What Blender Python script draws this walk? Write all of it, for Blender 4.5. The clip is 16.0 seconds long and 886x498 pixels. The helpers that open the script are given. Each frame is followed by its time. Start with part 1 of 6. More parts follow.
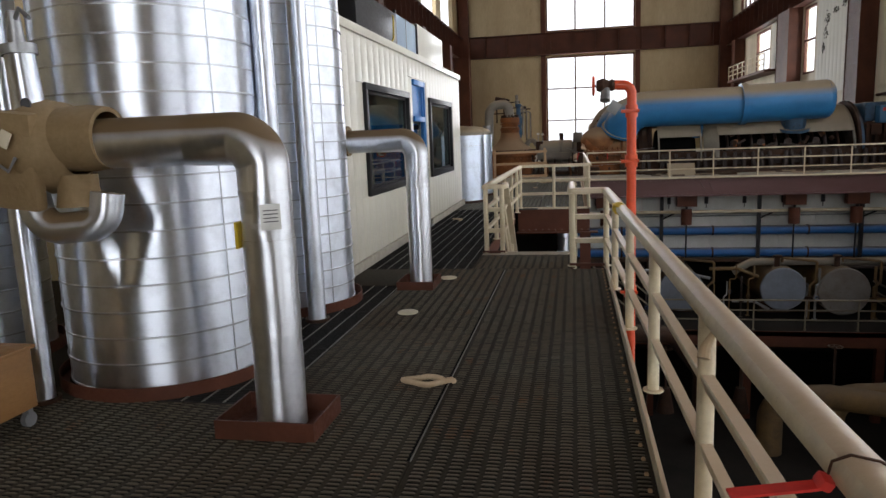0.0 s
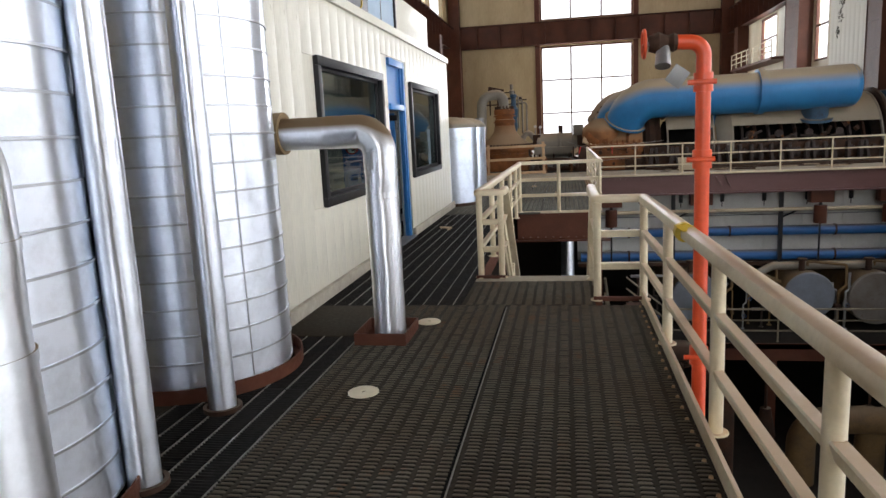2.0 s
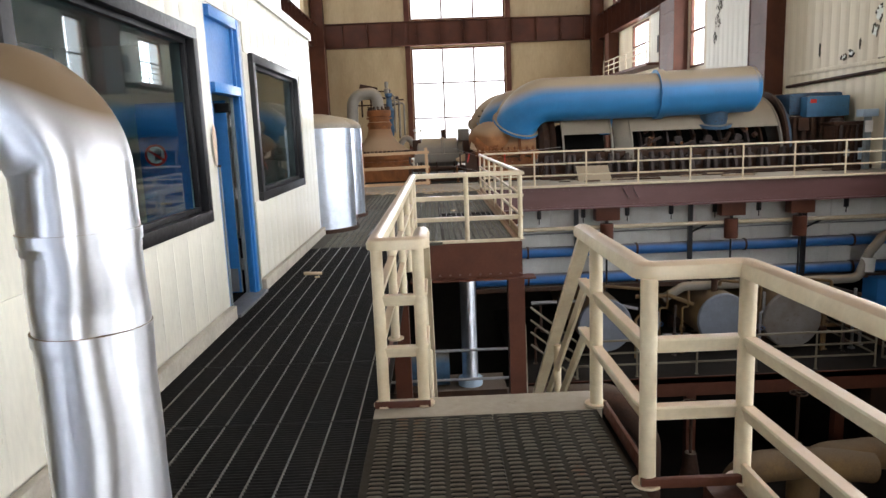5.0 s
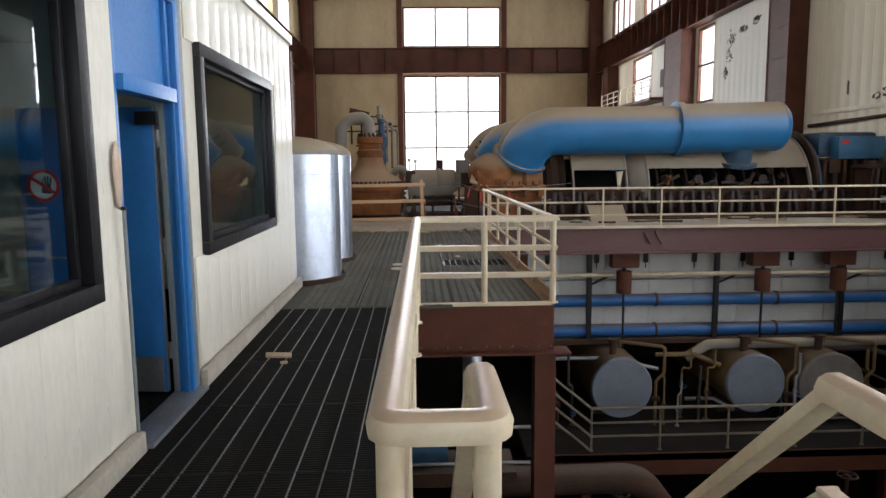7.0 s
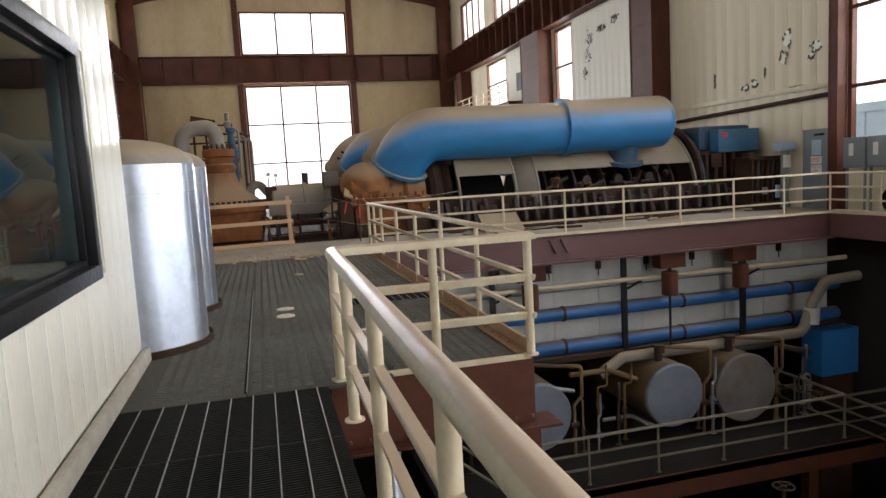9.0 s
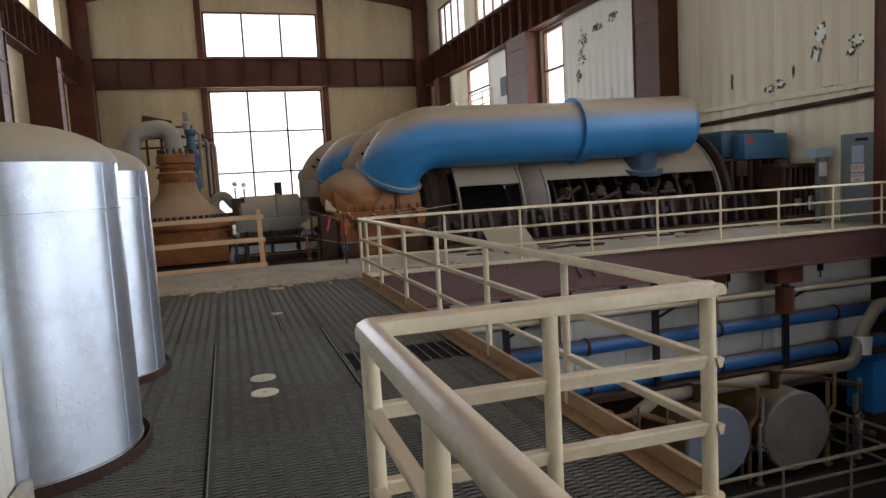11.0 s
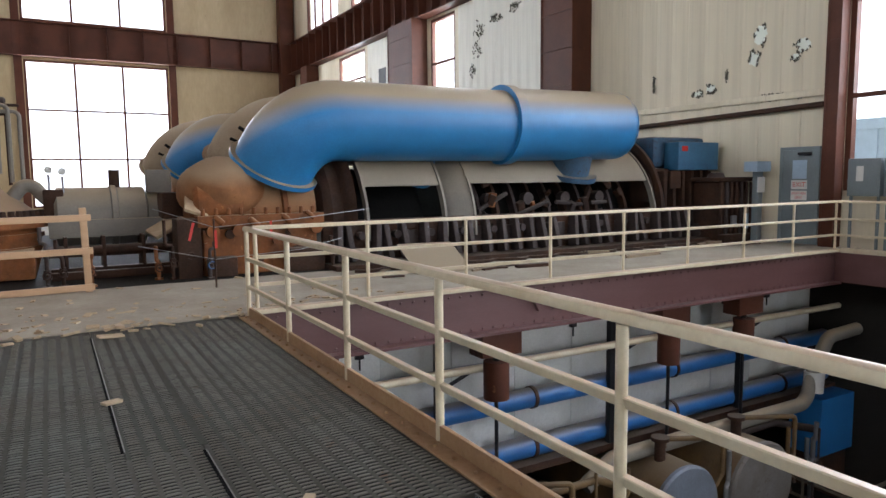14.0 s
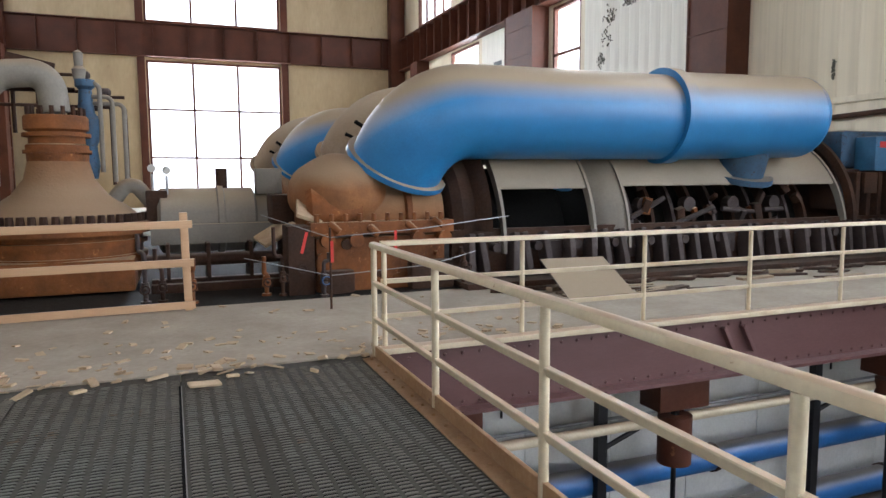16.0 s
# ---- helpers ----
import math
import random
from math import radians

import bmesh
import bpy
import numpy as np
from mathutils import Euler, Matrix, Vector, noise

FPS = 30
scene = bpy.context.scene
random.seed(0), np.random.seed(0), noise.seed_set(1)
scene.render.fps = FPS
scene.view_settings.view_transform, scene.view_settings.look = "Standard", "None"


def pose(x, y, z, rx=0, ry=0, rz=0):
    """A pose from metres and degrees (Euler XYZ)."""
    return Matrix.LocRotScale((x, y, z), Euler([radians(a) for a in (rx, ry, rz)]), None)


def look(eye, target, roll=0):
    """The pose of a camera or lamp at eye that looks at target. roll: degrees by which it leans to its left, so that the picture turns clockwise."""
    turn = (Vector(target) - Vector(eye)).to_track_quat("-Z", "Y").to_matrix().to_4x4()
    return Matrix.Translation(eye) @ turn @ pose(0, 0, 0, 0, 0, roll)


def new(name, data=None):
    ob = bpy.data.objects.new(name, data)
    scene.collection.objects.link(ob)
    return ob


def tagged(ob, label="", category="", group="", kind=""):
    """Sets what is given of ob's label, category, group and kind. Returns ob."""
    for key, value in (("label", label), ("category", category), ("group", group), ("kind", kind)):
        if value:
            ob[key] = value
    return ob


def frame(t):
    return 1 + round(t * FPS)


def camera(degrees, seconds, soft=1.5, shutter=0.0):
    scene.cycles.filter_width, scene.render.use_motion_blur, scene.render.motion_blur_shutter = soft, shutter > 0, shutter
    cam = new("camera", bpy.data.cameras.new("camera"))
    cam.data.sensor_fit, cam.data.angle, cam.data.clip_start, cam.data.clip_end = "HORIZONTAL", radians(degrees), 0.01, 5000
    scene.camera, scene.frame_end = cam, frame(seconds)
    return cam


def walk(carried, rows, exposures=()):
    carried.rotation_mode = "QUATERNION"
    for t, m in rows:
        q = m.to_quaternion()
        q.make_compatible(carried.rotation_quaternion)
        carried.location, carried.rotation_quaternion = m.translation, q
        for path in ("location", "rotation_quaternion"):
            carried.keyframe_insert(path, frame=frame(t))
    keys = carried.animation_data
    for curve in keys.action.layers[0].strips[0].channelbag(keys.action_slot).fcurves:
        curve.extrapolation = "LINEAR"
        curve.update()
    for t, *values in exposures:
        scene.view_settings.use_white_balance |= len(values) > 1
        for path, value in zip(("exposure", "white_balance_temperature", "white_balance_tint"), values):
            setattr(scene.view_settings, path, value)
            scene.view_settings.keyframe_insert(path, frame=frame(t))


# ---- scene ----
cam = camera(66.0, 16.0)
PATH = [
    (0, (0.459, -0.328, 1.764), (0.082, 1.609, 1.441), -2.2),
    (0.5, (0.324, 0.216, 1.723), (0.069, 2.166, 1.357), -1.6),
    (1, (0.246, 0.822, 1.712), (-0.084, 2.765, 1.369), -1.7),
    (1.5, (0.179, 1.406, 1.725), (-0.141, 3.349, 1.376), -3.2),
    (2, (0.154, 2.071, 1.713), (-0.205, 4.009, 1.375), -2.7),
    (2.5, (0.066, 2.7, 1.7), (-0.238, 4.649, 1.373), -3.0),
    (3, (-0.005, 3.401, 1.679), (-0.249, 5.358, 1.35), -2.7),
    (3.5, (-0.123, 4.003, 1.647), (-0.32, 5.964, 1.306), -1.2),
    (4, (-0.24, 4.654, 1.65), (-0.231, 6.621, 1.287), -1.2),
    (4.5, (-0.381, 5.341, 1.648), (-0.38, 7.312, 1.308), -1.9),
    (4.7, (-0.435, 5.56, 1.635), (-0.424, 7.531, 1.294), -2.2),
    (6.8, (-0.697, 8.042, 1.656), (-0.594, 10.025, 1.415), -0.6),
    (7, (-0.765, 8.244, 1.654), (-0.695, 10.227, 1.404), -0.5),
    (7.5, (-0.953, 8.90, 1.68), (-0.819, 10.878, 1.417), -1.5),
    (8, (-1.104, 9.60, 1.653), (-0.886, 11.578, 1.444), -1.9),
    (8.5, (-1.238, 10.24, 1.613), (-0.867, 12.193, 1.399), -2.3),
    (9, (-1.271, 10.908, 1.567), (-0.77, 12.831, 1.342), -3.2),
    (9.2, (-1.29, 11.137, 1.557), (-0.792, 13.063, 1.345), -3.1),
    (11.3, (-1.269, 13.928, 1.568), (-0.669, 15.826, 1.372), -3.2),
    (11.5, (-1.23, 14.171, 1.572), (-0.69, 16.089, 1.397), -2.5),
    (12, (-1.297, 14.698, 1.606), (-0.815, 16.633, 1.445), -2.4),
    (12.5, (-1.314, 15.309, 1.575), (-0.766, 17.223, 1.382), -3.1),
    (13, (-1.282, 15.905, 1.587), (-0.506, 17.738, 1.389), -0.7),
    (13.5, (-1.202, 16.54, 1.59), (-0.178, 18.244, 1.373), -0.6),
    (14, (-1.08, 17.134, 1.542), (-0.086, 18.857, 1.336), -0.6),
    (14.5, (-0.998, 17.654, 1.593), (0.054, 19.341, 1.374), -0.6),
    (15, (-0.882, 18.137, 1.568), (0.064, 19.886, 1.352), -0.4),
    (15.5, (-0.834, 18.624, 1.577), (-0.048, 20.453, 1.378), 0.8),
    (16, (-0.798, 19.129, 1.578), (-0.064, 20.978, 1.372), -0.3),
]
walk(cam, [(t, look(eye, target, roll)) for t, eye, target, roll in PATH],
     [(t, stops, 6680 if t < 6 else 6500 if t < 8.2 else 6740 if t < 10 else 6450 if t < 13.2 else 6150, 14) for t, stops in ((0.0, -0.18), (0.25, 0.4), (0.5, 0.85), (0.8, 0.7), (1.0, 0.38), (1.5, 0.28), (2.0, 0.34), (2.5, 0.33), (3.5, 0.24), (4.0, 0.85), (4.5, 0.92), (7.0, 0.4), (8.0, 0.35),
                                            (9.0, 0.5), (11.5, 0.12), (12.5, 0.46), (13.0, 0.62), (13.5, 0.88), (14.5, 0.88), (16.0, 1.05))])

# ---- light ----
world = bpy.data.worlds.new("sky")
scene.world = world
world.use_nodes = True
wn = world.node_tree
sky = wn.nodes.new("ShaderNodeTexSky")
sky.sky_type = "NISHITA"
sky.sun_disc = False
sky.sun_elevation, sky.sun_rotation = radians(38), radians(105)
wn.links.new(sky.outputs[0], wn.nodes["Background"].inputs[0])
wn.nodes["Background"].inputs[1].default_value = 0.12
sun = new("sun", bpy.data.lights.new("sun", "SUN"))
sun.data.energy, sun.data.angle, sun.data.color = 0.6, radians(12), (1.0, 0.95, 0.88)
sun.matrix_basis = look((30, 10, 25), (0, 18, 0))


def window_light(name, centre, target, width, height, power):
    """The sky's light in a window's opening."""
    lamp = new(name, bpy.data.lights.new(name, "AREA"))
    lamp.data.shape, lamp.data.size, lamp.data.size_y = "RECTANGLE", width, height
    lamp.data.energy, lamp.data.color = power, (0.90, 0.96, 1.0)
    lamp.matrix_basis = look(centre, target)
    return lamp


GLOW = bpy.data.materials.new("bright_sky")
GLOW.use_nodes = True
GLOW.node_tree.nodes["Principled BSDF"].inputs["Base Color"].default_value = (0, 0, 0, 1)
GLOW.node_tree.nodes["Principled BSDF"].inputs["Emission Color"].default_value = (0.92, 0.96, 1.0, 1)
GLOW.node_tree.nodes["Principled BSDF"].inputs["Emission Strength"].default_value = 1.6


def backdrop(a, b, c, d):
    me = bpy.data.meshes.new("backdrop")
    me.from_pydata([a, b, c, d], [], [(0, 1, 2, 3)])
    me.materials.append(GLOW)
    return tagged(new("backdrop", me), "plain white bright sky outside the windows", "sky", kind="structure")


backdrop((-60, 90, -9), (60, 90, -9), (60, 90, 60), (-60, 90, 60))
backdrop((60, 90, -9), (60, -60, -9), (60, -60, 60), (60, 90, 60))
backdrop((60, -60, -9), (-60, -60, -9), (-60, -60, 60), (60, -60, 60))
backdrop((-60, -60, -9), (-60, 90, -9), (-60, 90, 60), (-60, -60, 60))
SKY = 26.0  # watts for each square metre of opening
window_light("window_light_far_low", (1.9, 62.5, 4.6), (1.9, 0, 4.6), 8.2, 8.0, 66 * SKY)
window_light("window_light_far_high", (1.9, 62.5, 11.9), (1.9, 0, 11.9), 8.2, 3.4, 28 * SKY)
window_light("window_light_right_near", (14.3, 7.2, 6.0), (0, 7.2, 6.0), 37.0, 6.0, 222 * SKY * 0.5)
window_light("window_light_right_low", (14.3, 0.5, -3.7), (0, 0.5, -3.7), 20.0, 5.8, 116 * SKY * 0.3)
window_light("window_light_right_mid", (14.3, 42.0, 6.3), (0, 42.0, 6.3), 2.2, 4.0, 9 * SKY)
window_light("window_light_right_far", (14.3, 51.8, 6.8), (0, 51.8, 6.8), 4.0, 3.0, 12 * SKY)
window_light("window_light_right_high", (14.3, 30.0, 11.8), (0, 30.0, 11.8), 50.0, 2.8, 140 * SKY)
window_light("window_light_left_high", (-10.4, 30.0, 11.8), (0, 30.0, 11.0), 50.0, 2.8, 85 * SKY)
window_light("window_light_back", (1.9, -12.7, 5.5), (1.9, 0, 5.5), 8.2, 8.0, 40 * SKY)

# ---- materials ----


def material(name):
    m = bpy.data.materials.new(name)
    m.use_nodes = True
    return m, m.node_tree, m.node_tree.nodes["Principled BSDF"]


def node(tree, kind, **values):
    n = tree.nodes.new(kind)
    for key, value in values.items():
        n.inputs[key.replace("_", " ")].default_value = value
    return n


def noise_at(tree, scale, detail=4.0, rough=0.6, stretch=(1, 1, 1)):
    coord = tree.nodes.new("ShaderNodeTexCoord")
    mapping = node(tree, "ShaderNodeMapping", Scale=stretch)
    n = node(tree, "ShaderNodeTexNoise", Scale=scale, Detail=detail, Roughness=rough)
    tree.links.new(coord.outputs["Object"], mapping.inputs[0])
    tree.links.new(mapping.outputs[0], n.inputs[0])
    return n.outputs[0]


def ramp(tree, source, low, high, a=(0, 0, 0, 1), b=(1, 1, 1, 1)):
    r = tree.nodes.new("ShaderNodeValToRGB")
    r.color_ramp.elements[0].position, r.color_ramp.elements[1].position = low, high
    r.color_ramp.elements[0].color, r.color_ramp.elements[1].color = a, b
    tree.links.new(source, r.inputs[0])
    return r.outputs[0]


def mixed(tree, factor, a, b):
    m = tree.nodes.new("ShaderNodeMix")
    m.data_type = "RGBA"
    for value, socket in ((factor, m.inputs[0]), (a, m.inputs[6]), (b, m.inputs[7])):
        if isinstance(value, bpy.types.NodeSocket):
            tree.links.new(value, socket)
        elif isinstance(value, tuple):
            socket.default_value = (*value[:3], 1)
        else:
            socket.default_value = value
    return m.outputs[2]


def bumped(tree, bsdf, source, strength, distance):
    b = node(tree, "ShaderNodeBump", Strength=strength, Distance=distance)
    tree.links.new(source, b.inputs["Height"])
    tree.links.new(b.outputs[0], bsdf.inputs["Normal"])


def up_facing(tree, low, high):
    """How much a surface faces up, where dust settles."""
    geo = tree.nodes.new("ShaderNodeNewGeometry")
    sep = tree.nodes.new("ShaderNodeSeparateXYZ")
    tree.links.new(geo.outputs["Normal"], sep.inputs[0])
    return ramp(tree, sep.outputs[2], low, high)


def plain(name, colour, other=None, rough=0.5, metal=0.0, coarse=1.5, fine=30.0, bump=0.15, wear=None, amount=0.6,
          dust=None, stretch=(1, 1, 1), pieces=0.0, shine=0.5):
    """Paint, metal or stone: a base colour that drifts at two scales, worn patches, settled dust and fine relief."""
    m, tree, bsdf = material(name)
    other = other or tuple(c * 0.72 for c in colour)
    big, small = noise_at(tree, coarse, 5, 0.65, stretch), noise_at(tree, fine, 4, 0.6, stretch)
    out = mixed(tree, ramp(tree, big, 0.35, 0.68), colour, other)
    out = mixed(tree, ramp(tree, small, 0.3, 0.75, (0, 0, 0, 1), (0.35, 0.35, 0.35, 1)), out, tuple(c * 0.6 for c in colour))
    if wear:
        patch = noise_at(tree, coarse * 4.3, 8, 0.75, stretch)
        out = mixed(tree, ramp(tree, patch, amount, amount + 0.08), out, wear)
    if dust:
        settled = up_facing(tree, dust[3], dust[4])
        out = mixed(tree, settled, out, dust[:3])
    if pieces:
        info = tree.nodes.new("ShaderNodeObjectInfo")
        out = mixed(tree, ramp(tree, info.outputs["Random"], 0, 1, (0, 0, 0, 1), (pieces, pieces, pieces, 1)), out, tuple(c * 0.4 for c in colour))
    tree.links.new(out, bsdf.inputs["Base Color"])
    bsdf.inputs["Metallic"].default_value = metal
    bsdf.inputs["Specular IOR Level"].default_value = shine
    tree.links.new(ramp(tree, small, 0.2, 0.8, (rough * 0.75,) * 3 + (1,), (min(1, rough * 1.25),) * 3 + (1,)), bsdf.inputs["Roughness"])
    bumped(tree, bsdf, small, bump, 0.01)
    return m


def sheet_metal(name, colour, rough, dent, scale, dust=None, pits=0.0, upright=0.3, pit_scale=11, brushed=0.0):
    """Aluminium jacket: mirror-like, with soft dents and scratches."""
    m, tree, bsdf = material(name)
    soft = noise_at(tree, scale, 0.4, 0.4, (1, 1, upright))
    fine = noise_at(tree, 60, 3, 0.6, (1, 1, 0.1))
    spots = noise_at(tree, 3.5, 6, 0.7)
    out = mixed(tree, ramp(tree, spots, 0.45, 0.8), colour, tuple(c * 0.7 for c in colour))
    if dust:
        settled = up_facing(tree, dust[3], dust[4])
        out = mixed(tree, settled, out, dust[:3])
        keep = tree.nodes.new("ShaderNodeMath")
        keep.operation = "SUBTRACT"
        keep.inputs[0].default_value = 1.0
        tree.links.new(settled, keep.inputs[1])
        tree.links.new(keep.outputs[0], bsdf.inputs["Metallic"])
        spread = tree.nodes.new("ShaderNodeMapRange")
        spread.inputs["To Min"].default_value, spread.inputs["To Max"].default_value = rough, 0.8
        tree.links.new(settled, spread.inputs[0])
        tree.links.new(spread.outputs[0], bsdf.inputs["Roughness"])
    else:
        bsdf.inputs["Metallic"].default_value = 1.0
        tree.links.new(ramp(tree, fine, 0.3, 0.8, (rough,) * 3 + (1,), (rough * 1.12,) * 3 + (1,)), bsdf.inputs["Roughness"])
    tree.links.new(out, bsdf.inputs["Base Color"])
    add = tree.nodes.new("ShaderNodeMath")
    add.operation = "ADD"
    tree.links.new(soft, add.inputs[0])
    tree.links.new(ramp(tree, noise_at(tree, pit_scale, 0.0, 0.5), 0.70, 0.78, (0, 0, 0, 1), (pits, pits, pits, 1)), add.inputs[1])
    bumped(tree, bsdf, add.outputs[0], dent, 0.05)
    if brushed:
        way = tree.nodes.new("ShaderNodeTangent")
        way.direction_type, way.axis = "RADIAL", "Z"
        tree.links.new(way.outputs[0], bsdf.inputs["Tangent"])
        bsdf.inputs["Anisotropic"].default_value = brushed
        bsdf.inputs["Anisotropic Rotation"].default_value = 0.25
    return m


DUST = (0.34, 0.27, 0.18)
ALU = sheet_metal("aluminium_jacket", (0.82, 0.87, 0.95), 0.34, 0.13, 3.4, pits=0.012, upright=0.10, brushed=0.92)
# the pipes' brown tops hold dust and a brownish reflection put into the colour
ALU_PIPE = sheet_metal("aluminium_pipe", (0.86, 0.89, 0.94), 0.36, 0.22, 4.0, (0.15, 0.098, 0.050, 0.05, 0.45), 0.012, 0.16, 14, 0.85)
ALU_DULL = sheet_metal("dusty_aluminium", (0.76, 0.85, 0.98), 0.38, 0.26, 3.0, (0.30, 0.25, 0.18, 0.3, 0.8), 0.05, 0.12, 40, 0.85)
ALU_SEAM = sheet_metal("jacket_seam", (0.52, 0.54, 0.58), 0.38, 0.1, 3.0)
CREAM = plain("cream_paint", (0.75, 0.67, 0.48), (0.60, 0.48, 0.31), 0.36, wear=(0.27, 0.14, 0.07), amount=0.655, bump=0.12,
              dust=(0.56, 0.42, 0.28, 0.6, 1.0), coarse=2.5)
PANEL = plain("white_panel", (0.80, 0.77, 0.66), (0.74, 0.71, 0.60), 0.32, bump=0.06, stretch=(1, 1, 0.25), pieces=0.06)
KERB = plain("concrete_kerb", (0.48, 0.44, 0.36), rough=0.85, bump=0.4, coarse=4)
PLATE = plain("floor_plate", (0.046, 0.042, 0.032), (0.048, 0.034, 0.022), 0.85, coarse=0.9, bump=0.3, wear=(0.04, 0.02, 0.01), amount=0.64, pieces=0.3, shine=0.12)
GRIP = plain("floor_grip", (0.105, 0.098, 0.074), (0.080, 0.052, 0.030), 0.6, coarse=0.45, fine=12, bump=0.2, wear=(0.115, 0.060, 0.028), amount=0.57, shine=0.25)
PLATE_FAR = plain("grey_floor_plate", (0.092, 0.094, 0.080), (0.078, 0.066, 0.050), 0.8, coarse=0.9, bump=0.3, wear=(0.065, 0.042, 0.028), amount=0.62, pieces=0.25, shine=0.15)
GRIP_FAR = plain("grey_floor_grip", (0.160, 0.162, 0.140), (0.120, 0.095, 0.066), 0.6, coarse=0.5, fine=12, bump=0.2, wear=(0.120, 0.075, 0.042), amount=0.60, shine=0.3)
JOINT = plain("joint_slot_black", (0.008, 0.008, 0.008), rough=0.9, shine=0.05)
GRATE = plain("grating_steel", (0.018, 0.018, 0.018), (0.026, 0.023, 0.02), 0.7, shine=0.2)
GRATE_LIGHT = plain("worn_steel", (0.26, 0.25, 0.23), (0.18, 0.165, 0.14), 0.45, 0.6)
BROWN = plain("brown_steel_paint", (0.118, 0.040, 0.022), (0.064, 0.022, 0.013), 0.55, coarse=0.7, wear=(0.26, 0.12, 0.055), amount=0.68, shine=0.25)
RUST = plain("rusty_steel", (0.27, 0.098, 0.030), (0.095, 0.038, 0.018), 0.75, coarse=2.2, bump=0.6, wear=(0.40, 0.17, 0.058), amount=0.6,
             dust=(0.33, 0.23, 0.14, 0.45, 0.95), shine=0.25)
RUST_DARK = plain("dark_rusty_iron", (0.034, 0.021, 0.016), (0.075, 0.034, 0.018), 0.8, coarse=2.0, bump=0.5, dust=(0.10, 0.075, 0.055, 0.55, 1.0), shine=0.25)
IRON = plain("worn_iron", (0.060, 0.042, 0.038), (0.035, 0.020, 0.016), 0.7, coarse=3.0, bump=0.4, wear=(0.16, 0.18, 0.21), amount=0.6, pieces=0.6, dust=(0.13, 0.105, 0.08, 0.5, 1.0))
TOE = plain("tan_toe_plate", (0.36, 0.22, 0.11), (0.28, 0.16, 0.08), 0.6, coarse=2.0, wear=(0.16, 0.08, 0.045), amount=0.62)
DUCT = plain("blue_duct_paint", (0.022, 0.21, 0.48), (0.018, 0.150, 0.36), 0.42, coarse=1.1, bump=0.08, wear=(0.09, 0.13, 0.17), amount=0.72, dust=(*DUST, 0.18, 0.62))
BLUE = plain("blue_door_paint", (0.03, 0.20, 0.52), (0.03, 0.17, 0.45), 0.35, coarse=1.2, bump=0.05, wear=(0.06, 0.22, 0.45), amount=0.68)
BLUE_DARK = plain("dusty_blue_paint", (0.035, 0.11, 0.20), (0.03, 0.06, 0.10), 0.6, coarse=2.6, wear=(0.03, 0.025, 0.02), amount=0.56, dust=(0.16, 0.14, 0.11, 0.5, 0.95))
BLUE_PIPE = plain("blue_pipe_paint", (0.025, 0.15, 0.42), (0.025, 0.11, 0.30), 0.4, coarse=1.6, wear=(0.03, 0.035, 0.05), amount=0.66, dust=(0.15, 0.14, 0.13, 0.45, 0.95))
PURPLE = plain("purple_brown_paint", (0.150, 0.075, 0.072), (0.105, 0.045, 0.040), 0.42, coarse=0.6, wear=(0.24, 0.15, 0.11), amount=0.70, stretch=(0.5, 1, 2), shine=0.45)
RUST_DUSTY = plain("dust_covered_rust", (0.30, 0.135, 0.055), (0.16, 0.075, 0.038), 0.85, coarse=1.8, bump=0.5, wear=(0.10, 0.045, 0.022), amount=0.63, dust=(0.30, 0.205, 0.125, 0.1, 0.65), shine=0.2)
RED = plain("red_pipe_paint", (0.80, 0.10, 0.025), (0.70, 0.08, 0.03), 0.35, coarse=3, bump=0.05, wear=(0.30, 0.10, 0.06), amount=0.72)
BLACK = plain("black_frame", (0.014, 0.014, 0.016), rough=0.4, bump=0.05, shine=0.3)
# near-black that paints the shade inside hoods, room and duct slots
SHADE_BLACK = plain("interior_shade", (0.005, 0.005, 0.0045), rough=0.9, shine=0.1)
WALL = plain("stained_wall_sheet", (0.53, 0.425, 0.255), (0.42, 0.32, 0.18), 0.7, coarse=0.6, fine=8, wear=(0.28, 0.19, 0.10), amount=0.645, stretch=(1, 1, 0.3))
WALL_PALE = plain("pale_wall_sheet", (0.76, 0.69, 0.52), (0.62, 0.54, 0.38), 0.6, coarse=0.7, fine=9, wear=(0.36, 0.26, 0.15), amount=0.655, stretch=(1, 1, 0.16), pieces=0.12)
WALL_WHITE = plain("white_wall_sheet", (0.80, 0.79, 0.70), (0.70, 0.68, 0.57), 0.6, coarse=0.6, fine=9, wear=(0.50, 0.42, 0.30), amount=0.70, stretch=(1, 1, 0.2), pieces=0.08)
WHITE_WALL = plain("grimy_white_wall", (0.80, 0.81, 0.78), (0.66, 0.66, 0.60), 0.7, coarse=0.9, wear=(0.22, 0.18, 0.13), amount=0.635)
PEEL = plain("bare_peeled_patch", (0.88, 0.93, 0.85), (0.80, 0.85, 0.74), 0.8)
PEEL_EDGE = plain("curled_paint_edge", (0.06, 0.06, 0.045), (0.10, 0.09, 0.06), 0.8)
CONCRETE = plain("dusty_concrete", (0.42, 0.37, 0.29), (0.30, 0.255, 0.19), 0.9, coarse=1.0, fine=18, bump=0.5, wear=(0.22, 0.17, 0.12), amount=0.62)
# concrete darkened so that the lower level's shade is in its colour
CONCRETE_DARK = plain("darkened_concrete", (0.030, 0.027, 0.023), (0.018, 0.016, 0.014), 0.95, coarse=0.6, bump=0.4, shine=0.1)
GREY = plain("grey_dusty_steel", (0.26, 0.24, 0.20), (0.20, 0.18, 0.15), 0.7, coarse=1.3, dust=(*DUST, 0.3, 0.85))
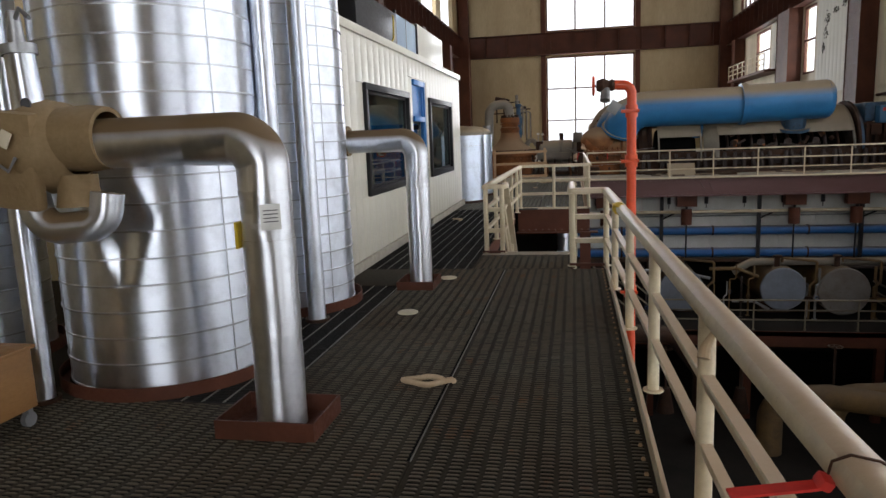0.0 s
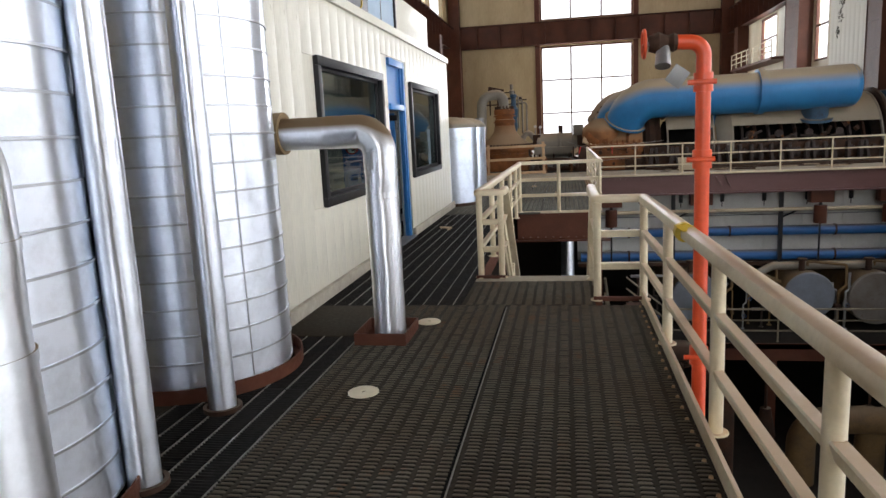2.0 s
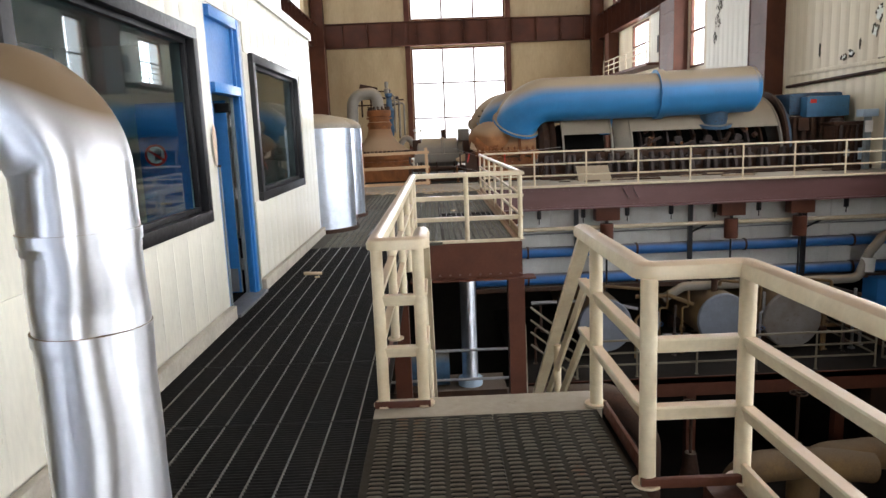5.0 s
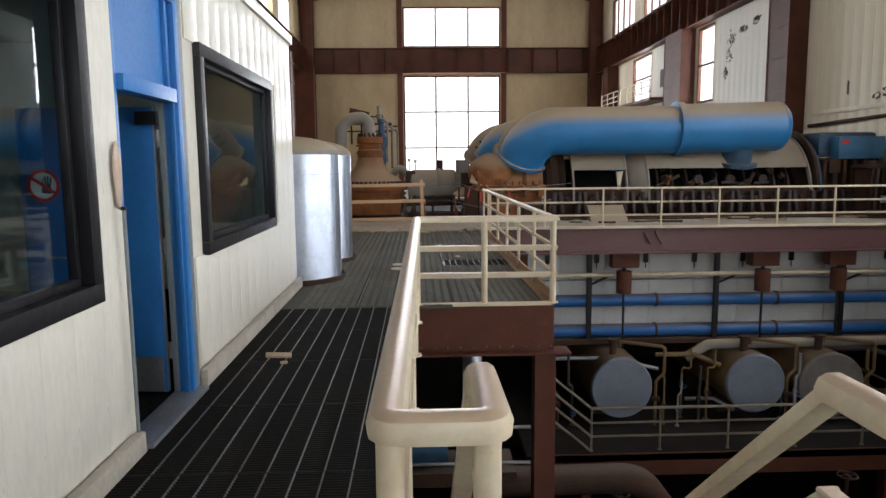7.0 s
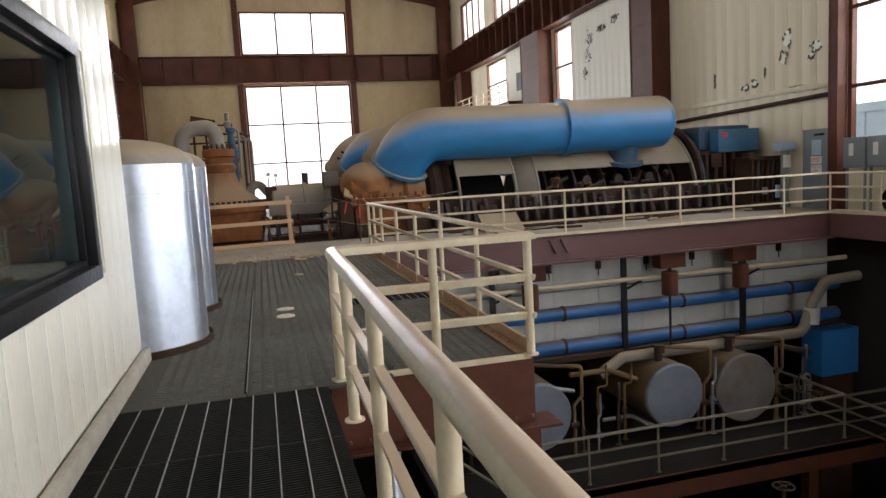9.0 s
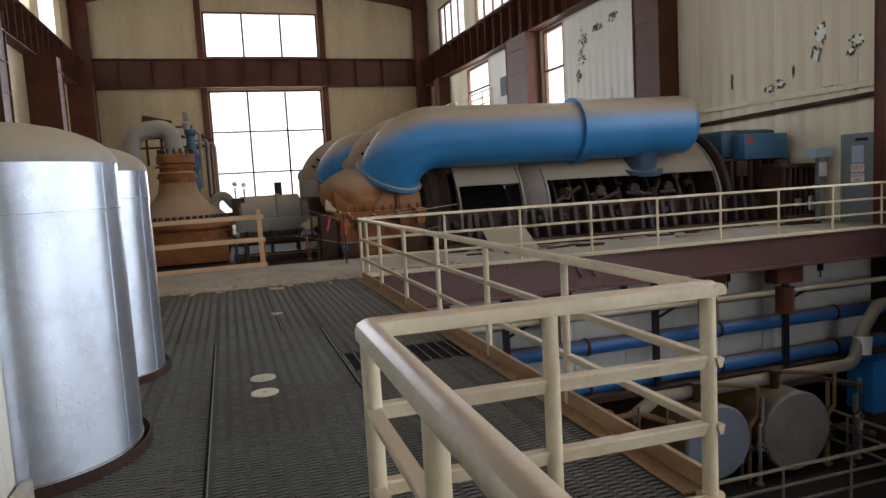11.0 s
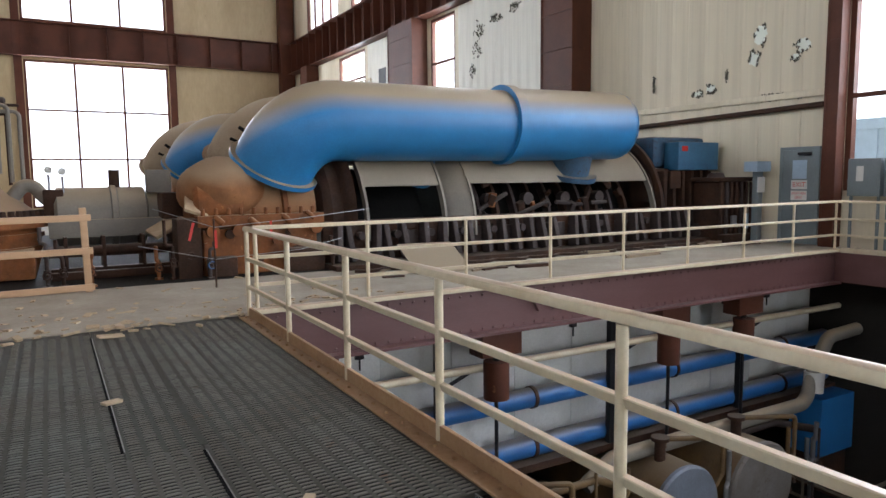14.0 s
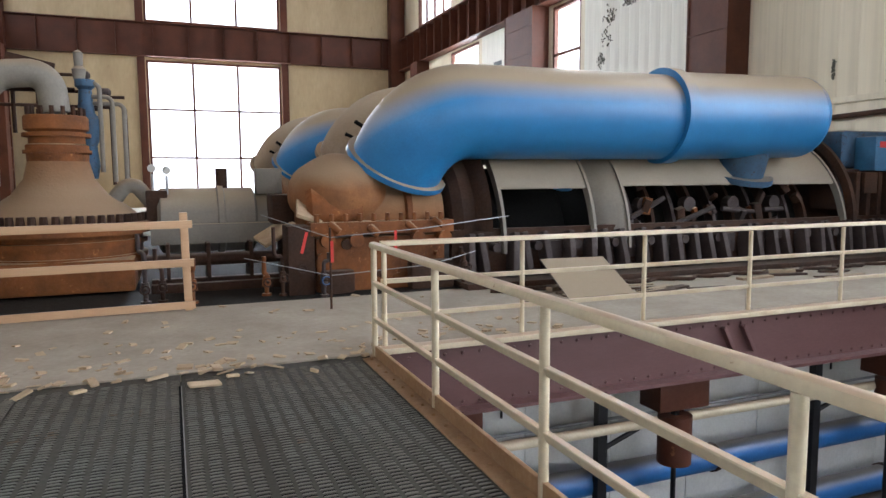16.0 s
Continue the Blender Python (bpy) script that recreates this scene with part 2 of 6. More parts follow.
STEEL = plain("dull_steel", (0.38, 0.39, 0.40), (0.28, 0.28, 0.28), 0.45, 0.7)
TAN = plain("tan_insulation", (0.27, 0.185, 0.09), (0.21, 0.135, 0.062), 0.75, coarse=2.5, bump=0.3, dust=(0.29, 0.21, 0.12, 0.4, 0.9))
# dirty beige paint, darkened because the end wall gets less light
BEIGE_SHADED = plain("shaded_beige_paint", (0.44, 0.38, 0.24), (0.36, 0.30, 0.18), 0.55, coarse=1.2, wear=(0.24, 0.18, 0.10), amount=0.66, stretch=(1, 1, 0.3))
WOOD = plain("pale_timber", (0.58, 0.38, 0.22), (0.50, 0.31, 0.17), 0.7, coarse=2.0, stretch=(0.2, 3, 3), bump=0.2, dust=(0.55, 0.42, 0.30, 0.5, 1.0))
CRATE = plain("old_plywood", (0.27, 0.13, 0.04), (0.21, 0.10, 0.03), 0.6, coarse=2.0, stretch=(1, 1, 4))
TAN_DUST = plain("tan_dusted_steel", (0.33, 0.25, 0.165), (0.24, 0.17, 0.11), 0.8, coarse=1.2, wear=(0.12, 0.07, 0.04), amount=0.66, dust=(0.38, 0.30, 0.20, 0.3, 0.9))
BLUE_GEN = plain("generator_blue", (0.05, 0.20, 0.36), (0.04, 0.13, 0.24), 0.5, coarse=2.0, wear=(0.04, 0.03, 0.025), amount=0.62, dust=(0.2, 0.17, 0.13, 0.5, 0.95))
PATCH = plain("bare_pink_patch", (0.66, 0.50, 0.38), (0.60, 0.46, 0.34), 0.8, coarse=9)
PAPER = plain("white_paper", (0.78, 0.78, 0.74), rough=0.8, bump=0.1)
PRINT = plain("dark_print", (0.08, 0.08, 0.09), rough=0.8)
YELLOW = plain("yellow_tape", (0.72, 0.50, 0.03), rough=0.5)
CARD = plain("torn_cardboard", (0.55, 0.42, 0.27), (0.45, 0.33, 0.2), 0.85, coarse=9)
GREYPAINT = plain("grey_cabinet_paint", (0.20, 0.24, 0.25), (0.17, 0.20, 0.21), 0.45, coarse=1.5)
PALEBLUE = plain("pale_blue_panel", (0.42, 0.55, 0.68), (0.36, 0.48, 0.60), 0.5, coarse=1.5)
BUFF = plain("buff_insulation", (0.21, 0.125, 0.045), (0.095, 0.062, 0.034), 0.8, coarse=1.5, wear=(0.05, 0.035, 0.025), amount=0.64, dust=(0.15, 0.105, 0.060, 0.5, 1))
TANK_END = plain("grey_blue_tank_end", (0.19, 0.22, 0.27), (0.14, 0.155, 0.18), 0.55, coarse=1.6, wear=(0.12, 0.10, 0.08), amount=0.66)
TANK_END_BROWN = plain("brown_stained_tank_end", (0.19, 0.18, 0.165), (0.13, 0.105, 0.08), 0.6, coarse=1.8, wear=(0.10, 0.07, 0.045), amount=0.6)
SIGN_RED = plain("sign_red", (0.70, 0.04, 0.03), rough=0.5)

# cream rail paint with the lower level's shade put into its colour
CREAM_SHADED = plain("shaded_cream_paint", (0.20, 0.175, 0.125), (0.13, 0.105, 0.07), 0.6, wear=(0.12, 0.07, 0.04), amount=0.62, coarse=2.5)
GLASS, gtree, gbsdf = material("window_glass")
gbsdf.inputs["Base Color"].default_value = (0.40, 0.62, 0.68, 1)
gbsdf.inputs["Roughness"].default_value = 0.015
gbsdf.inputs["Transmission Weight"].default_value = 1.0
gbsdf.inputs["IOR"].default_value = 1.5
bumped(gtree, gbsdf, noise_at(gtree, 1.2, 1), 0.02, 0.02)

# ---- builders ----
WORLD = {}


def crisp(bm, angle=0.6):
    for f in bm.faces:
        f.smooth = True
    for e in bm.edges:
        if len(e.link_faces) != 2 or e.calc_face_angle(0) > angle:
            e.smooth = False


def mesh_of(name, bm, mat):
    crisp(bm)
    me = bpy.data.meshes.new(name)
    bm.to_mesh(me)
    bm.free()
    me.materials.append(mat)
    return me


def part(name, bm, mat, parent=None, label=""):
    """One mesh object; under a thing or a part when a parent is given."""
    ob = new(name, mesh_of(name, bm, mat) if isinstance(bm, bmesh.types.BMesh) else bm)
    if parent is not None:
        ob.parent = parent
        ob.matrix_parent_inverse = WORLD[parent].inverted()
    WORLD[ob] = Matrix()
    return tagged(ob, label)


def piece(name, me, parent, m):
    """An object of its own that shares its mesh with its likes."""
    ob = new(name, me)
    ob.parent = parent
    ob.matrix_parent_inverse = WORLD[parent].inverted()
    ob.matrix_basis = m
    return ob


def thing(name, at, label, category, group="", kind=""):
    ob = new(name)
    ob.empty_display_size = 0.1
    ob.location = at
    WORLD[ob] = Matrix.Translation(at)
    return tagged(ob, label, category, group, kind)


def solid(name, bm, mat, label, category, group="", kind=""):
    return tagged(part(name, bm, mat), label, category, group, kind)


def bx(bm, x0, x1, y0, y1, z0, z1, turn=None, bevel=0.0):
    made = bmesh.ops.create_cube(bm, size=1.0, matrix=Matrix.LocRotScale(
        ((x0 + x1) / 2, (y0 + y1) / 2, (z0 + z1) / 2), turn, (abs(x1 - x0), abs(y1 - y0), abs(z1 - z0))))["verts"]
    if bevel:
        edges = list({e for v in made for e in v.link_edges})
        bmesh.ops.bevel(bm, geom=edges, offset=bevel, segments=2, affect="EDGES", profile=0.6)
    return bm


def box(x0, x1, y0, y1, z0, z1, bevel=0.0, turn=None):
    return bx(bmesh.new(), x0, x1, y0, y1, z0, z1, turn, bevel)


def cy(bm, p0, p1, r0, r1=None, seg=24, caps=True):
    p0, p1 = Vector(p0), Vector(p1)
    way = p1 - p0
    m = Matrix.Translation((p0 + p1) / 2) @ way.to_track_quat("Z", "Y").to_matrix().to_4x4()
    bmesh.ops.create_cone(bm, cap_ends=caps, segments=seg, radius1=r0, radius2=r0 if r1 is None else r1, depth=way.length, matrix=m)
    return bm


def cyl(p0, p1, r0, r1=None, seg=24):
    return cy(bmesh.new(), p0, p1, r0, r1, seg)


def bend(points, radius, steps=8):
    """The corners of a line rounded to arcs."""
    pts = [Vector(p) for p in points]
    out = [pts[0]]
    for a, b, c in zip(pts, pts[1:], pts[2:]):
        u, v = (a - b).normalized(), (c - b).normalized()
        turn = math.pi - u.angle(v)
        cut = min(radius * math.tan(turn / 2), 0.49 * (a - b).length, 0.49 * (c - b).length)
        r = cut / math.tan(turn / 2)
        centre = b + (u + v).normalized() * (r / math.cos(turn / 2))
        s, e = b + u * cut - centre, b + v * cut - centre
        w = s.angle(e)
        for i in range(steps + 1):
            f = i / steps
            out.append(centre + (s * math.sin((1 - f) * w) + e * math.sin(f * w)) / math.sin(w))
    out.append(pts[-1])
    return out


def tu(bm, points, r, seg=20, caps=True, section=None):
    """A tube, or a profile (pairs across and up), swept along points; r may be one radius or one a point."""
    pts = [Vector(p) for p in points]
    ways = [(pts[min(i + 1, len(pts) - 1)] - pts[max(i - 1, 0)]).normalized() for i in range(len(pts))]
    up = Vector((0, 0, 1)) if abs(ways[0].z) < 0.9 else Vector((0, 1, 0))
    rings = []
    for i, (p, w) in enumerate(zip(pts, ways)):
        side = w.cross(up).normalized()
        up = side.cross(w).normalized()
        if section:
            rings.append([bm.verts.new(p + side * a + up * b) for a, b in section])
        else:
            rr = r[i] if isinstance(r, (list, tuple)) else r
            rings.append([bm.verts.new(p + side * math.cos(k * math.tau / seg) * rr + up * math.sin(k * math.tau / seg) * rr) for k in range(seg)])
    n = len(rings[0])
    for a, b in zip(rings, rings[1:]):
        for k in range(n):
            bm.faces.new((a[k], a[(k + 1) % n], b[(k + 1) % n], b[k]))
    if caps:
        bm.faces.new(rings[0])
        bm.faces.new(rings[-1][::-1])
    bmesh.ops.recalc_face_normals(bm, faces=bm.faces)
    return bm


def tube(points, r, seg=20, section=None):
    return tu(bmesh.new(), points, r, seg, True, section)


def rv(bm, profile, centre, seg=48, axis="z", start=0.0, sweep=math.tau):
    """A profile of (radius, height) turned about an axis through centre."""
    c = Vector(centre)
    full = abs(sweep - math.tau) < 1e-6
    count = seg if full else seg + 1
    cols = []
    for k in range(count):
        a = start + sweep * k / seg
        ca, sa = math.cos(a), math.sin(a)
        if axis == "z":
            cols.append([bm.verts.new(c + Vector((ca * r, sa * r, h))) for r, h in profile])
        elif axis == "x":
            cols.append([bm.verts.new(c + Vector((h, ca * r, sa * r))) for r, h in profile])
        else:
            cols.append([bm.verts.new(c + Vector((ca * r, h, sa * r))) for r, h in profile])
    for k in range(seg):
        a, b = cols[k], cols[(k + 1) % count]
        for i in range(len(profile) - 1):
            bm.faces.new((a[i], b[i], b[i + 1], a[i + 1]))
    bmesh.ops.remove_doubles(bm, verts=bm.verts, dist=1e-5)
    bmesh.ops.recalc_face_normals(bm, faces=bm.faces)
    return bm


def revolve(profile, centre, seg=48, axis="z", start=0.0, sweep=math.tau):
    return rv(bmesh.new(), profile, centre, seg, axis, start, sweep)


def pierced(axis, at, thick, u0, u1, z0, z1, holes):
    """A wall in the plane axis = at, with openings (u0, u1, z0, z1) through it."""
    bm = bmesh.new()
    us = sorted({u0, u1, *[v for h in holes for v in h[:2] if u0 < v < u1]})
    zs = sorted({z0, z1, *[v for h in holes for v in h[2:4] if z0 < v < z1]})
    for a, b in zip(us, us[1:]):
        run = None
        for c, d in [*zip(zs, zs[1:]), (None, None)]:
            open_here = c is None or any(h[0] <= (a + b) / 2 <= h[1] and h[2] <= (c + d) / 2 <= h[3] for h in holes)
            if not open_here:
                run = (run[0], d) if run else (c, d)
            elif run:
                if axis == "x":
                    bx(bm, at, at + thick, a, b, *run)
                else:
                    bx(bm, a, b, at, at + thick, *run)
                run = None
    return bm

# ---- the setting ----
RX, LX, FY, BY, TOP, PIT = 13.4, -9.5, 61.75, -12.0, 15.0, -8.0
far_holes = [(-1.8, 5.65, 0.1, 8.3), (-1.8, 5.65, 10.4, 13.4)]
right_holes = [(50.0, 53.6, 5.4, 8.2), (41.1, 43.1, 4.5, 8.2), (0.0, 6.2, 1.2, 9.0), (6.6, 12.6, 1.2, 9.0), (13.0, 19.0, 1.2, 9.0), (19.4, 25.4, 1.2, 9.0), (-6.4, -0.4, 1.2, 9.0), (-11.6, -6.8, 1.2, 9.0)]
high = [(a, a + 5.2, 10.5, 13.1) for a in (6.0, 12.5, 19.0, 26.0, 35.8, 46.5, 53.5)]
back_holes = [(-1.8, 5.65, 1.5, 9.5)]
solid("wall_far", pierced("y", FY, 0.3, LX, RX, PIT, TOP, far_holes), WALL, "stained beige sheet end wall with tall windows", "wall", kind="structure")
wall_right = solid("wall_right", pierced("x", RX, 0.3, BY, FY + 0.3, 0.0, TOP, right_holes + high), WALL_PALE, "pale sheet side wall with window bays", "wall", kind="structure")
low = [(-9.5, -3.2, -6.6, -0.8), (-2.6, 3.7, -6.6, -0.8), (4.3, 10.6, -6.6, -0.8)]
# wall below floor level, in a darker colour for the pit's shade
solid("wall_right_lower", pierced("x", RX, 0.3, BY, FY + 0.3, PIT, -0.001, low), CONCRETE_DARK, "lower side wall with pane windows, coloured dark for shade", "wall", kind="structure")
solid("wall_left", pierced("x", LX - 0.3, 0.3, BY, FY + 0.3, PIT, TOP, high), WALL, "stained beige sheet side wall", "wall", kind="structure")
solid("wall_back", pierced("y", BY - 0.3, 0.3, LX - 0.3, RX + 0.3, PIT, TOP, back_holes), WALL, "plain beige end wall", "wall", kind="structure")
ceiling = box(LX - 0.3, RX + 0.3, BY - 0.3, FY + 0.3, TOP, TOP + 0.3)
for k in range(11):
    bx(ceiling, LX, RX, -8 + 7 * k, -7.6 + 7 * k, TOP - 0.7, TOP - 0.002)
solid("ceiling", ceiling, BROWN, "dark roof deck on brown steel beams", "ceiling", kind="structure")
solid("floor_lower", box(LX, RX, BY, FY, PIT - 0.3, PIT), CONCRETE_DARK, "concrete basement floor, coloured dark for shade", "floor", kind="structure")
solid("ground", box(-400, 400, -400, 400, PIT - 0.8, PIT - 0.4), CONCRETE, "plain ground outside the hall", "ground", kind="structure")


def mullions(parent, axis, at, u0, u1, z0, z1, nu, nz, mat=BROWN, bar=0.06):
    """A window's frame, bars and panes in a wall's opening."""
    def put(name, a, b, c, d, depth, m):
        if axis == "y":
            return part(name, box(a, b, at, at + depth, c, d), m, parent)
        return part(name, box(at, at + depth, a, b, c, d), m, parent)
    put("window_sill", u0, u1, z0, z0 + 0.12, 0.16, mat)
    put("window_frame", u0, u1, z1 - 0.12, z1, 0.16, mat)
    put("window_frame", u0, u0 + 0.12, z0 + 0.12, z1 - 0.12, 0.16, mat)
    put("window_frame", u1 - 0.12, u1, z0 + 0.12, z1 - 0.12, 0.16, mat)
    for i in range(1, nu):
        u = u0 + (u1 - u0) * i / nu
        put("mullion", u - bar, u + bar, z0 + 0.12, z1 - 0.12, 0.1, mat)
    for j in range(1, nz):
        z = z0 + (z1 - z0) * j / nz
        put("transom", u0 + 0.12, u1 - 0.12, z - bar * 0.8, z + bar * 0.8, 0.075, mat)


def window(name, axis, at, u0, u1, z0, z1, nu, nz, label):
    w = thing(name, (u0, at, z0) if axis == "y" else (at, u0, z0), label, "window", kind="structure")
    mullions(w, axis, at, u0, u1, z0, z1, nu, nz)


window("window_far_low", "y", FY + 0.02, -1.8, 5.65, 0.1, 8.3, 3, 3, "tall bright window of nine panes")
window("window_far_high", "y", FY + 0.02, -1.8, 5.65, 10.4, 13.4, 3, 1, "bright upper window of three panes")
for i, h in enumerate(right_holes):
    window("window_side_%d" % (i + 1), "x", RX + 0.02, h[0], h[1], h[2], h[3], (1, 1, 8, 8, 8, 3, 8, 6)[i], (2, 2, 9, 9, 9, 4, 9, 9)[i], "bright side window with brown steel bars")
for i, h in enumerate(low):
    window("window_low_%d" % (i + 1), "x", RX + 0.02, *h, 8, 7, "bright lower window of many small panes")
for i, h in enumerate(high):
    window("window_high_%d" % (i + 1), "x", RX + 0.02, *h, 4, 1, "bright upper side window")
window("window_back", "y", BY - 0.2, -1.8, 5.65, 1.5, 9.5, 4, 5, "bright end window with brown bars")


def girder(name, axis, at, u0, u1, z0, z1, depth, step, label):
    """A plate girder: web, two flanges and upright stiffeners."""
    g = thing(name, (0, at, z0) if axis == "y" else (at, 0, z0), label, "girder", kind="structure")
    def put(n, a, b, lo, hi, c, d):
        part(n, box(a, b, lo, hi, c, d) if axis == "y" else box(lo, hi, a, b, c, d), BROWN, g)
    s = depth / abs(depth)
    put("web", u0, u1, *sorted((at + s * 0.10, at + s * 0.14)), z0 + 0.04, z1 - 0.04)
    put("flange", u0, u1, *sorted((at, at + depth)), z1 - 0.04, z1)
    put("flange", u0, u1, *sorted((at, at + depth)), z0, z0 + 0.04)
    u = u0 + step
    while u < u1 - 0.1:
        put("stiffener", u, u + 0.03, *sorted((at + s * 0.14, at + depth * 0.94)), z0 + 0.04, z1 - 0.04)
        u += step
    return g


girder("girder_far", "y", FY, LX + 0.5, RX - 0.5, 8.45, 10.3, -0.5, 1.9, "brown painted plate girder across the end wall")
girder("girder_right", "x", RX, BY, FY - 0.5, 8.3, 10.2, -0.55, 1.15, "brown crane girder with upright stiffeners")
girder("girder_left", "x", LX, BY, FY - 0.5, 8.3, 10.2, 0.55, 1.15, "brown crane girder with upright stiffeners")


def column(x, y, w, d, z0, z1, label):
    """A built-up steel column: two flanges, a web and batten plates."""
    c = thing("steel_column", (x, y, z0), label, "column", "hall columns", "structure")
    s = 1 if w > 0 else -1
    part("flange", box(*sorted((x, x + w)), y - d / 2, y - d / 2 + 0.05, z0, z1), BROWN, c)
    part("flange", box(*sorted((x, x + w)), y + d / 2 - 0.05, y + d / 2, z0, z1), BROWN, c)
    part("web", box(*sorted((x + w * 0.45, x + w * 0.5)), y - d / 2 + 0.05, y + d / 2 - 0.05, z0, z1), BROWN, c)
    part("cover_plate", box(*sorted((x + w * 0.93, x + w * 0.96)), y - d / 2 + 0.05, y + d / 2 - 0.05, z0, z1), BROWN, c)
    z = z0 + 1.0
    while z < z1:
        part("batten_plate", box(*sorted((x + w * 0.96, x + w * 1.0)), y - d / 2 + 0.05, y + d / 2 - 0.05, z, z + 0.06), BROWN, c)
        z += 1.1


for y, d in ((44.6, 2.4), (33.9, 1.5), (25.55, 0.3), (57.5, 1.2), (12.8, 0.4), (-2, 1.2)):
    column(RX - 0.002, y, -0.75 if d > 1 else -0.3, d, 0.0 if y > 25 else PIT, 8.3, "brown painted built-up steel column against the wall")
for y, d in ((59.0, 1.2), (50.0, 1.2), (40.9, 1.2), (31.5, 1.2), (21.0, 1.2)):
    column(LX + 0.002, y, 1.35, d, 0.0, 8.3, "brown painted built-up steel column against the wall")
for x in (LX + 0.1, RX - 1.0):
    solid("steel_column", box(x, x + 0.9, FY - 0.75, FY - 0.05, 0.0, 14.9, 0.01), BROWN, "dark corner column at the end wall", "column", kind="structure")
for x in (-2.25, 5.7):
    solid("steel_column", box(x, x + 0.4, FY - 0.16, FY - 0.01, 0.0, 14.9, 0.01), BROWN, "brown window post on the end wall", "column", kind="structure")
# arched roof brace over the end wall
arch = [(1.95 + 11.35 * math.cos(a), FY - 0.4, 13.4 + 1.5 * math.sin(a)) for a in [math.pi * k / 24 for k in range(25)]]
solid("roof_arch", tube(arch, 0.0, section=((-0.2, -0.25), (0.2, -0.25), (0.2, 0.25), (-0.2, 0.25))), BROWN, "dark curved roof brace under the ceiling", "beam", kind="structure")

# pale cladding boards between the columns of the side wall
board_mesh = [mesh_of("board", box(-0.012, 0.012, 0, 0.515, 0, 1.0, 0.0015), m) for m in (WALL_PALE, WALL_WHITE)]
for i, (y0, y1, z0, z1) in enumerate(((25.86, 33.1, 0.0, 8.28), (35.1, 41.0, 3.3, 8.28), (46.0, 49.9, 5.4, 8.28))):
    y = y0
    while y + 0.4 < y1:
        m = Matrix.Translation((RX - 0.012, y, z0)) @ Matrix.Diagonal((1, 1, z1 - z0, 1))
        piece("board", board_mesh[min(i, 1)], wall_right, m)
        y += 0.519
solid("small_window", box(RX - 0.05, RX - 0.026, 47.5, 48.3, 5.9, 6.9, 0.01), BLACK, "small dark opening in the pale cladding", "window", kind="structure")
# pipe, ledge and peeled paint on the side wall
solid("wall_pipe", tube([(RX - 0.12, 25.8, 3.03), (RX - 0.12, 32.6, 2.86)], 0.06, 12), RUST_DARK, "dark rusty pipe along the pale wall", "pipe")
solid("wall_ledge", box(RX - 0.10, RX - 0.026, 25.75, 32.6, 3.22, 3.36, 0.01), WALL_PALE, "pale ledge strip along the wall", "trim", kind="structure")


def peeled(y, z, w, h, seed, bare=True):
    """A ragged patch where paint has flaked off, with dark curled flakes clinging to its edge."""
    rnd = random.Random(seed)
    t = thing("peeled_paint", (RX - 0.03, y, z), "ragged peeled paint patch on the pale wall", "paint", "peeled paint patches")
    ring = []
    for k in range(36):
        a = k * math.tau / 36
        s = 0.8 + 0.35 * noise.noise((math.cos(a) * 1.6 + seed * 3.1, math.sin(a) * 1.6, seed)) + rnd.uniform(-0.10, 0.10)
        ring.append((math.cos(a) * w / 2 * s, math.sin(a) * h / 2 * s))
    if bare:
        bm = bmesh.new()
        hub = bm.verts.new((RX - 0.029, y, z))
        vs = [bm.verts.new((RX - 0.0275, y + a, z + b)) for a, b in ring]
        for k in range(36):
            bm.faces.new((hub, vs[(k + 1) % 36], vs[k]))
        part("bare_patch", bm, PEEL, t, "pale bare patch")
    edge = bmesh.new()
    size = min(1.0, 0.45 + 0.5 * max(w, h))
    for k, (a, b) in enumerate(ring):
        if noise.noise((k * 0.35, seed * 1.7, 0.3)) < (0.06 if bare else -0.12):
            continue
        for _ in range(2):
            f = rnd.uniform(0.86, 1.12) if bare else math.sqrt(rnd.random())
            u, v = a * f + rnd.uniform(-0.02, 0.02), b * f + rnd.uniform(-0.02, 0.02)
            long, wide = rnd.uniform(0.02, 0.055) * size, rnd.uniform(0.006, 0.016) * size
            bx(edge, RX - 0.05, RX - 0.028, y + u - wide, y + u + wide, z + v - long, z + v + long, Euler((rnd.uniform(-1.1, 1.1), rnd.uniform(-0.2, 0.2), 0)))
    tagged(part("curled_edge", edge, PEEL_EDGE, t, "dark curled flakes"), kind="stuff")


for i, (y, z, w, h) in enumerate(((27.42, 4.74, 0.42, 0.52), (27.58, 4.24, 0.34, 0.42), (26.38, 4.35, 0.40, 0.36), (26.55, 4.12, 0.22, 0.22), (28.75, 3.68, 0.34, 0.26), (29.15, 3.60, 0.36, 0.20))):
    peeled(y, z, w, h, i + 1)
for i, (y, z, w, h) in enumerate(((39.3, 7.1, 0.9, 0.8), (39.45, 6.35, 0.8, 0.8), (39.75, 5.65, 0.5, 0.7), (38.2, 7.3, 0.9, 0.35), (37.0, 7.45, 0.7, 0.4), (30.6, 4.0, 0.10, 0.5), (28.3, 3.95, 0.1, 0.3), (27.1, 3.3, 0.9, 0.16), (26.4, 3.28, 0.5, 0.12))):
    peeled(y, z, w, h, i + 20, False)

# ---- floors ----
floor = thing("floor", (0, 0, 0), "dark ridged steel floor plates", "floor", kind="structure")


def floor_plate(x0, x1, y0, y1):
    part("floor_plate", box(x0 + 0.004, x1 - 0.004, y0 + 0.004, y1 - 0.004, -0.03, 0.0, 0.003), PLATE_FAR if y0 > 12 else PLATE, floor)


def cuts(a, b, step):
    n = max(1, round((b - a) / step))
    return [(a + (b - a) * i / n, a + (b - a) * (i + 1) / n) for i in range(n)]


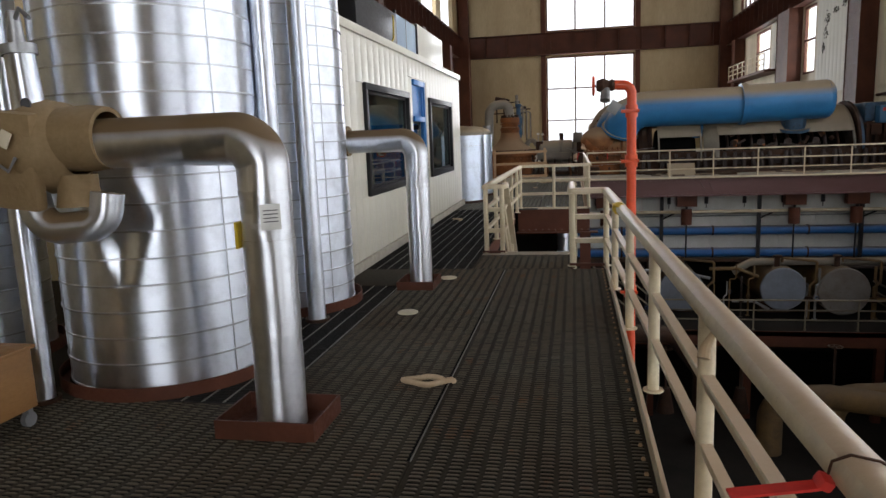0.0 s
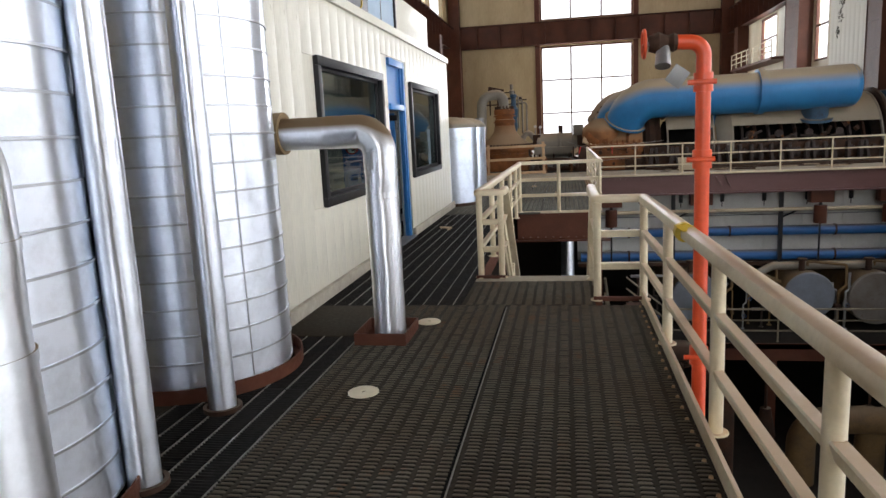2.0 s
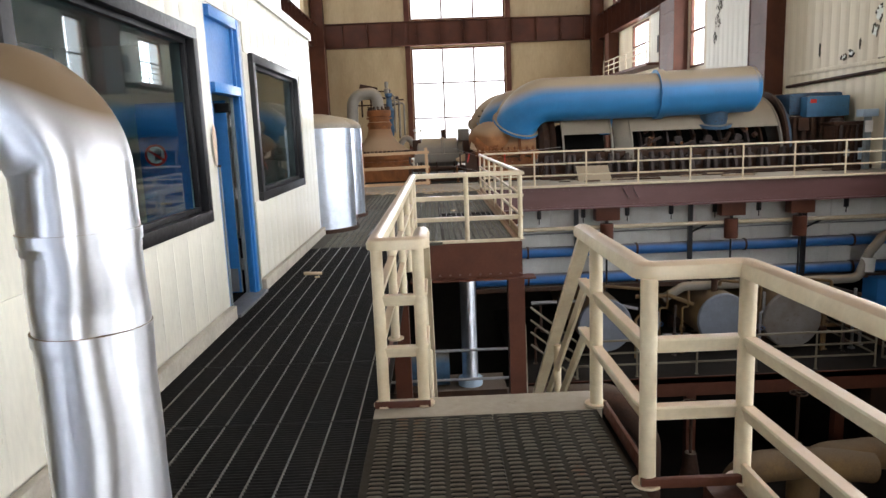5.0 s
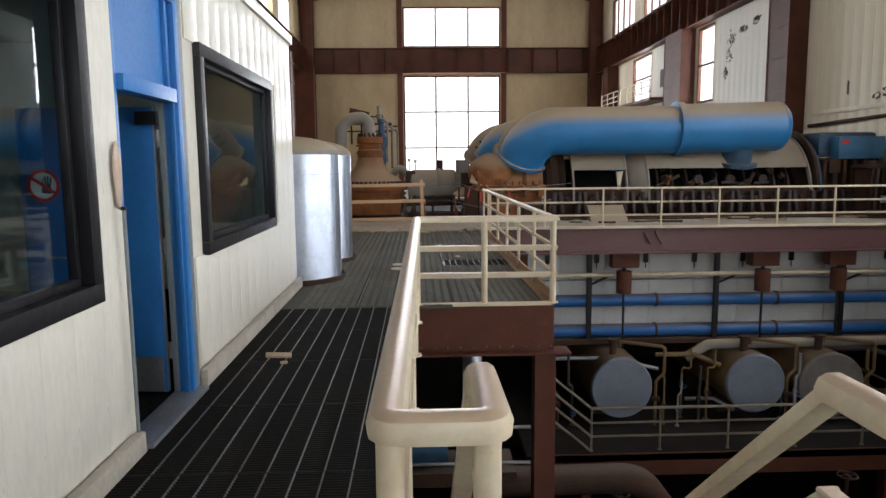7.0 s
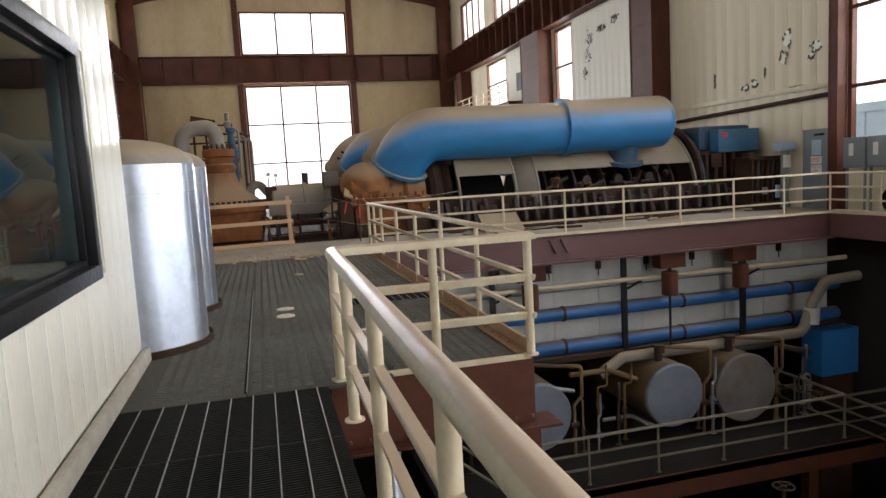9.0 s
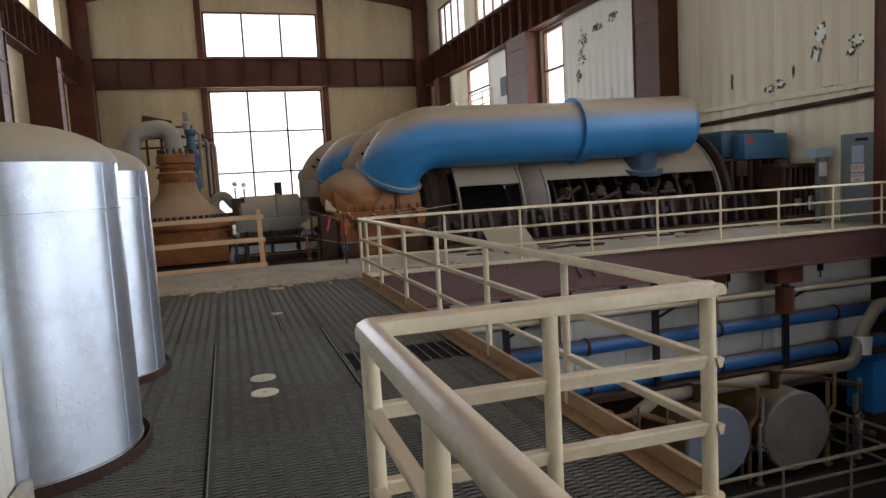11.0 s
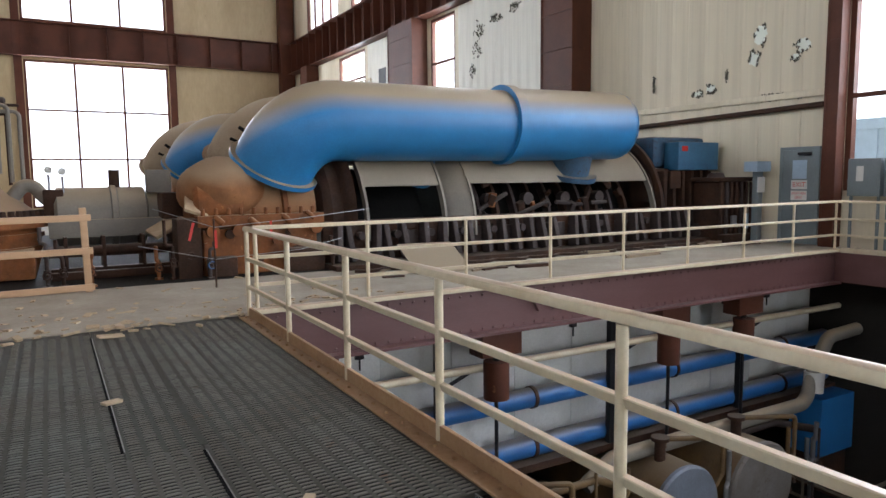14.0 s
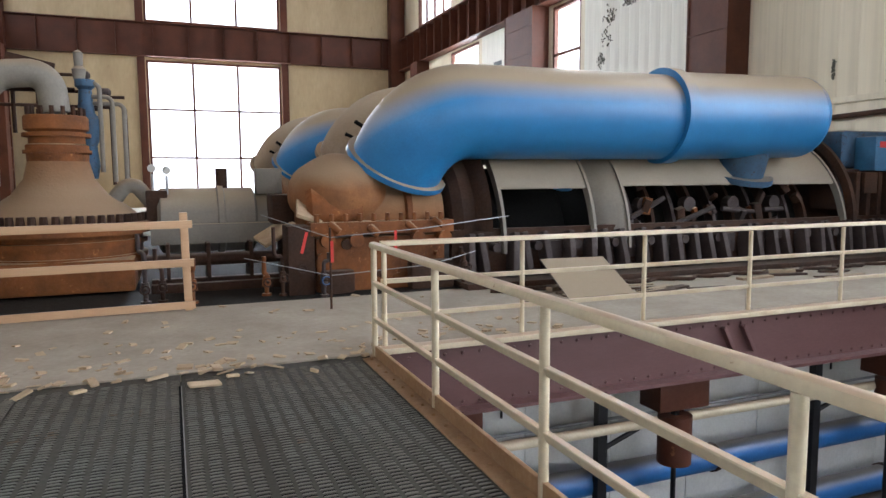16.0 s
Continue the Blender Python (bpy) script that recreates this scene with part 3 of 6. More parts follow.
for y0, y1 in cuts(-11.9, 8.6, 2.9):
    floor_plate(-0.44, 0.87, y0, y1)
    floor_plate(-1.62, -0.44, y0, y1)
    if y1 < 4.0:
        for x0, x1 in cuts(LX, -1.62, 2.0):
            floor_plate(x0, x1, y0, y1)
for x0, x1 in cuts(LX, -2.45, 2.4):
    floor_plate(x0, x1, 2.75, 7.8)
floor_plate(-0.903, -0.2, 8.6, 9.68)
floor_plate(-0.2, 0.42, 8.6, 9.68)
floor_plate(-2.42, -1.62, 7.55, 8.6)
floor_plate(-2.45, -1.62, 2.74, 3.8)
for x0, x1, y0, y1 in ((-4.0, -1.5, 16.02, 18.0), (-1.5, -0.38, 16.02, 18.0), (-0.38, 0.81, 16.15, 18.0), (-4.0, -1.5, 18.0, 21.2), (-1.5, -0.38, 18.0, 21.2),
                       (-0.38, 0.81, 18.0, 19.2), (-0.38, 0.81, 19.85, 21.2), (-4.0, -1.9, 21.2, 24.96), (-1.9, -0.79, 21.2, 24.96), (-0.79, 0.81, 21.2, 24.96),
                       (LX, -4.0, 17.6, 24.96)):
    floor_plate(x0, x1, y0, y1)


def dashes(regions, lip_paint, pitch, row, length, width, height):
    """Staggered raised lips over the plates, each beside a flat dark quad painting its slot's shade: two meshes."""
    lips, lip_faces, slots, slot_faces = [], [], [], []
    rnd = random.Random(4)
    for x0, x1, y0, y1 in regions:
        cols, lines = round((x1 - x0) / pitch), round((y1 - y0) / row)
        px, py = (x1 - x0) / cols, (y1 - y0) / lines
        for j in range(lines):
            for i in range(cols):
                x = x0 + (px - length) / 2 + i * px + rnd.uniform(-0.003, 0.003)
                y = y0 + 0.004 + (j + 0.5 * (i % 2)) * py
                w, h, n = width * rnd.uniform(0.7, 1.2), height * rnd.uniform(0.6, 1.1), len(lips)
                lips += [(x, y, 0.0), (x + length, y, 0.0), (x + length, y + w, 0.0), (x, y + w, 0.0),
                         (x + 0.012, y + w * 0.3, h), (x + length - 0.012, y + w * 0.3, h), (x + length - 0.012, y + w * 0.7, h), (x + 0.012, y + w * 0.7, h)]
                lip_faces += [(n + a, n + b, n + c, n + d) for a, b, c, d in ((4, 5, 6, 7), (0, 1, 5, 4), (1, 2, 6, 5), (2, 3, 7, 6), (3, 0, 4, 7))]
                n, q = len(slots), y + w + (py - w) * 0.5
                # no hole is cut: the quad's black paints the slot's shade
                slots += [(x - 0.004, y + w, 0.0012), (x + length + 0.004, y + w, 0.0012), (x + length - 0.006, q, 0.0012), (x + 0.006, q, 0.0012)]
                slot_faces.append((n, n + 1, n + 2, n + 3))
    for name, verts, faces, mat in (("grip_ridges", lips, lip_faces, lip_paint), ("grip_slots", slots, slot_faces, JOINT)):
        me = bpy.data.meshes.new(name)
        me.from_pydata(verts, [], faces)
        me.materials.append(mat)
        tagged(part(name, me, mat, floor), kind="stuff")


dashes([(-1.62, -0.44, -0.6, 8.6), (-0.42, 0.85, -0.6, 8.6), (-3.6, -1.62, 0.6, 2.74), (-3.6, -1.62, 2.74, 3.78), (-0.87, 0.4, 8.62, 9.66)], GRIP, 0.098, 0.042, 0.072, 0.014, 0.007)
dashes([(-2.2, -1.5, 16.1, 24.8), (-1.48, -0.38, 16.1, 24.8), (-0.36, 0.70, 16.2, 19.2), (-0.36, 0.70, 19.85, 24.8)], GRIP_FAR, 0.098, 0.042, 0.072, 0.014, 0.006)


def grating(x0, x1, y0, y1, across, along):
    """Bar grating: close bearing bars one way, lighter bars the other, in a frame."""
    g = part("grating_panel", box(x0, x1, y0, y0 + 0.012, -0.04, 0.001), GRATE, floor)
    fine, light = bmesh.new(), bmesh.new()
    y = y0 + across
    while y < y1 - 0.01:
        bx(fine, x0, x1, y - 0.003, y + 0.003, -0.03, -0.002)
        y += across
    part("bearing_bars", fine, GRATE, g)
    x = x0 + 0.02
    while x < x1:
        bx(light, x - 0.004, x + 0.004, y0 + 0.012, y1 - 0.002, -0.022, 0.002)
        x += along
    part("cross_bars", light, GRATE_LIGHT, g)


for y0, y1 in cuts(8.6, 16.02, 1.05):
    grating(-2.40, -0.90, y0, y1, 0.03, 0.155)
for y0, y1 in cuts(3.8, 7.55, 1.25):
    grating(-2.45, -1.62, y0, y1, 0.03, 0.16)
grating(-0.37, 0.78, 19.21, 19.84, 0.03, 0.1)
solid("deck_turbine", box(LX, RX, 24.97, FY, -0.35, 0.012, 0.01), CONCRETE, "dusty concrete turbine deck strewn with flakes", "floor", kind="structure")
solid("deck_right", box(12.45, RX, BY, 24.85, -0.35, 0.0), CONCRETE, "concrete side walkway along the wall", "floor", kind="structure")
# dark sheets added below the gratings in place of shade
solid("walkway_tray", box(-2.44, -0.95, 8.62, 16.0, -0.62, -0.58), CONCRETE_DARK, "dark sheet added for the shade under the grating walkway", "tray", kind="structure")
solid("walkway_tray", box(-2.46, -1.6, 3.7, 7.6, -0.62, -0.58), CONCRETE_DARK, "dark sheet added for the shade under the grating strip", "tray", kind="structure")
solid("deck_oily", box(-9.0, 13.0, 28.0, 40.0, 0.0125, 0.016), CONCRETE_DARK, "dark deck plates round the machines", "floor", kind="structure")
# structure under the platforms
und = thing("platform_beams", (0, 0, -0.6), "brown steel beams under the platforms", "beam", kind="structure")
part("edge_beam", box(0.72, 0.86, BY, 8.85, -0.45, -0.035), BROWN, und)
part("edge_beam", box(-0.86, 0.83, 16.155, 16.2, -0.58, -0.035), BROWN, und)
part("beam_flange", box(-0.9, 1.02, 16.02, 16.33, -0.605, -0.582), BROWN, und)
part("edge_beam", box(0.78, 0.82, 16.21, 24.83, -0.58, -0.035), BROWN, und)
part("edge_beam", box(-1.0, -0.94, 9.75, 16.15, -0.35, -0.045), BROWN, und)
part("landing_edge", box(-0.9, 0.45, 9.69, 9.98, -0.06, -0.004), CONCRETE, und, "pale worn landing edge")
part("post", box(0.6, 0.85, 16.1, 16.35, PIT, -0.61), BROWN, und)
part("post", box(-1.2, -0.95, 16.1, 16.35, PIT, -0.61), BROWN, und)
# added dark plates that keep light out from below
sub = thing("sub_floor", (-3, 0, -0.06), "dark plates added under the floor to block light", "floor", kind="structure")
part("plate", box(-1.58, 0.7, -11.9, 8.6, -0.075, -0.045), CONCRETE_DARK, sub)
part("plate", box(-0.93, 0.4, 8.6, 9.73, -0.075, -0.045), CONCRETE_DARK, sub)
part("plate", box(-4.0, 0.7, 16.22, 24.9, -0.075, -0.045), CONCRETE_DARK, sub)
deck = thing("deck_beam", (6.6, 25, -0.6), "purple-brown riveted deck beam with bolts", "beam", kind="structure")
part("web", box(0.84, 12.45, 24.93, 24.96, -0.58, 0.0), PURPLE, deck)
part("flange", box(0.84, 12.45, 24.78, 24.95, -0.62, -0.582), PURPLE, deck)
part("kerb", box(0.86, 12.5, 24.84, 24.98, 0.014, 0.07, 0.008), CREAM, deck, "cream toe kerb")
part("web", box(12.40, 12.43, 0, 24.9, -0.58, 0.0), PURPLE, deck)
part("kerb", box(12.42, 12.52, 0, 24.83, 0.004, 0.10, 0.008), CREAM, deck, "cream toe kerb")
bolts = bmesh.new()
for k in range(64):
    for z in (-0.06, -0.54):
        cy(bolts, (0.98 + 0.18 * k, 24.932, z), (0.98 + 0.18 * k, 24.912, z), 0.02, 0.014, 6)
for k in range(11):
    cy(bolts, (-0.75 + 0.155 * k, 16.156, -0.53), (-0.75 + 0.155 * k, 16.135, -0.53), 0.018, 0.013, 6)
tagged(part("bolt_heads", bolts, PURPLE, deck), kind="stuff")
for s in (-0.14, 0.14):
    part("lug", box(5.05 + s - 0.02, 5.05 + s + 0.02, 24.86, 24.93, -0.40, -0.06, 0.004, Euler((0, -0.5, 0))), PURPLE, deck)
# toe plate with bolts along the platform's open edge
toe = thing("toe_plate", (0.83, 20, 0), "tan toe plate with bolt heads along the platform edge", "toe plate", kind="structure")
part("plate", box(0.815, 0.845, 16.2, 24.83, -0.03, 0.11, 0.004), TOE, toe)
part("ledge", box(0.70, 0.812, 16.2, 24.83, 0.002, 0.016, 0.003), TOE, toe)
part("plate", box(-0.86, 0.80, 16.135, 16.15, -0.03, 0.02, 0.003), CREAM, toe)
part("plate", box(0.86, 0.885, BY, 8.84, -0.03, 0.10, 0.004), CREAM, toe)
bolts = bmesh.new()
for k in range(40):
    cy(bolts, (0.756, 16.35 + 0.215 * k, 0.016), (0.756, 16.35 + 0.215 * k, 0.03), 0.014, 0.01, 6)
for k in range(50):
    cy(bolts, (0.82, 0.2 + 0.17 * k, 0.0), (0.82, 0.2 + 0.17 * k, 0.016), 0.014, 0.01, 6)
tagged(part("bolt_heads", bolts, TOE, toe), kind="stuff")

# ---- railings ----
CAP = ((-0.045, -0.028), (0.045, -0.028), (0.048, 0.0), (0.038, 0.024), (0.018, 0.036), (-0.018, 0.036), (-0.038, 0.024), (-0.048, 0.0))
FLAT = ((-0.011, -0.03), (0.011, -0.03), (0.026, 0.022), (0.022, 0.03), (-0.022, 0.03), (-0.026, 0.022))


def railing(line, posts, label, scale=1.0, base=0.0, mat=None):
    """Rails swept along a line of (x, y), on round posts."""
    r = thing("railing", (line[0][0], line[0][1], base), label, "railing", "platform railings")
    paint = mat or CREAM
    def at(z):
        return bend([(x, y, base + z) for x, y in line], 0.04, 4)
    cap = [(a * scale, b * scale) for a, b in CAP]
    flat = [(a * scale, b * scale) for a, b in FLAT]
    part("top_rail", tube(at(1.0), 0, section=cap), paint, r)
    part("middle_rail", tube(at(0.66), 0, section=flat), paint, r)
    part("lower_rail", tube(at(0.34), 0, section=flat), paint, r)
    for x, y in posts:
        p = part("post", cyl((x, y, base), (x, y, base + 0.972), 0.033 * scale, seg=14), paint, r)
        part("foot", cyl((x, y, base), (x, y, base + 0.012), 0.06 * scale, seg=14), paint, p)
    return r


railing([(1.2, -3.0), (1.08, 1.2), (1.03, 2.7), (0.99, 4.2), (0.94, 6.0), (0.88, 8.83), (0.43, 8.83), (0.43, 10.12)], [(1.13, -0.6), (1.085, 1.0), (1.03, 2.72), (0.985, 4.3), (0.945, 5.82), (0.91, 7.42), (0.88, 8.81)] + [(0.44, 8.81), (0.43, 9.75)],
        "chipped cream-painted steel railing along the platform edge", 1.15)
railing([(-0.58, 10.3), (-0.58, 9.88), (-0.855, 9.88), (-0.79, 16.17), (0.83, 16.15)],
        [(-0.6, 9.88), (-0.845, 9.88), (-0.845, 11.25), (-0.832, 12.65), (-0.818, 14.0), (-0.805, 15.2), (-0.79, 16.13), (0.0, 16.15)] +
        [(0.81, 16.15)], "chipped cream-painted steel railing round the stair opening", 1.1)
kick = thing("kick_plate", (0.65, 8.85, 0), "rusty brown kick plate at the foot of the railing", "toe plate", kind="structure")
part("plate", box(0.40, 0.90, 8.76, 8.79, 0.0, 0.045, 0.004), BROWN, kick)
part("plate", box(0.455, 0.475, 8.80, 9.68, -0.03, 0.05, 0.004), BROWN, kick)
part("plate", box(-0.90, -0.56, 9.82, 9.84, 0.0, 0.04, 0.004), BROWN, kick)
railing([(0.84, 16.1), (0.83, 24.9)], [(0.83, y) for y in (17.6, 19.05, 20.5, 21.92, 23.38, 24.88)], "chipped cream-painted steel railing beside the turbine walkway", 0.78)
railing([(0.92, 24.97), (12.48, 24.97), (12.48, 2.0)], [(x, 24.97) for x in (0.95, 2.35, 3.8, 5.26, 6.72, 8.2, 9.66, 11.1, 12.48)] +
        [(12.48, 24.97 - 1.45 * k) for k in range(1, 16)], "thin cream railing along the turbine deck", 0.72)

# ---- stairs down between the railings ----
stairs = thing("stairs", (-0.1, 10.0, 0), "steep steel stairs down to the lower floor", "stairs", kind="structure")
RISE, RUN, N = 0.19, 0.215, 27
for k in range(1, N):
    t = part("tread", box(-0.62, 0.42, 9.8 + RUN * k, 10.04 + RUN * k, -RISE * k - 0.03, -RISE * k, 0.004), GRATE, stairs)
    part("nosing", box(-0.62, 0.42, 9.795 + RUN * k, 9.82 + RUN * k, -RISE * k + 0.001, -RISE * k + 0.006), GRATE_LIGHT, t)
zend, yend = -RISE * N, 9.9 + RUN * N
for x in (-0.61, 0.43):
    part("stringer", tube([(x, 9.9, -0.12), (x, yend, zend - 0.12)], 0, section=((-0.02, -0.12), (0.02, -0.12), (0.02, 0.12), (-0.02, 0.12))), BROWN, stairs)
    for h in (1.0, 0.66, 0.34):
        sec = [(a * (1.0 if h == 1.0 else 0.9), b) for a, b in (CAP if h == 1.0 else FLAT)]
        start = (10.29 if h == 1.0 else 10.0) if x < 0 else 10.12
        part("handrail" if h == 1.0 else "stair_rail", tube([(x + 0.03, start, h), (x + 0.03, start + (yend - 9.9), h + zend)], 0, section=sec), CREAM, stairs, "cream sloping handrail")
    for k in range(1, 5):
        y = 10.0 + 1.2 * k
        z = -(y - 10.0) * RISE / RUN
        part("stair_post", cyl((x + 0.03, y, z - 0.1), (x + 0.03, y, z + 0.97), 0.03, seg=12), CREAM, stairs)

# ---- control room ----
WX = -2.42
room = thing("control_room", (-4.7, 12.6, 0), "cream panelled control room with dark windows", "room", kind="structure")
openings = [(9.13, 11.74, 0.99, 2.54), (12.16, 13.25, 0.0, 2.84), (13.58, 16.08, 0.99, 2.54)]
part("front_wall", pierced("x", WX - 0.13, 0.11, 7.85, 17.45, 0, 3.22, openings), PANEL, room)
part("side_wall", box(-7.0, WX - 0.022, 7.838, 7.95, 0.0, 3.22), BEIGE_SHADED, room, "beige end wall, coloured darker for its shaded side")
part("side_wall", box(-7.0, WX - 0.131, 17.35, 17.45, 0.0, 3.22), PANEL, room)
part("back_wall", box(-7.1, -7.0, 7.85, 17.45, 0.0, 3.22), PANEL, room)
part("roof", box(-7.1, WX - 0.03, 7.83, 17.47, 3.222, 3.30), PANEL, room)
part("roof_trim", box(WX - 0.028, WX + 0.03, 7.80, 17.5, 3.2, 3.315, 0.006), PANEL, room)
part("inner_floor", box(-7.0, WX - 0.131, 7.95, 17.35, 0.002, 0.02), SHADE_BLACK, room)
part("base_kerb", box(WX + 0.002, WX + 0.06, 7.80, 12.1, 0.0, 0.13, 0.012), KERB, room)
part("base_kerb", box(WX + 0.002, WX + 0.06, 13.27, 17.5, 0.0, 0.13, 0.012), KERB, room)
part("inner_partition", box(-6.6, -6.5, 7.96, 17.34, 0.022, 3.2), BLUE_DARK, room)
strip = {}
y = 7.855
while y < 17.4:
    w = min(0.305, 17.45 - y)
    spans = [(0.132, 3.198)]
    for a, b, c, d in openings:
        new_spans = []
        for lo, hi in spans:
            if y + w <= a - 0.06 or y >= b + 0.06:
                new_spans.append((lo, hi))
            else:
                if lo < c - 0.06:
                    new_spans.append((lo, min(hi, c - 0.02)))
                if hi > d + 0.06:
                    new_spans.append((max(lo, d + 0.02), hi))
        spans = new_spans
    for lo, hi in spans:
        key = (round(hi - lo, 3), round(w, 3))
        if key not in strip:
            strip[key] = mesh_of("wall_panel", box(0, 0.012, 0, w - 0.0015, 0, hi - lo, 0.0008), PANEL)
        piece("wall_panel", strip[key], room, Matrix.Translation((WX - 0.02 + 0.001, y, lo)))
    y += w


def framed_window(name, y0, y1, z0, z1, label):
    """A black framed window in the control room's front."""
    w = thing(name, (WX, y0, z0), label, "window", kind="structure")
    for a, b, c, d in ((y0 - 0.03, y1 + 0.03, z0 - 0.03, z0 + 0.07), (y0 - 0.03, y1 + 0.03, z1 - 0.07, z1 + 0.03),
                       (y0 - 0.03, y0 + 0.07, z0 + 0.07, z1 - 0.07), (y1 - 0.07, y1 + 0.03, z0 + 0.07, z1 - 0.07)):
        part("window_frame", box(WX - 0.06, WX + 0.035, a, b, c, d, 0.006), BLACK, w)
    for a, b, c, d in ((y0 + 0.07, y1 - 0.07, z0 + 0.07, z0 + 0.11), (y0 + 0.07, y1 - 0.07, z1 - 0.11, z1 - 0.07),
                       (y0 + 0.07, y0 + 0.11, z0 + 0.11, z1 - 0.11), (y1 - 0.11, y1 - 0.07, z0 + 0.11, z1 - 0.11)):
        part("inner_bead", box(WX - 0.08, WX - 0.03, a, b, c, d, 0.004), BLACK, w)
    g = part("pane", box(WX - 0.075, WX - 0.067, y0 + 0.08, y1 - 0.08, z0 + 0.08, z1 - 0.08), GLASS, w, "dark reflecting glass")
    g.visible_shadow = False


framed_window("window_1", 9.13, 11.74, 0.99, 2.54, "large dark control room window in a black frame")
framed_window("window_2", 13.58, 16.08, 0.99, 2.54, "large dark control room window in a black frame")
# prohibition sign on the open door's face, seen through the glass
SX, SY, SZ = -3.33, 13.022, 1.525
sign = thing("no_entry_sign", (SX, SY, SZ), "round red and white sign with a barred black palm", "sign")
part("disc", revolve([(0, 0.0), (0.105, 0.0), (0.105, 0.002), (0, 0.002)], (SX, SY, SZ), 32, "y"), PAPER, sign)
part("red_ring", revolve([(0.088, 0.0), (0.112, 0.0), (0.112, -0.004), (0.088, -0.004), (0.088, 0)], (SX, SY, SZ), 32, "y"), SIGN_RED, sign, "red ring")
part("bar", box(SX - 0.095, SX + 0.095, SY - 0.0035, SY - 0.002, SZ - 0.011, SZ + 0.011, 0, Euler((0, radians(35), 0))), SIGN_RED, sign, "red bar")
palm = box(SX - 0.012, SX + 0.048, SY - 0.0018, SY - 0.0006, SZ - 0.055, SZ + 0.005, 0)
for k, (lean, reach) in enumerate(((-0.5, 0.045), (-0.2, 0.06), (0.05, 0.065), (0.3, 0.055))):
    bx(palm, SX - 0.008 + 0.017 * k, SX + 0.003 + 0.017 * k, SY - 0.0018, SY - 0.0006, SZ, SZ + reach, Euler((0, lean * 0.5, 0)))
part("symbol", palm, PRINT, sign, "black palm symbol")

door = thing("door_1", (WX, 12.3, 0), "blue steel door standing open into the room in a blue frame", "door", kind="structure")
part("door_frame", box(WX - 0.13, WX - 0.03, 12.16, 12.22, 0.0, 2.84, 0.004), BLUE, door)
part("door_frame", box(WX - 0.085, WX + 0.012, 13.085, 13.16, 0.0, 2.84, 0.004), BLUE, door)
part("door_stop", box(WX - 0.12, WX - 0.086, 13.06, 13.16, 0.0, 2.08, 0.003), GREYPAINT, door, "grey rubber-edged stop")
part("door_bead", box(WX - 0.04, WX - 0.012, 13.062, 13.084, 0.0, 2.08, 0.003), BLUE, door)
part("wall_trim", box(WX - 0.03, WX + 0.006, 13.162, 13.25, 0.0, 2.84, 0.002), GREYPAINT, door, "grey sealing strip")
for c, d in ((2.74, 2.84), (2.08, 2.17)):
    part("door_frame", box(WX - 0.11, WX + 0.01, 12.22, 13.085, c, d, 0.004), BLUE, door)
part("transom_panel", box(WX - 0.06, WX - 0.04, 12.22, 13.085, 2.17, 2.74), BLUE, door)
part("transom_bar", box(WX - 0.04, WX - 0.01, 12.98, 13.02, 2.17, 2.74, 0.003), BLUE, door)
part("threshold", box(WX - 0.13, WX + 0.08, 12.14, 13.22, 0.0, 0.03, 0.004), STEEL, door, "worn steel threshold")
leaf = part("door_leaf", box(-0.95, 0.0, -0.045, 0.0, 0.04, 2.05, 0.003), BLUE, door)
part("leaf_edge", box(0.001, 0.004, -0.043, -0.004, 0.045, 2.045), STEEL, leaf, "bare metal edge")
part("kick_plate", box(-0.92, -0.02, -0.05, -0.046, 0.05, 0.30), STEEL, leaf, "scuffed steel kick plate")
part("door_closer", box(-0.10, 0.05, -0.09, -0.046, 1.93, 2.02, 0.006), BLACK, leaf)
for z in (0.28, 1.03, 1.78):
    part("hinge", cyl((0.022, -0.01, z), (0.022, -0.01, z + 0.12), 0.014, seg=10), STEEL, leaf)
part("door_handle", tube(bend([(-0.76, -0.045, 1.02), (-0.76, -0.10, 1.02), (-0.64, -0.10, 1.02)], 0.02), 0.011, 10), STEEL, leaf)
leaf.matrix_basis = Matrix.Translation((WX - 0.155, 13.09, 0)) @ Matrix.Rotation(radians(-3), 4, "Z")
conduit = thing("wall_conduit", (WX + 0.02, 12.07, 0), "thin grey conduit down the wall beside the door", "conduit")
part("conduit", tube([(WX + 0.024, 12.08, 0.0), (WX + 0.024, 12.08, 1.42)], 0.011, 10), GREYPAINT, conduit)
part("conduit_end", cyl((WX + 0.024, 12.08, 1.41), (WX + 0.024, 12.08, 1.43), 0.016, seg=10), BLACK, conduit)
patch = [(12.085 + 0.052 * math.cos(a) * (1 + 0.1 * math.sin(3 * a)), 1.60 + 0.19 * math.sin(a)) for a in [math.tau * i / 28 for i in range(28)]]
bm = bmesh.new()
lo = [bm.verts.new((WX + 0.0005, u, v)) for u, v in patch]
hi = [bm.verts.new((WX + 0.0035, u, v)) for u, v in patch]
bm.faces.new(hi)
for i in range(28):
    bm.faces.new((lo[i], lo[(i + 1) % 28], hi[(i + 1) % 28], hi[i]))
solid("wall_patch", bm, PATCH, "pinkish bare patch where a fitting was removed", "patch", kind="structure")
# boxes on the control room's roof
ac = thing("roof_unit", (-3.1, 11.2, 3.3), "open dark equipment box on the room's roof", "equipment", "roof units")
part("body", box(-3.6, -2.75, 10.0, 12.45, 3.302, 4.05, 0.01), BLACK, ac)
ac = thing("roof_unit", (-3.1, 13.5, 3.3), "pale blue air unit on the room's roof", "equipment", "roof units")
part("body", box(-3.6, -2.8, 12.55, 14.3, 3.42, 4.1, 0.02), PALEBLUE, ac)
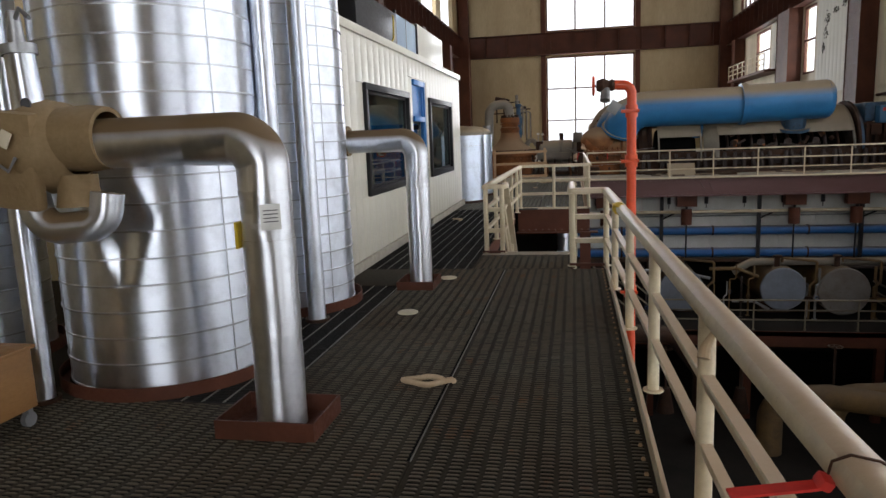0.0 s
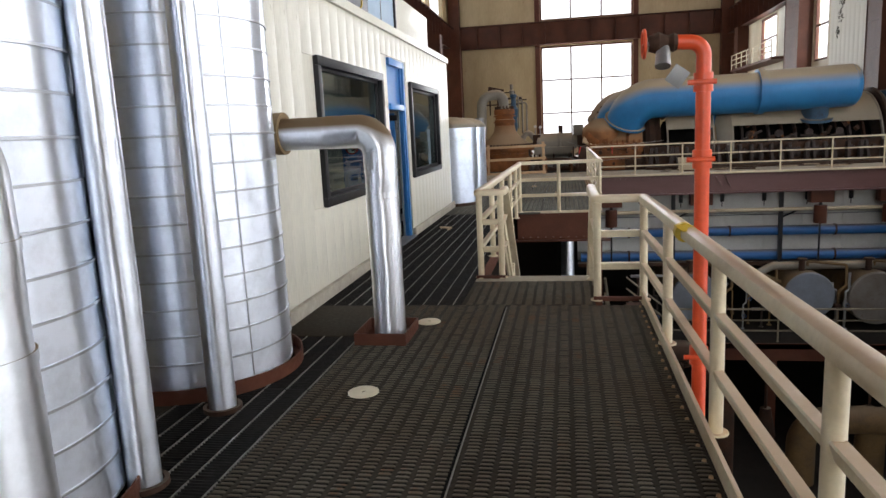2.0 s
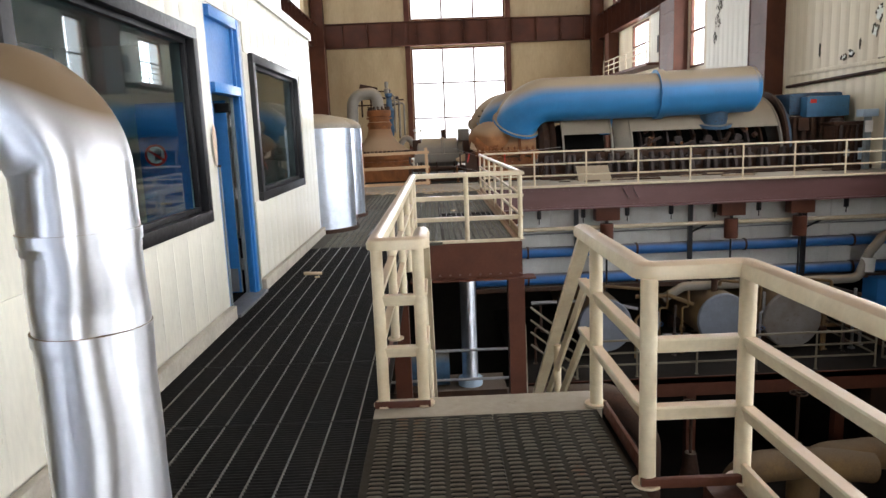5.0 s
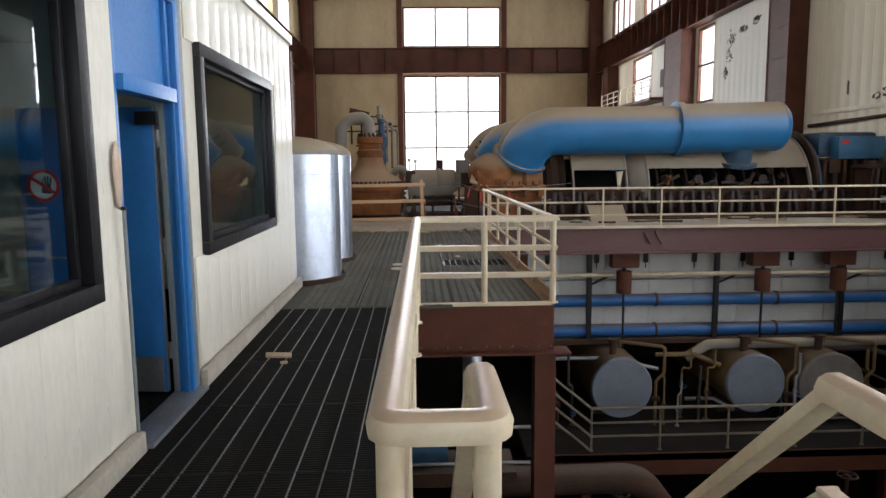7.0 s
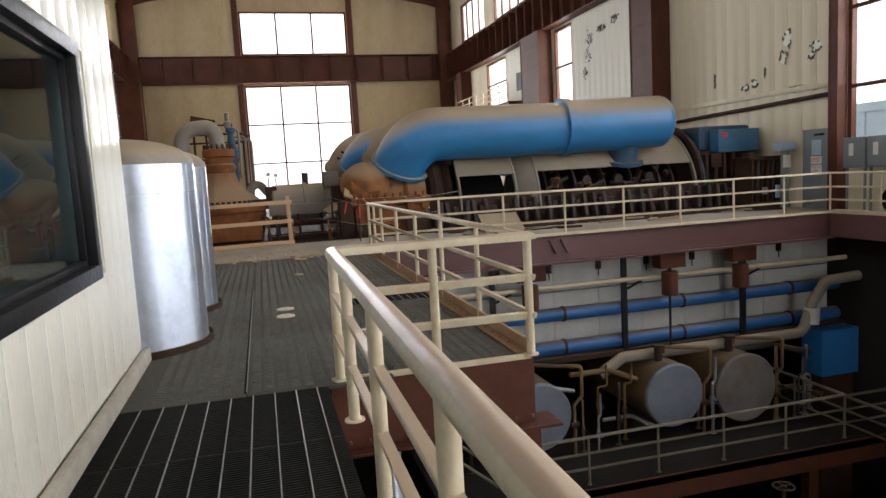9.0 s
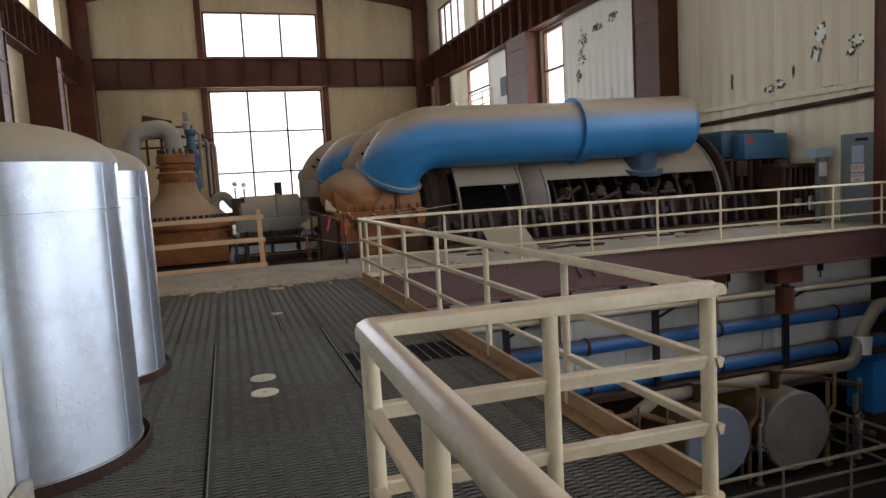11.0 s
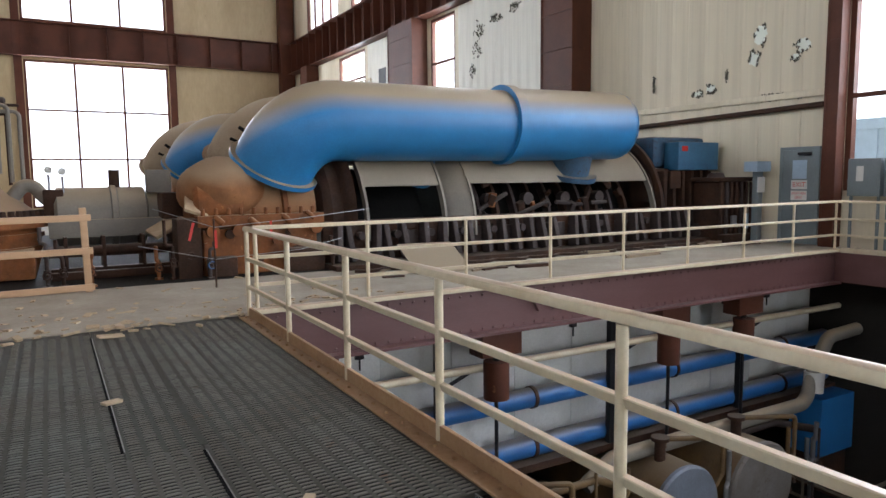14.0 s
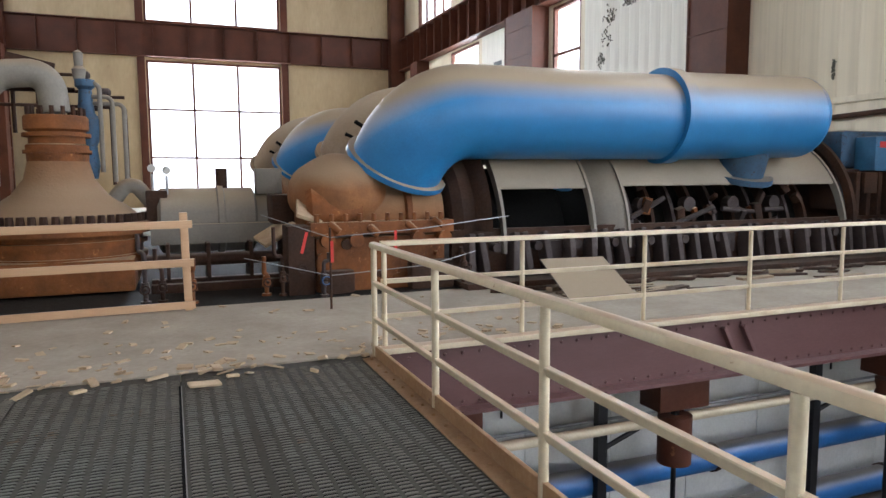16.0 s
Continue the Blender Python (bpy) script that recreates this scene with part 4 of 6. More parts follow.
part("frame_bar", box(-3.62, -2.77, 12.5, 14.35, 3.302, 3.42, 0.005), BLACK, ac)
part("frame_bar", box(-2.82, -2.77, 12.5, 12.56, 3.42, 4.14, 0.005), BLACK, ac)
part("frame_bar", box(-2.82, -2.77, 14.3, 14.36, 3.42, 4.14, 0.005), BLACK, ac)
part("panel_line", box(-2.802, -2.792, 13.40, 13.43, 3.45, 4.08), STEEL, ac)
ac = thing("roof_unit", (-3.1, 16, 3.3), "long white duct box on the room's roof", "equipment", "roof units")
part("body", box(-3.6, -2.8, 14.45, 17.35, 3.5, 4.18, 0.02), PANEL, ac)
part("foot", box(-3.5, -2.9, 14.6, 14.8, 3.302, 3.5), BLACK, ac)
part("foot", box(-3.5, -2.9, 16.9, 17.1, 3.302, 3.5), BLACK, ac)
solid("roof_cable", tube(bend([(-2.75, 12.2, 3.98), (-2.66, 11.9, 3.9), (-2.62, 11.7, 3.5), (-2.7, 11.5, 3.302)], 0.1), 0.012, 8), YELLOW, "dull yellow cable hanging over the roof edge", "cable")

# ---- silver tanks and pipes ----


def jacketed_tank(x, y, r, height, label, seed, dent=None, dome=False, course=0.19):
    """A tank in an aluminium jacket: sheet courses lapped over one another on a rusty ring."""
    rnd = random.Random(seed)
    t = thing("silver_tank", (x, y, 0), label, "tank", "silver tanks")
    z, k = 0.05, 0
    while z < height - 0.01:
        h = min(course, height - z)
        rr = r + (0.004 if k % 2 else 0.0)
        bm = bmesh.new()
        rows = 5 if dent else 2
        rv(bm, [(rr + 0.005, z), (rr + 0.005, z + 0.012), (rr, z + 0.015)] + [(rr, z + 0.015 + (h - 0.015) * (i + 1) / rows) for i in range(rows)], (x, y, 0), 96)
        strap = revolve([(rr + 0.0045, z - 0.001), (rr + 0.0075, z), (rr + 0.0075, z + 0.011), (rr + 0.0045, z + 0.012)], (x, y, 0), 96)
        for v in list(bm.verts) + list(strap.verts):
            a = math.atan2(v.co.y - y, v.co.x - x)
            push = 0.004 * noise.noise((a * 2.2 + seed, v.co.z * 1.3, seed))
            if dent:
                da, dz, wa, wz, depth = dent
                u, w = (a - da) / wa, (v.co.z - dz) / wz
                fall = max(0.0, 1 - abs(u) * 0.9 - abs(w) * 0.75)
                push -= depth * min(fall, 0.6)
            v.co.x += push * math.cos(a)
            v.co.y += push * math.sin(a)
        sheet = part("jacket_sheet", bm, ALU_DULL if dome else ALU, t)
        if dome:
            strap.free()
            for a in (-0.35, -1.6, 1.2):
                px, py = x + (rr + 0.003) * math.cos(a), y + (rr + 0.003) * math.sin(a)
                part("upright_lap", box(px - 0.003, px + 0.003, py - 0.012, py + 0.012, z + 0.01, z + h - 0.006, 0.001, Euler((0, 0, a))), ALU_DULL, sheet)
        else:
            part("lap_seam", strap, ALU_SEAM, sheet)
        z += h
        k += 1
    if not dome:
        seams = bmesh.new()
        n = round(math.tau * r / 0.75)
        for j in range(n):
            a = (j + 0.5) * math.tau / n
            lo = 0.06
            while lo < height - 0.2:
                s = a
                if not (dent and abs(s - math.tau - dent[0]) < 0.55 and lo < 2.0):
                    bx(seams, x + (r + 0.0055) * math.cos(s) - 0.002, x + (r + 0.0055) * math.cos(s) + 0.002, y + (r + 0.0055) * math.sin(s) - 0.004, y + (r + 0.0055) * math.sin(s) + 0.004, lo, lo + 0.95, Euler((0, 0, s)))
                lo += 0.95
        tagged(part("upright_seams", seams, ALU_SEAM, t), kind="stuff")
    if dome:
        part("dome", revolve([(r + 0.01, height - 0.005)] + [(r * math.cos(a) + 0.008, height + 0.26 * math.sin(a)) for a in [math.pi / 2 * i / 8 for i in range(9)]], (x, y, 0), 64), GREY, t, "dust-covered domed top")
    else:
        part("top_cap", revolve([(r, height), (r * 0.7, height + 0.15), (0, height + 0.2)], (x, y, 0), 48), ALU, t)
    ring = revolve([(r + 0.02, 0.0), (r + 0.085 - 0.03 * dome, 0.0), (r + 0.085 - 0.03 * dome, 0.10 - 0.03 * dome), (r + 0.075 - 0.03 * dome, 0.10 - 0.03 * dome), (r + 0.075 - 0.03 * dome, 0.012), (r + 0.02, 0.012)], (x, y, 0), 64)
    part("base_ring", ring, BROWN if not dome else RUST_DARK, t, "brown base collar")
    return t


jacketed_tank(-2.77, 4.60, 0.78, 4.4, "tall silver jacketed tank with a creased dent", 1, dent=(radians(-80), 1.26, 0.30, 0.42, 0.10))
jacketed_tank(-2.64, 6.72, 0.68, 4.4, "tall silver jacketed tank beside the control room", 2)
jacketed_tank(-4.75, 4.75, 0.55, 4.4, "tall silver jacketed tank in shadow", 3)
jacketed_tank(-2.60, 18.20, 0.69, 1.79, "short silver tank with a dusty domed top", 4, dome=True, course=1.45)
jacketed_tank(-2.60, 20.16, 0.67, 1.80, "short silver tank with a dusty domed top", 5, dome=True, course=1.5)


def riser(x, y, r, z0, z1, label):
    p = thing("riser_pipe", (x, y, z0), label, "pipe", "silver riser pipes")
    z, k = z0, 0
    while z < z1:
        h = min(0.9, z1 - z)
        part("jacket_sheet", cyl((x, y, z), (x, y, z + h), r + 0.002 * (k % 2), seg=28), ALU, p)
        z += h
        k += 1
    part("collar", revolve([(r + 0.01, 0.0), (r + 0.035, 0.0), (r + 0.035, 0.03), (r + 0.01, 0.03), (r + 0.01, 0.0)], (x, y, 0), 32), RUST_DARK, p, "dark floor collar")


riser(-1.99, 4.98, 0.085, 0.0, 6.0, "tall thin silver jacketed riser pipe")
riser(-2.07, 5.95, 0.088, 0.0, 6.0, "tall thin silver jacketed riser pipe")
riser(-3.28, 3.72, 0.07, 0.0, 6.0, "tall thin silver jacketed riser pipe")


def creased(bm, amount, seed):
    for v in bm.verts:
        d = Vector((noise.noise(v.co * 6 + Vector((seed, 0, 0))), noise.noise(v.co * 6 + Vector((0, seed, 0))), 0))
        v.co += d * amount
    return bm


def elbow_pipe(x, y, r, top, reach, label, seed):
    """A jacketed pipe that rises from a floor tray and turns level."""
    p = thing("elbow_pipe", (x, y, 0), label, "pipe", "silver elbow pipes")
    z, k = 0.02, 0
    for z0, z1 in ((0.02, 0.62), (0.62, 1.18), (1.18, top - 0.33)):
        bm = bmesh.new()
        tu(bm, [(x, y, z0 + (z1 - z0) * i / 8) for i in range(9)], [r + 0.004 + (0.002 if k % 2 else 0)] * 9, 36)
        if k == 2:
            bmesh.ops.subdivide_edges(bm, edges=[e for e in bm.edges if abs(e.verts[0].co.z - e.verts[1].co.z) > 0.01], cuts=3)
            for v in bm.verts:
                a = math.atan2(v.co.y - y, v.co.x - x) + 1.25
                for da, dz, wa, wz, deep in ((0.25, top - 0.50, 0.9, 0.17, 0.013), (-0.6, top - 0.44, 0.6, 0.10, 0.006)):
                    fall = max(0.0, 1.0 - abs(a - da) / wa - abs(v.co.z - dz) / wz)
                    v.co.x -= deep * fall * math.cos(a - 1.25)
                    v.co.y -= deep * fall * math.sin(a - 1.25)
        part("jacket_sheet", creased(bm, 0.006, seed), ALU_PIPE, p)
        k += 1
    turn = bend([(x, y, top - 0.36), (x, y, top), (x - 0.44, y, top)], 0.3, 28)
    elbow = tube(turn, r + 0.005, 40)
    c = Vector((x - 0.3, y, top - 0.3))
    for v in elbow.verts:
        d = Vector((v.co.x - c.x, 0, v.co.z - c.z))
        if d.x > -0.02 and d.z > -0.02 and d.length > 1e-4:
            a = math.atan2(d.z, d.x)
            inner = max(0.0, 1.0 - (d.length - 0.3 + r) / (1.35 * r))
            fold = (1.0 - abs(math.sin(5.5 * a + 0.4 + 0.5 * noise.noise(v.co * 4)))) ** 2
            v.co += d.normalized() * (0.06 * inner * fold - 0.012 * inner)
            v.co.y += (y - v.co.y) * 0.22 * fold * min(1.0, inner * 1.6)
    part("elbow", elbow, ALU_PIPE, p)
    for z0 in (top - 0.34, 1.17):
        part("lap_band", cyl((x, y, z0), (x, y, z0 + 0.03), r + 0.009, seg=40), ALU_PIPE, p)
    part("jacket_sheet", creased(tube([(x - 0.42 - (reach - 0.42) * i / 8, y, top) for i in range(9)], r + 0.002, 36), 0.004, seed + 9), ALU_PIPE, p)
    return p


p1 = elbow_pipe(-1.36, 3.50, 0.15, 1.805, 1.1, "silver jacketed elbow pipe with creased bend", 3)
LA = radians(-58)
lx, ly = -1.36 + 0.171 * math.cos(LA), 3.50 + 0.171 * math.sin(LA)
part("paper_label", box(lx - 0.058, lx + 0.058, ly - 0.0008, ly + 0.0008, 1.27, 1.42, 0, Euler((0, 0, LA + math.pi / 2))), PAPER, p1, "white paper notice")
lx, ly = lx + 0.0016 * math.cos(LA), ly + 0.0016 * math.sin(LA)
for i in range(4):
    part("print_line", box(lx - 0.042, lx + 0.042, ly - 0.0004, ly + 0.0004, 1.315 + 0.022 * i, 1.321 + 0.022 * i, 0, Euler((0, 0, LA + math.pi / 2))), PRINT, p1)
part("yellow_tag", box(-1.53, -1.515, 3.40, 3.47, 1.15, 1.31, 0.003), YELLOW, p1, "torn yellow tag")
p2 = elbow_pipe(-1.35, 7.55, 0.13, 1.75, 0.85, "silver jacketed elbow pipe with dented side", 8)
part("sleeve_flange", revolve([(0.135, -0.03), (0.175, -0.03), (0.175, 0.04), (0.135, 0.04)], (-2.2, 7.55, 1.76), 32, "x"), TAN, p2, "tan insulated flange")
part("sleeve", cyl((-2.2, 7.55, 1.76), (-2.62, 7.62, 1.76), 0.155, seg=32), TAN, p2, "tan insulated sleeve")


def tray(x0, x1, y0, y1, h, label):
    t = thing("drip_tray", (x0, y0, 0), label, "tray", "pipe trays")
    part("side", box(x0, x1, y0, y0 + 0.012, 0.0, h), BROWN, t)
    part("side", box(x0, x1, y1 - 0.012, y1, 0.0, h), BROWN, t)
    part("side", box(x0, x0 + 0.012, y0 + 0.012, y1 - 0.012, 0.0, h), BROWN, t)
    part("side", box(x1 - 0.012, x1, y0 + 0.012, y1 - 0.012, 0.0, h), BROWN, t)
    part("bottom", box(x0 + 0.012, x1 - 0.012, y0 + 0.012, y1 - 0.012, 0.001, 0.008), BROWN, t)


tray(-1.70, -1.06, 3.26, 3.74, 0.12, "square rusty tray round the pipe's foot")
tray(-1.60, -1.16, 7.30, 7.80, 0.10, "square rusty tray round the pipe's foot")
# insulated valve at the end of the first pipe
v = thing("insulated_valve", (-2.75, 3.5, 1.4), "tan insulated valve with a silver relief valve on top", "valve")
part("sleeve", revolve([(0.16, 0), (0.19, 0.0), (0.205, -0.12), (0.20, -0.34), (0.17, -0.36)], (-2.36, 3.5, 1.84), 36, "x"), TAN, v)
part("body", revolve([(0.19, 0), (0.27, -0.08), (0.30, -0.22), (0.24, -0.42), (0.0, -0.44)], (-2.60, 3.52, 1.80), 32, "x"), TAN, v)
part("side_plate", box(-3.06, -2.72, 3.26, 3.36, 1.42, 2.02, 0.03, Euler((0.1, 0.12, 0))), TAN, v, "tan lagging plate")
part("neck", revolve([(0.14, 0), (0.12, 0.12), (0.12, 0.2)], (-2.62, 3.5, 1.42), 24), TAN, v)
part("lower_elbow", tube(bend([(-2.42, 3.5, 1.50), (-2.45, 3.48, 1.30), (-2.85, 3.42, 1.28), (-2.9, 3.42, 1.55)], 0.2), 0.10, 24), ALU_PIPE, v, "silver elbow")
part("relief_bonnet", cyl((-2.86, 3.45, 2.02), (-2.88, 3.45, 2.38), 0.095, 0.085, 28), ALU, v, "silver relief valve bonnet")
part("bonnet_ring", cyl((-2.88, 3.45, 2.36), (-2.885, 3.45, 2.42), 0.105, seg=28), STEEL, v)
part("bonnet_cap", cyl((-2.885, 3.45, 2.42), (-2.89, 3.45, 2.62), 0.05, 0.035, 20), STEEL, v)
part("lever", tube([(-2.89, 3.45, 2.55), (-2.80, 3.40, 2.62), (-2.72, 3.38, 2.56)], 0.014, 8), STEEL, v)
part("dial", revolve([(0, 0), (0.035, 0), (0.035, 0.012), (0, 0.012)], (-2.80, 3.352, 2.06), 20, "y"), PRINT, v)
part("rod", tube([(-2.93, 3.30, 1.95), (-3.02, 3.26, 2.75)], 0.012, 8), STEEL, v)
part("bracket", tube([(-2.90, 3.2, 1.88), (-2.98, 3.2, 1.76), (-2.84, 3.2, 1.66), (-2.78, 3.2, 1.74)], 0.01, 6), STEEL, v)
part("tag", box(-2.86, -2.79, 3.18, 3.19, 1.80, 1.90, 0.003, Euler((0, 0.5, 0))), WALL_PALE, v)
# box on casters
cart = thing("wooden_cart", (-3.2, 3.2, 0), "brown wooden box on small casters", "cart")
part("box", box(-3.75, -3.0, 2.95, 3.35, 0.13, 0.52, 0.008), CRATE, cart)
part("lid", box(-3.77, -2.98, 2.93, 3.37, 0.522, 0.545, 0.004), CRATE, cart)
for x in (-3.68, -3.05):
    for y in (2.99, 3.31):
        w = part("caster", cyl((x - 0.018, y, 0.05), (x + 0.018, y, 0.05), 0.05, seg=18), STEEL, cart)
        part("fork", box(x - 0.025, x + 0.025, y - 0.02, y + 0.02, 0.085, 0.129, 0.004), STEEL, w)

# ---- red standpipe ----
sp = thing("red_standpipe", (1.03, 6.8, -3), "red fire standpipe with an angle valve on top", "standpipe")
part("pipe", tube(bend([(1.04, 6.8, -6.0), (1.03, 6.8, 2.20), (0.86, 6.8, 2.21)], 0.09), 0.047, 24), RED, sp)
for z in (0.12, 1.46, 1.95):
    c = part("coupling", cyl((1.03, 6.8, z - 0.06), (1.03, 6.8, z + 0.06), 0.061, seg=24), RED, sp)
    part("coupling_bolt", cyl((0.925, 6.75, z), (1.10, 6.75, z), 0.017, seg=10), RED, c)
part("valve_body", revolve([(0.045, 0), (0.06, -0.03), (0.045, -0.06), (0.07, -0.12), (0.05, -0.18), (0.0, -0.18)], (0.87, 6.8, 2.21), 24, "x"), RUST_DARK, sp, "dark bronze valve")
part("valve_outlet", cyl((0.78, 6.8, 2.20), (0.77, 6.74, 2.06), 0.042, 0.05, 20), STEEL, sp)
part("hand_wheel", revolve([(0.085 + 0.012 * math.cos(a), 0.012 * math.sin(a)) for a in [math.tau * i / 8 for i in range(9)]], (0.66, 6.8, 2.21), 28, "x"), RED, sp, "red hand wheel")
part("stem", cyl((0.70, 6.8, 2.21), (0.655, 6.8, 2.21), 0.012, seg=10), STEEL, sp)
for a in range(3):
    part("wheel_spoke", cyl((0.66, 6.8 + 0.08 * math.cos(a * 2.1), 2.21 + 0.08 * math.sin(a * 2.1)), (0.66, 6.8, 2.21), 0.007, seg=8), RED, sp)
part("tag_plate", box(0.80, 0.91, 6.70, 6.704, 1.93, 2.05, 0.002, Euler((0.2, 0.6, 0.2))), STEEL, sp, "pale hanging tag")
tape = thing("yellow_tape", (0.93, 6.1, 1.0), "yellow caution tape tied round the rail", "tape")
part("wrap", cyl((0.9, 6.62, 1.0), (0.9, 6.70, 1.0), 0.062, seg=20), YELLOW, tape)
part("tail", box(0.84, 0.965, 6.5, 6.62, 1.035, 1.041, 0.001, Euler((0.2, 0.1, 0.3))), YELLOW, tape)
rt = thing("red_tape", (1.08, 1.18, 1.0), "red ribbon tied by a cord to the top rail", "tape")
part("wrap", tube([(1.017, 1.235, 0.985), (1.02, 1.225, 1.02), (1.05, 1.205, 1.046), (1.10, 1.18, 1.046), (1.135, 1.165, 1.02), (1.142, 1.16, 0.985)], 0.0035, 8), RUST_DARK, rt, "thin dark cord")
part("knot", box(0.99, 1.022, 1.205, 1.245, 0.955, 0.985, 0.008, Euler((0.3, 0.4, 0.2))), SIGN_RED, rt)
part("tail", box(0.80, 1.0, 1.20, 1.235, 0.945, 0.952, 0.0, Euler((0.1, -0.12, 0.1))), SIGN_RED, rt)
solid("rag_stub", tube([(1.0, 2.42, 0.965), (0.965, 2.40, 0.91), (0.955, 2.38, 0.87)], [0.012, 0.022, 0.026], 10), CARD, "pale rag tied under the rail", "rag")

# ---- turbine deck ----
YC = 30.5


def split_flange(t, x0, x1, y, z, step, mat):
    """A bolted joint: a thick ledge with a row of studs."""
    part("joint_flange", box(x0, x1, y - 0.06, y + 0.25, z - 0.09, z + 0.09, 0.015), mat, t)
    x = x0 + 0.1
    while x < x1:
        part("stud", cyl((x, y + 0.02, z + 0.09), (x, y + 0.02, z + 0.2), 0.035, 0.03, 8), mat, t)
        x += step


hp = thing("turbine_bell", (-2.3, YC, 0), "rusty bell-shaped turbine casing with a bolted neck", "turbine")
bell = [(0.0, 2.50), (0.40, 2.50), (0.42, 2.47), (0.42, 2.30), (0.36, 2.27), (0.37, 2.10), (0.41, 2.08), (0.41, 2.02), (0.40, 1.85), (0.46, 1.6), (0.62, 1.38),
        (0.85, 1.22), (1.02, 1.08), (1.08, 0.98)]
part("neck", revolve(bell[:9], (-2.3, YC, 0), 56), RUST, hp, "orange rusty bolted neck")
part("bell", revolve(bell[8:], (-2.3, YC, 0), 56), RUST_DUSTY, hp, "dust-covered bell")
for z in (1.96, 2.2):
    part("neck_band", revolve([(0.38, z), (0.445, z), (0.445, z + 0.05), (0.38, z + 0.05)], (-2.3, YC, 0), 48), RUST, hp)
for k in range(16):
    a = k * math.tau / 16
    part("stud", cyl((-2.3 + 0.36 * math.cos(a), YC + 0.36 * math.sin(a), 2.5), (-2.3 + 0.36 * math.cos(a), YC + 0.36 * math.sin(a), 2.62), 0.03, seg=8), RUST_DARK, hp)
for k in range(26):
    a = math.pi + k * math.pi / 25
    x, y = -2.3 + 1.12 * math.cos(a), YC + 1.12 * math.sin(a)
    part("flange_nut", cyl((x, y, 0.98), (x, y, 1.1), 0.055, 0.045, 8), RUST_DARK, hp)
part("flange", revolve([(0.9, 0.82), (1.24, 0.82), (1.24, 0.98), (0.9, 0.98)], (-2.3, YC, 0), 56), RUST, hp)
part("lower_casing", revolve([(0.0, 0.05), (1.0, 0.05), (1.08, 0.3), (1.08, 0.82), (0, 0.82)], (-2.3, YC, 0), 40), RUST, hp)
part("lower_block", box(-3.5, -1.3, YC - 1.15, YC + 1.0, 0.05, 0.5, 0.05), RUST, hp)
for z in (0.45, 0.66):
    part("casing_band", revolve([(1.08, z), (1.14, z), (1.14, z + 0.07), (1.08, z + 0.07)], (-2.3, YC, 0), 48), RUST, hp)
part("crossover_pipe", tube(bend([(-3.25, YC, 1.5), (-3.2, YC, 3.05), (-2.35, YC, 3.12), (-2.3, YC, 2.55)], 0.42, 10), 0.2, 24), GREY, hp, "grey lagged bent pipe")
part("cladding_cylinder", cyl((-3.3, YC - 0.15, 1.3), (-3.3, YC - 0.15, 2.2), 0.18, seg=24), STEEL, hp)
vc = thing("valve_cluster", (-1.75, YC + 0.4, 1.6), "cluster of steam valves, thin pipes and a dark plate", "valves")
part("valve_body", revolve([(0.12, 1.6), (0.16, 1.8), (0.13, 2.1), (0.2, 2.3), (0.2, 2.5), (0.12, 2.6), (0.09, 2.95), (0.14, 3.0), (0.14, 3.1), (0.0, 3.12)], (-1.95, YC + 0.5, 0), 24), BLUE_DARK, vc)
part("valve_cap", revolve([(0.08, 3.1), (0.1, 3.25), (0.06, 3.3), (0.07, 3.5), (0, 3.55)], (-2.02, YC + 0.5, 0), 16), GREY, vc, "pale valve cap")
for i, (dx, top, low) in enumerate(((0.25, 3.05, 1.7), (0.42, 2.85, 1.55), (0.58, 2.75, 1.5))):
    part("thin_pipe", tube(bend([(-2.0, YC + 0.5, top), (-2.0 + dx, YC + 0.45, top), (-2.0 + dx, YC + 0.4, low)], 0.1), 0.035, 10), GREY, vc)
for i, dx in enumerate((-1.15, -1.35)):
    part("thin_pipe", tube(bend([(-2.1, YC + 0.6, 2.95), (-2.3 + dx * 0.8, YC + 0.6, 2.95), (-2.3 + dx * 0.8, YC + 0.6, 1.2)], 0.1), 0.04, 10), RUST_DARK, vc)
for x, lo, hi in ((-3.42, 1.7, 2.95), (-3.28, 1.7, 3.05), (-2.95, 2.3, 3.2), (-2.62, 2.6, 3.3), (-1.62, 1.5, 2.9), (-1.42, 1.4, 2.7)):
    part("upright_pipe", cyl((x, YC + 0.75, lo), (x, YC + 0.75, hi), 0.03, seg=10), RUST_DARK, vc)
for z, x0, x1 in ((2.95, -3.42, -2.0), (2.72, -3.28, -1.62), (3.2, -2.95, -1.9), (2.88, -2.0, -1.42)):
    part("level_pipe", cyl((x0, YC + 0.75, z), (x1, YC + 0.75, z), 0.026, seg=10), RUST_DARK, vc)
for x, z in ((-1.85, 2.72), (-1.7, 2.95), (-1.98, 3.2), (-2.55, 2.95)):
    part("small_valve", revolve([(0.03, -0.09), (0.065, -0.06), (0.065, 0.06), (0.03, 0.09)], (x, YC + 0.74, z), 14, "x"), IRON, vc)
part("dark_plate", box(-3.0, -2.35, YC + 0.5, YC + 0.54, 3.14, 3.4, 0.01, Euler((0, 0.22, 0))), RUST_DARK, vc, "dark bent plate")
part("elbow", tube(bend([(-1.7, YC, 1.15), (-1.35, YC, 1.6), (-1.1, YC, 1.25), (-0.9, YC, 1.2)], 0.2), 0.11, 16), GREY, vc)
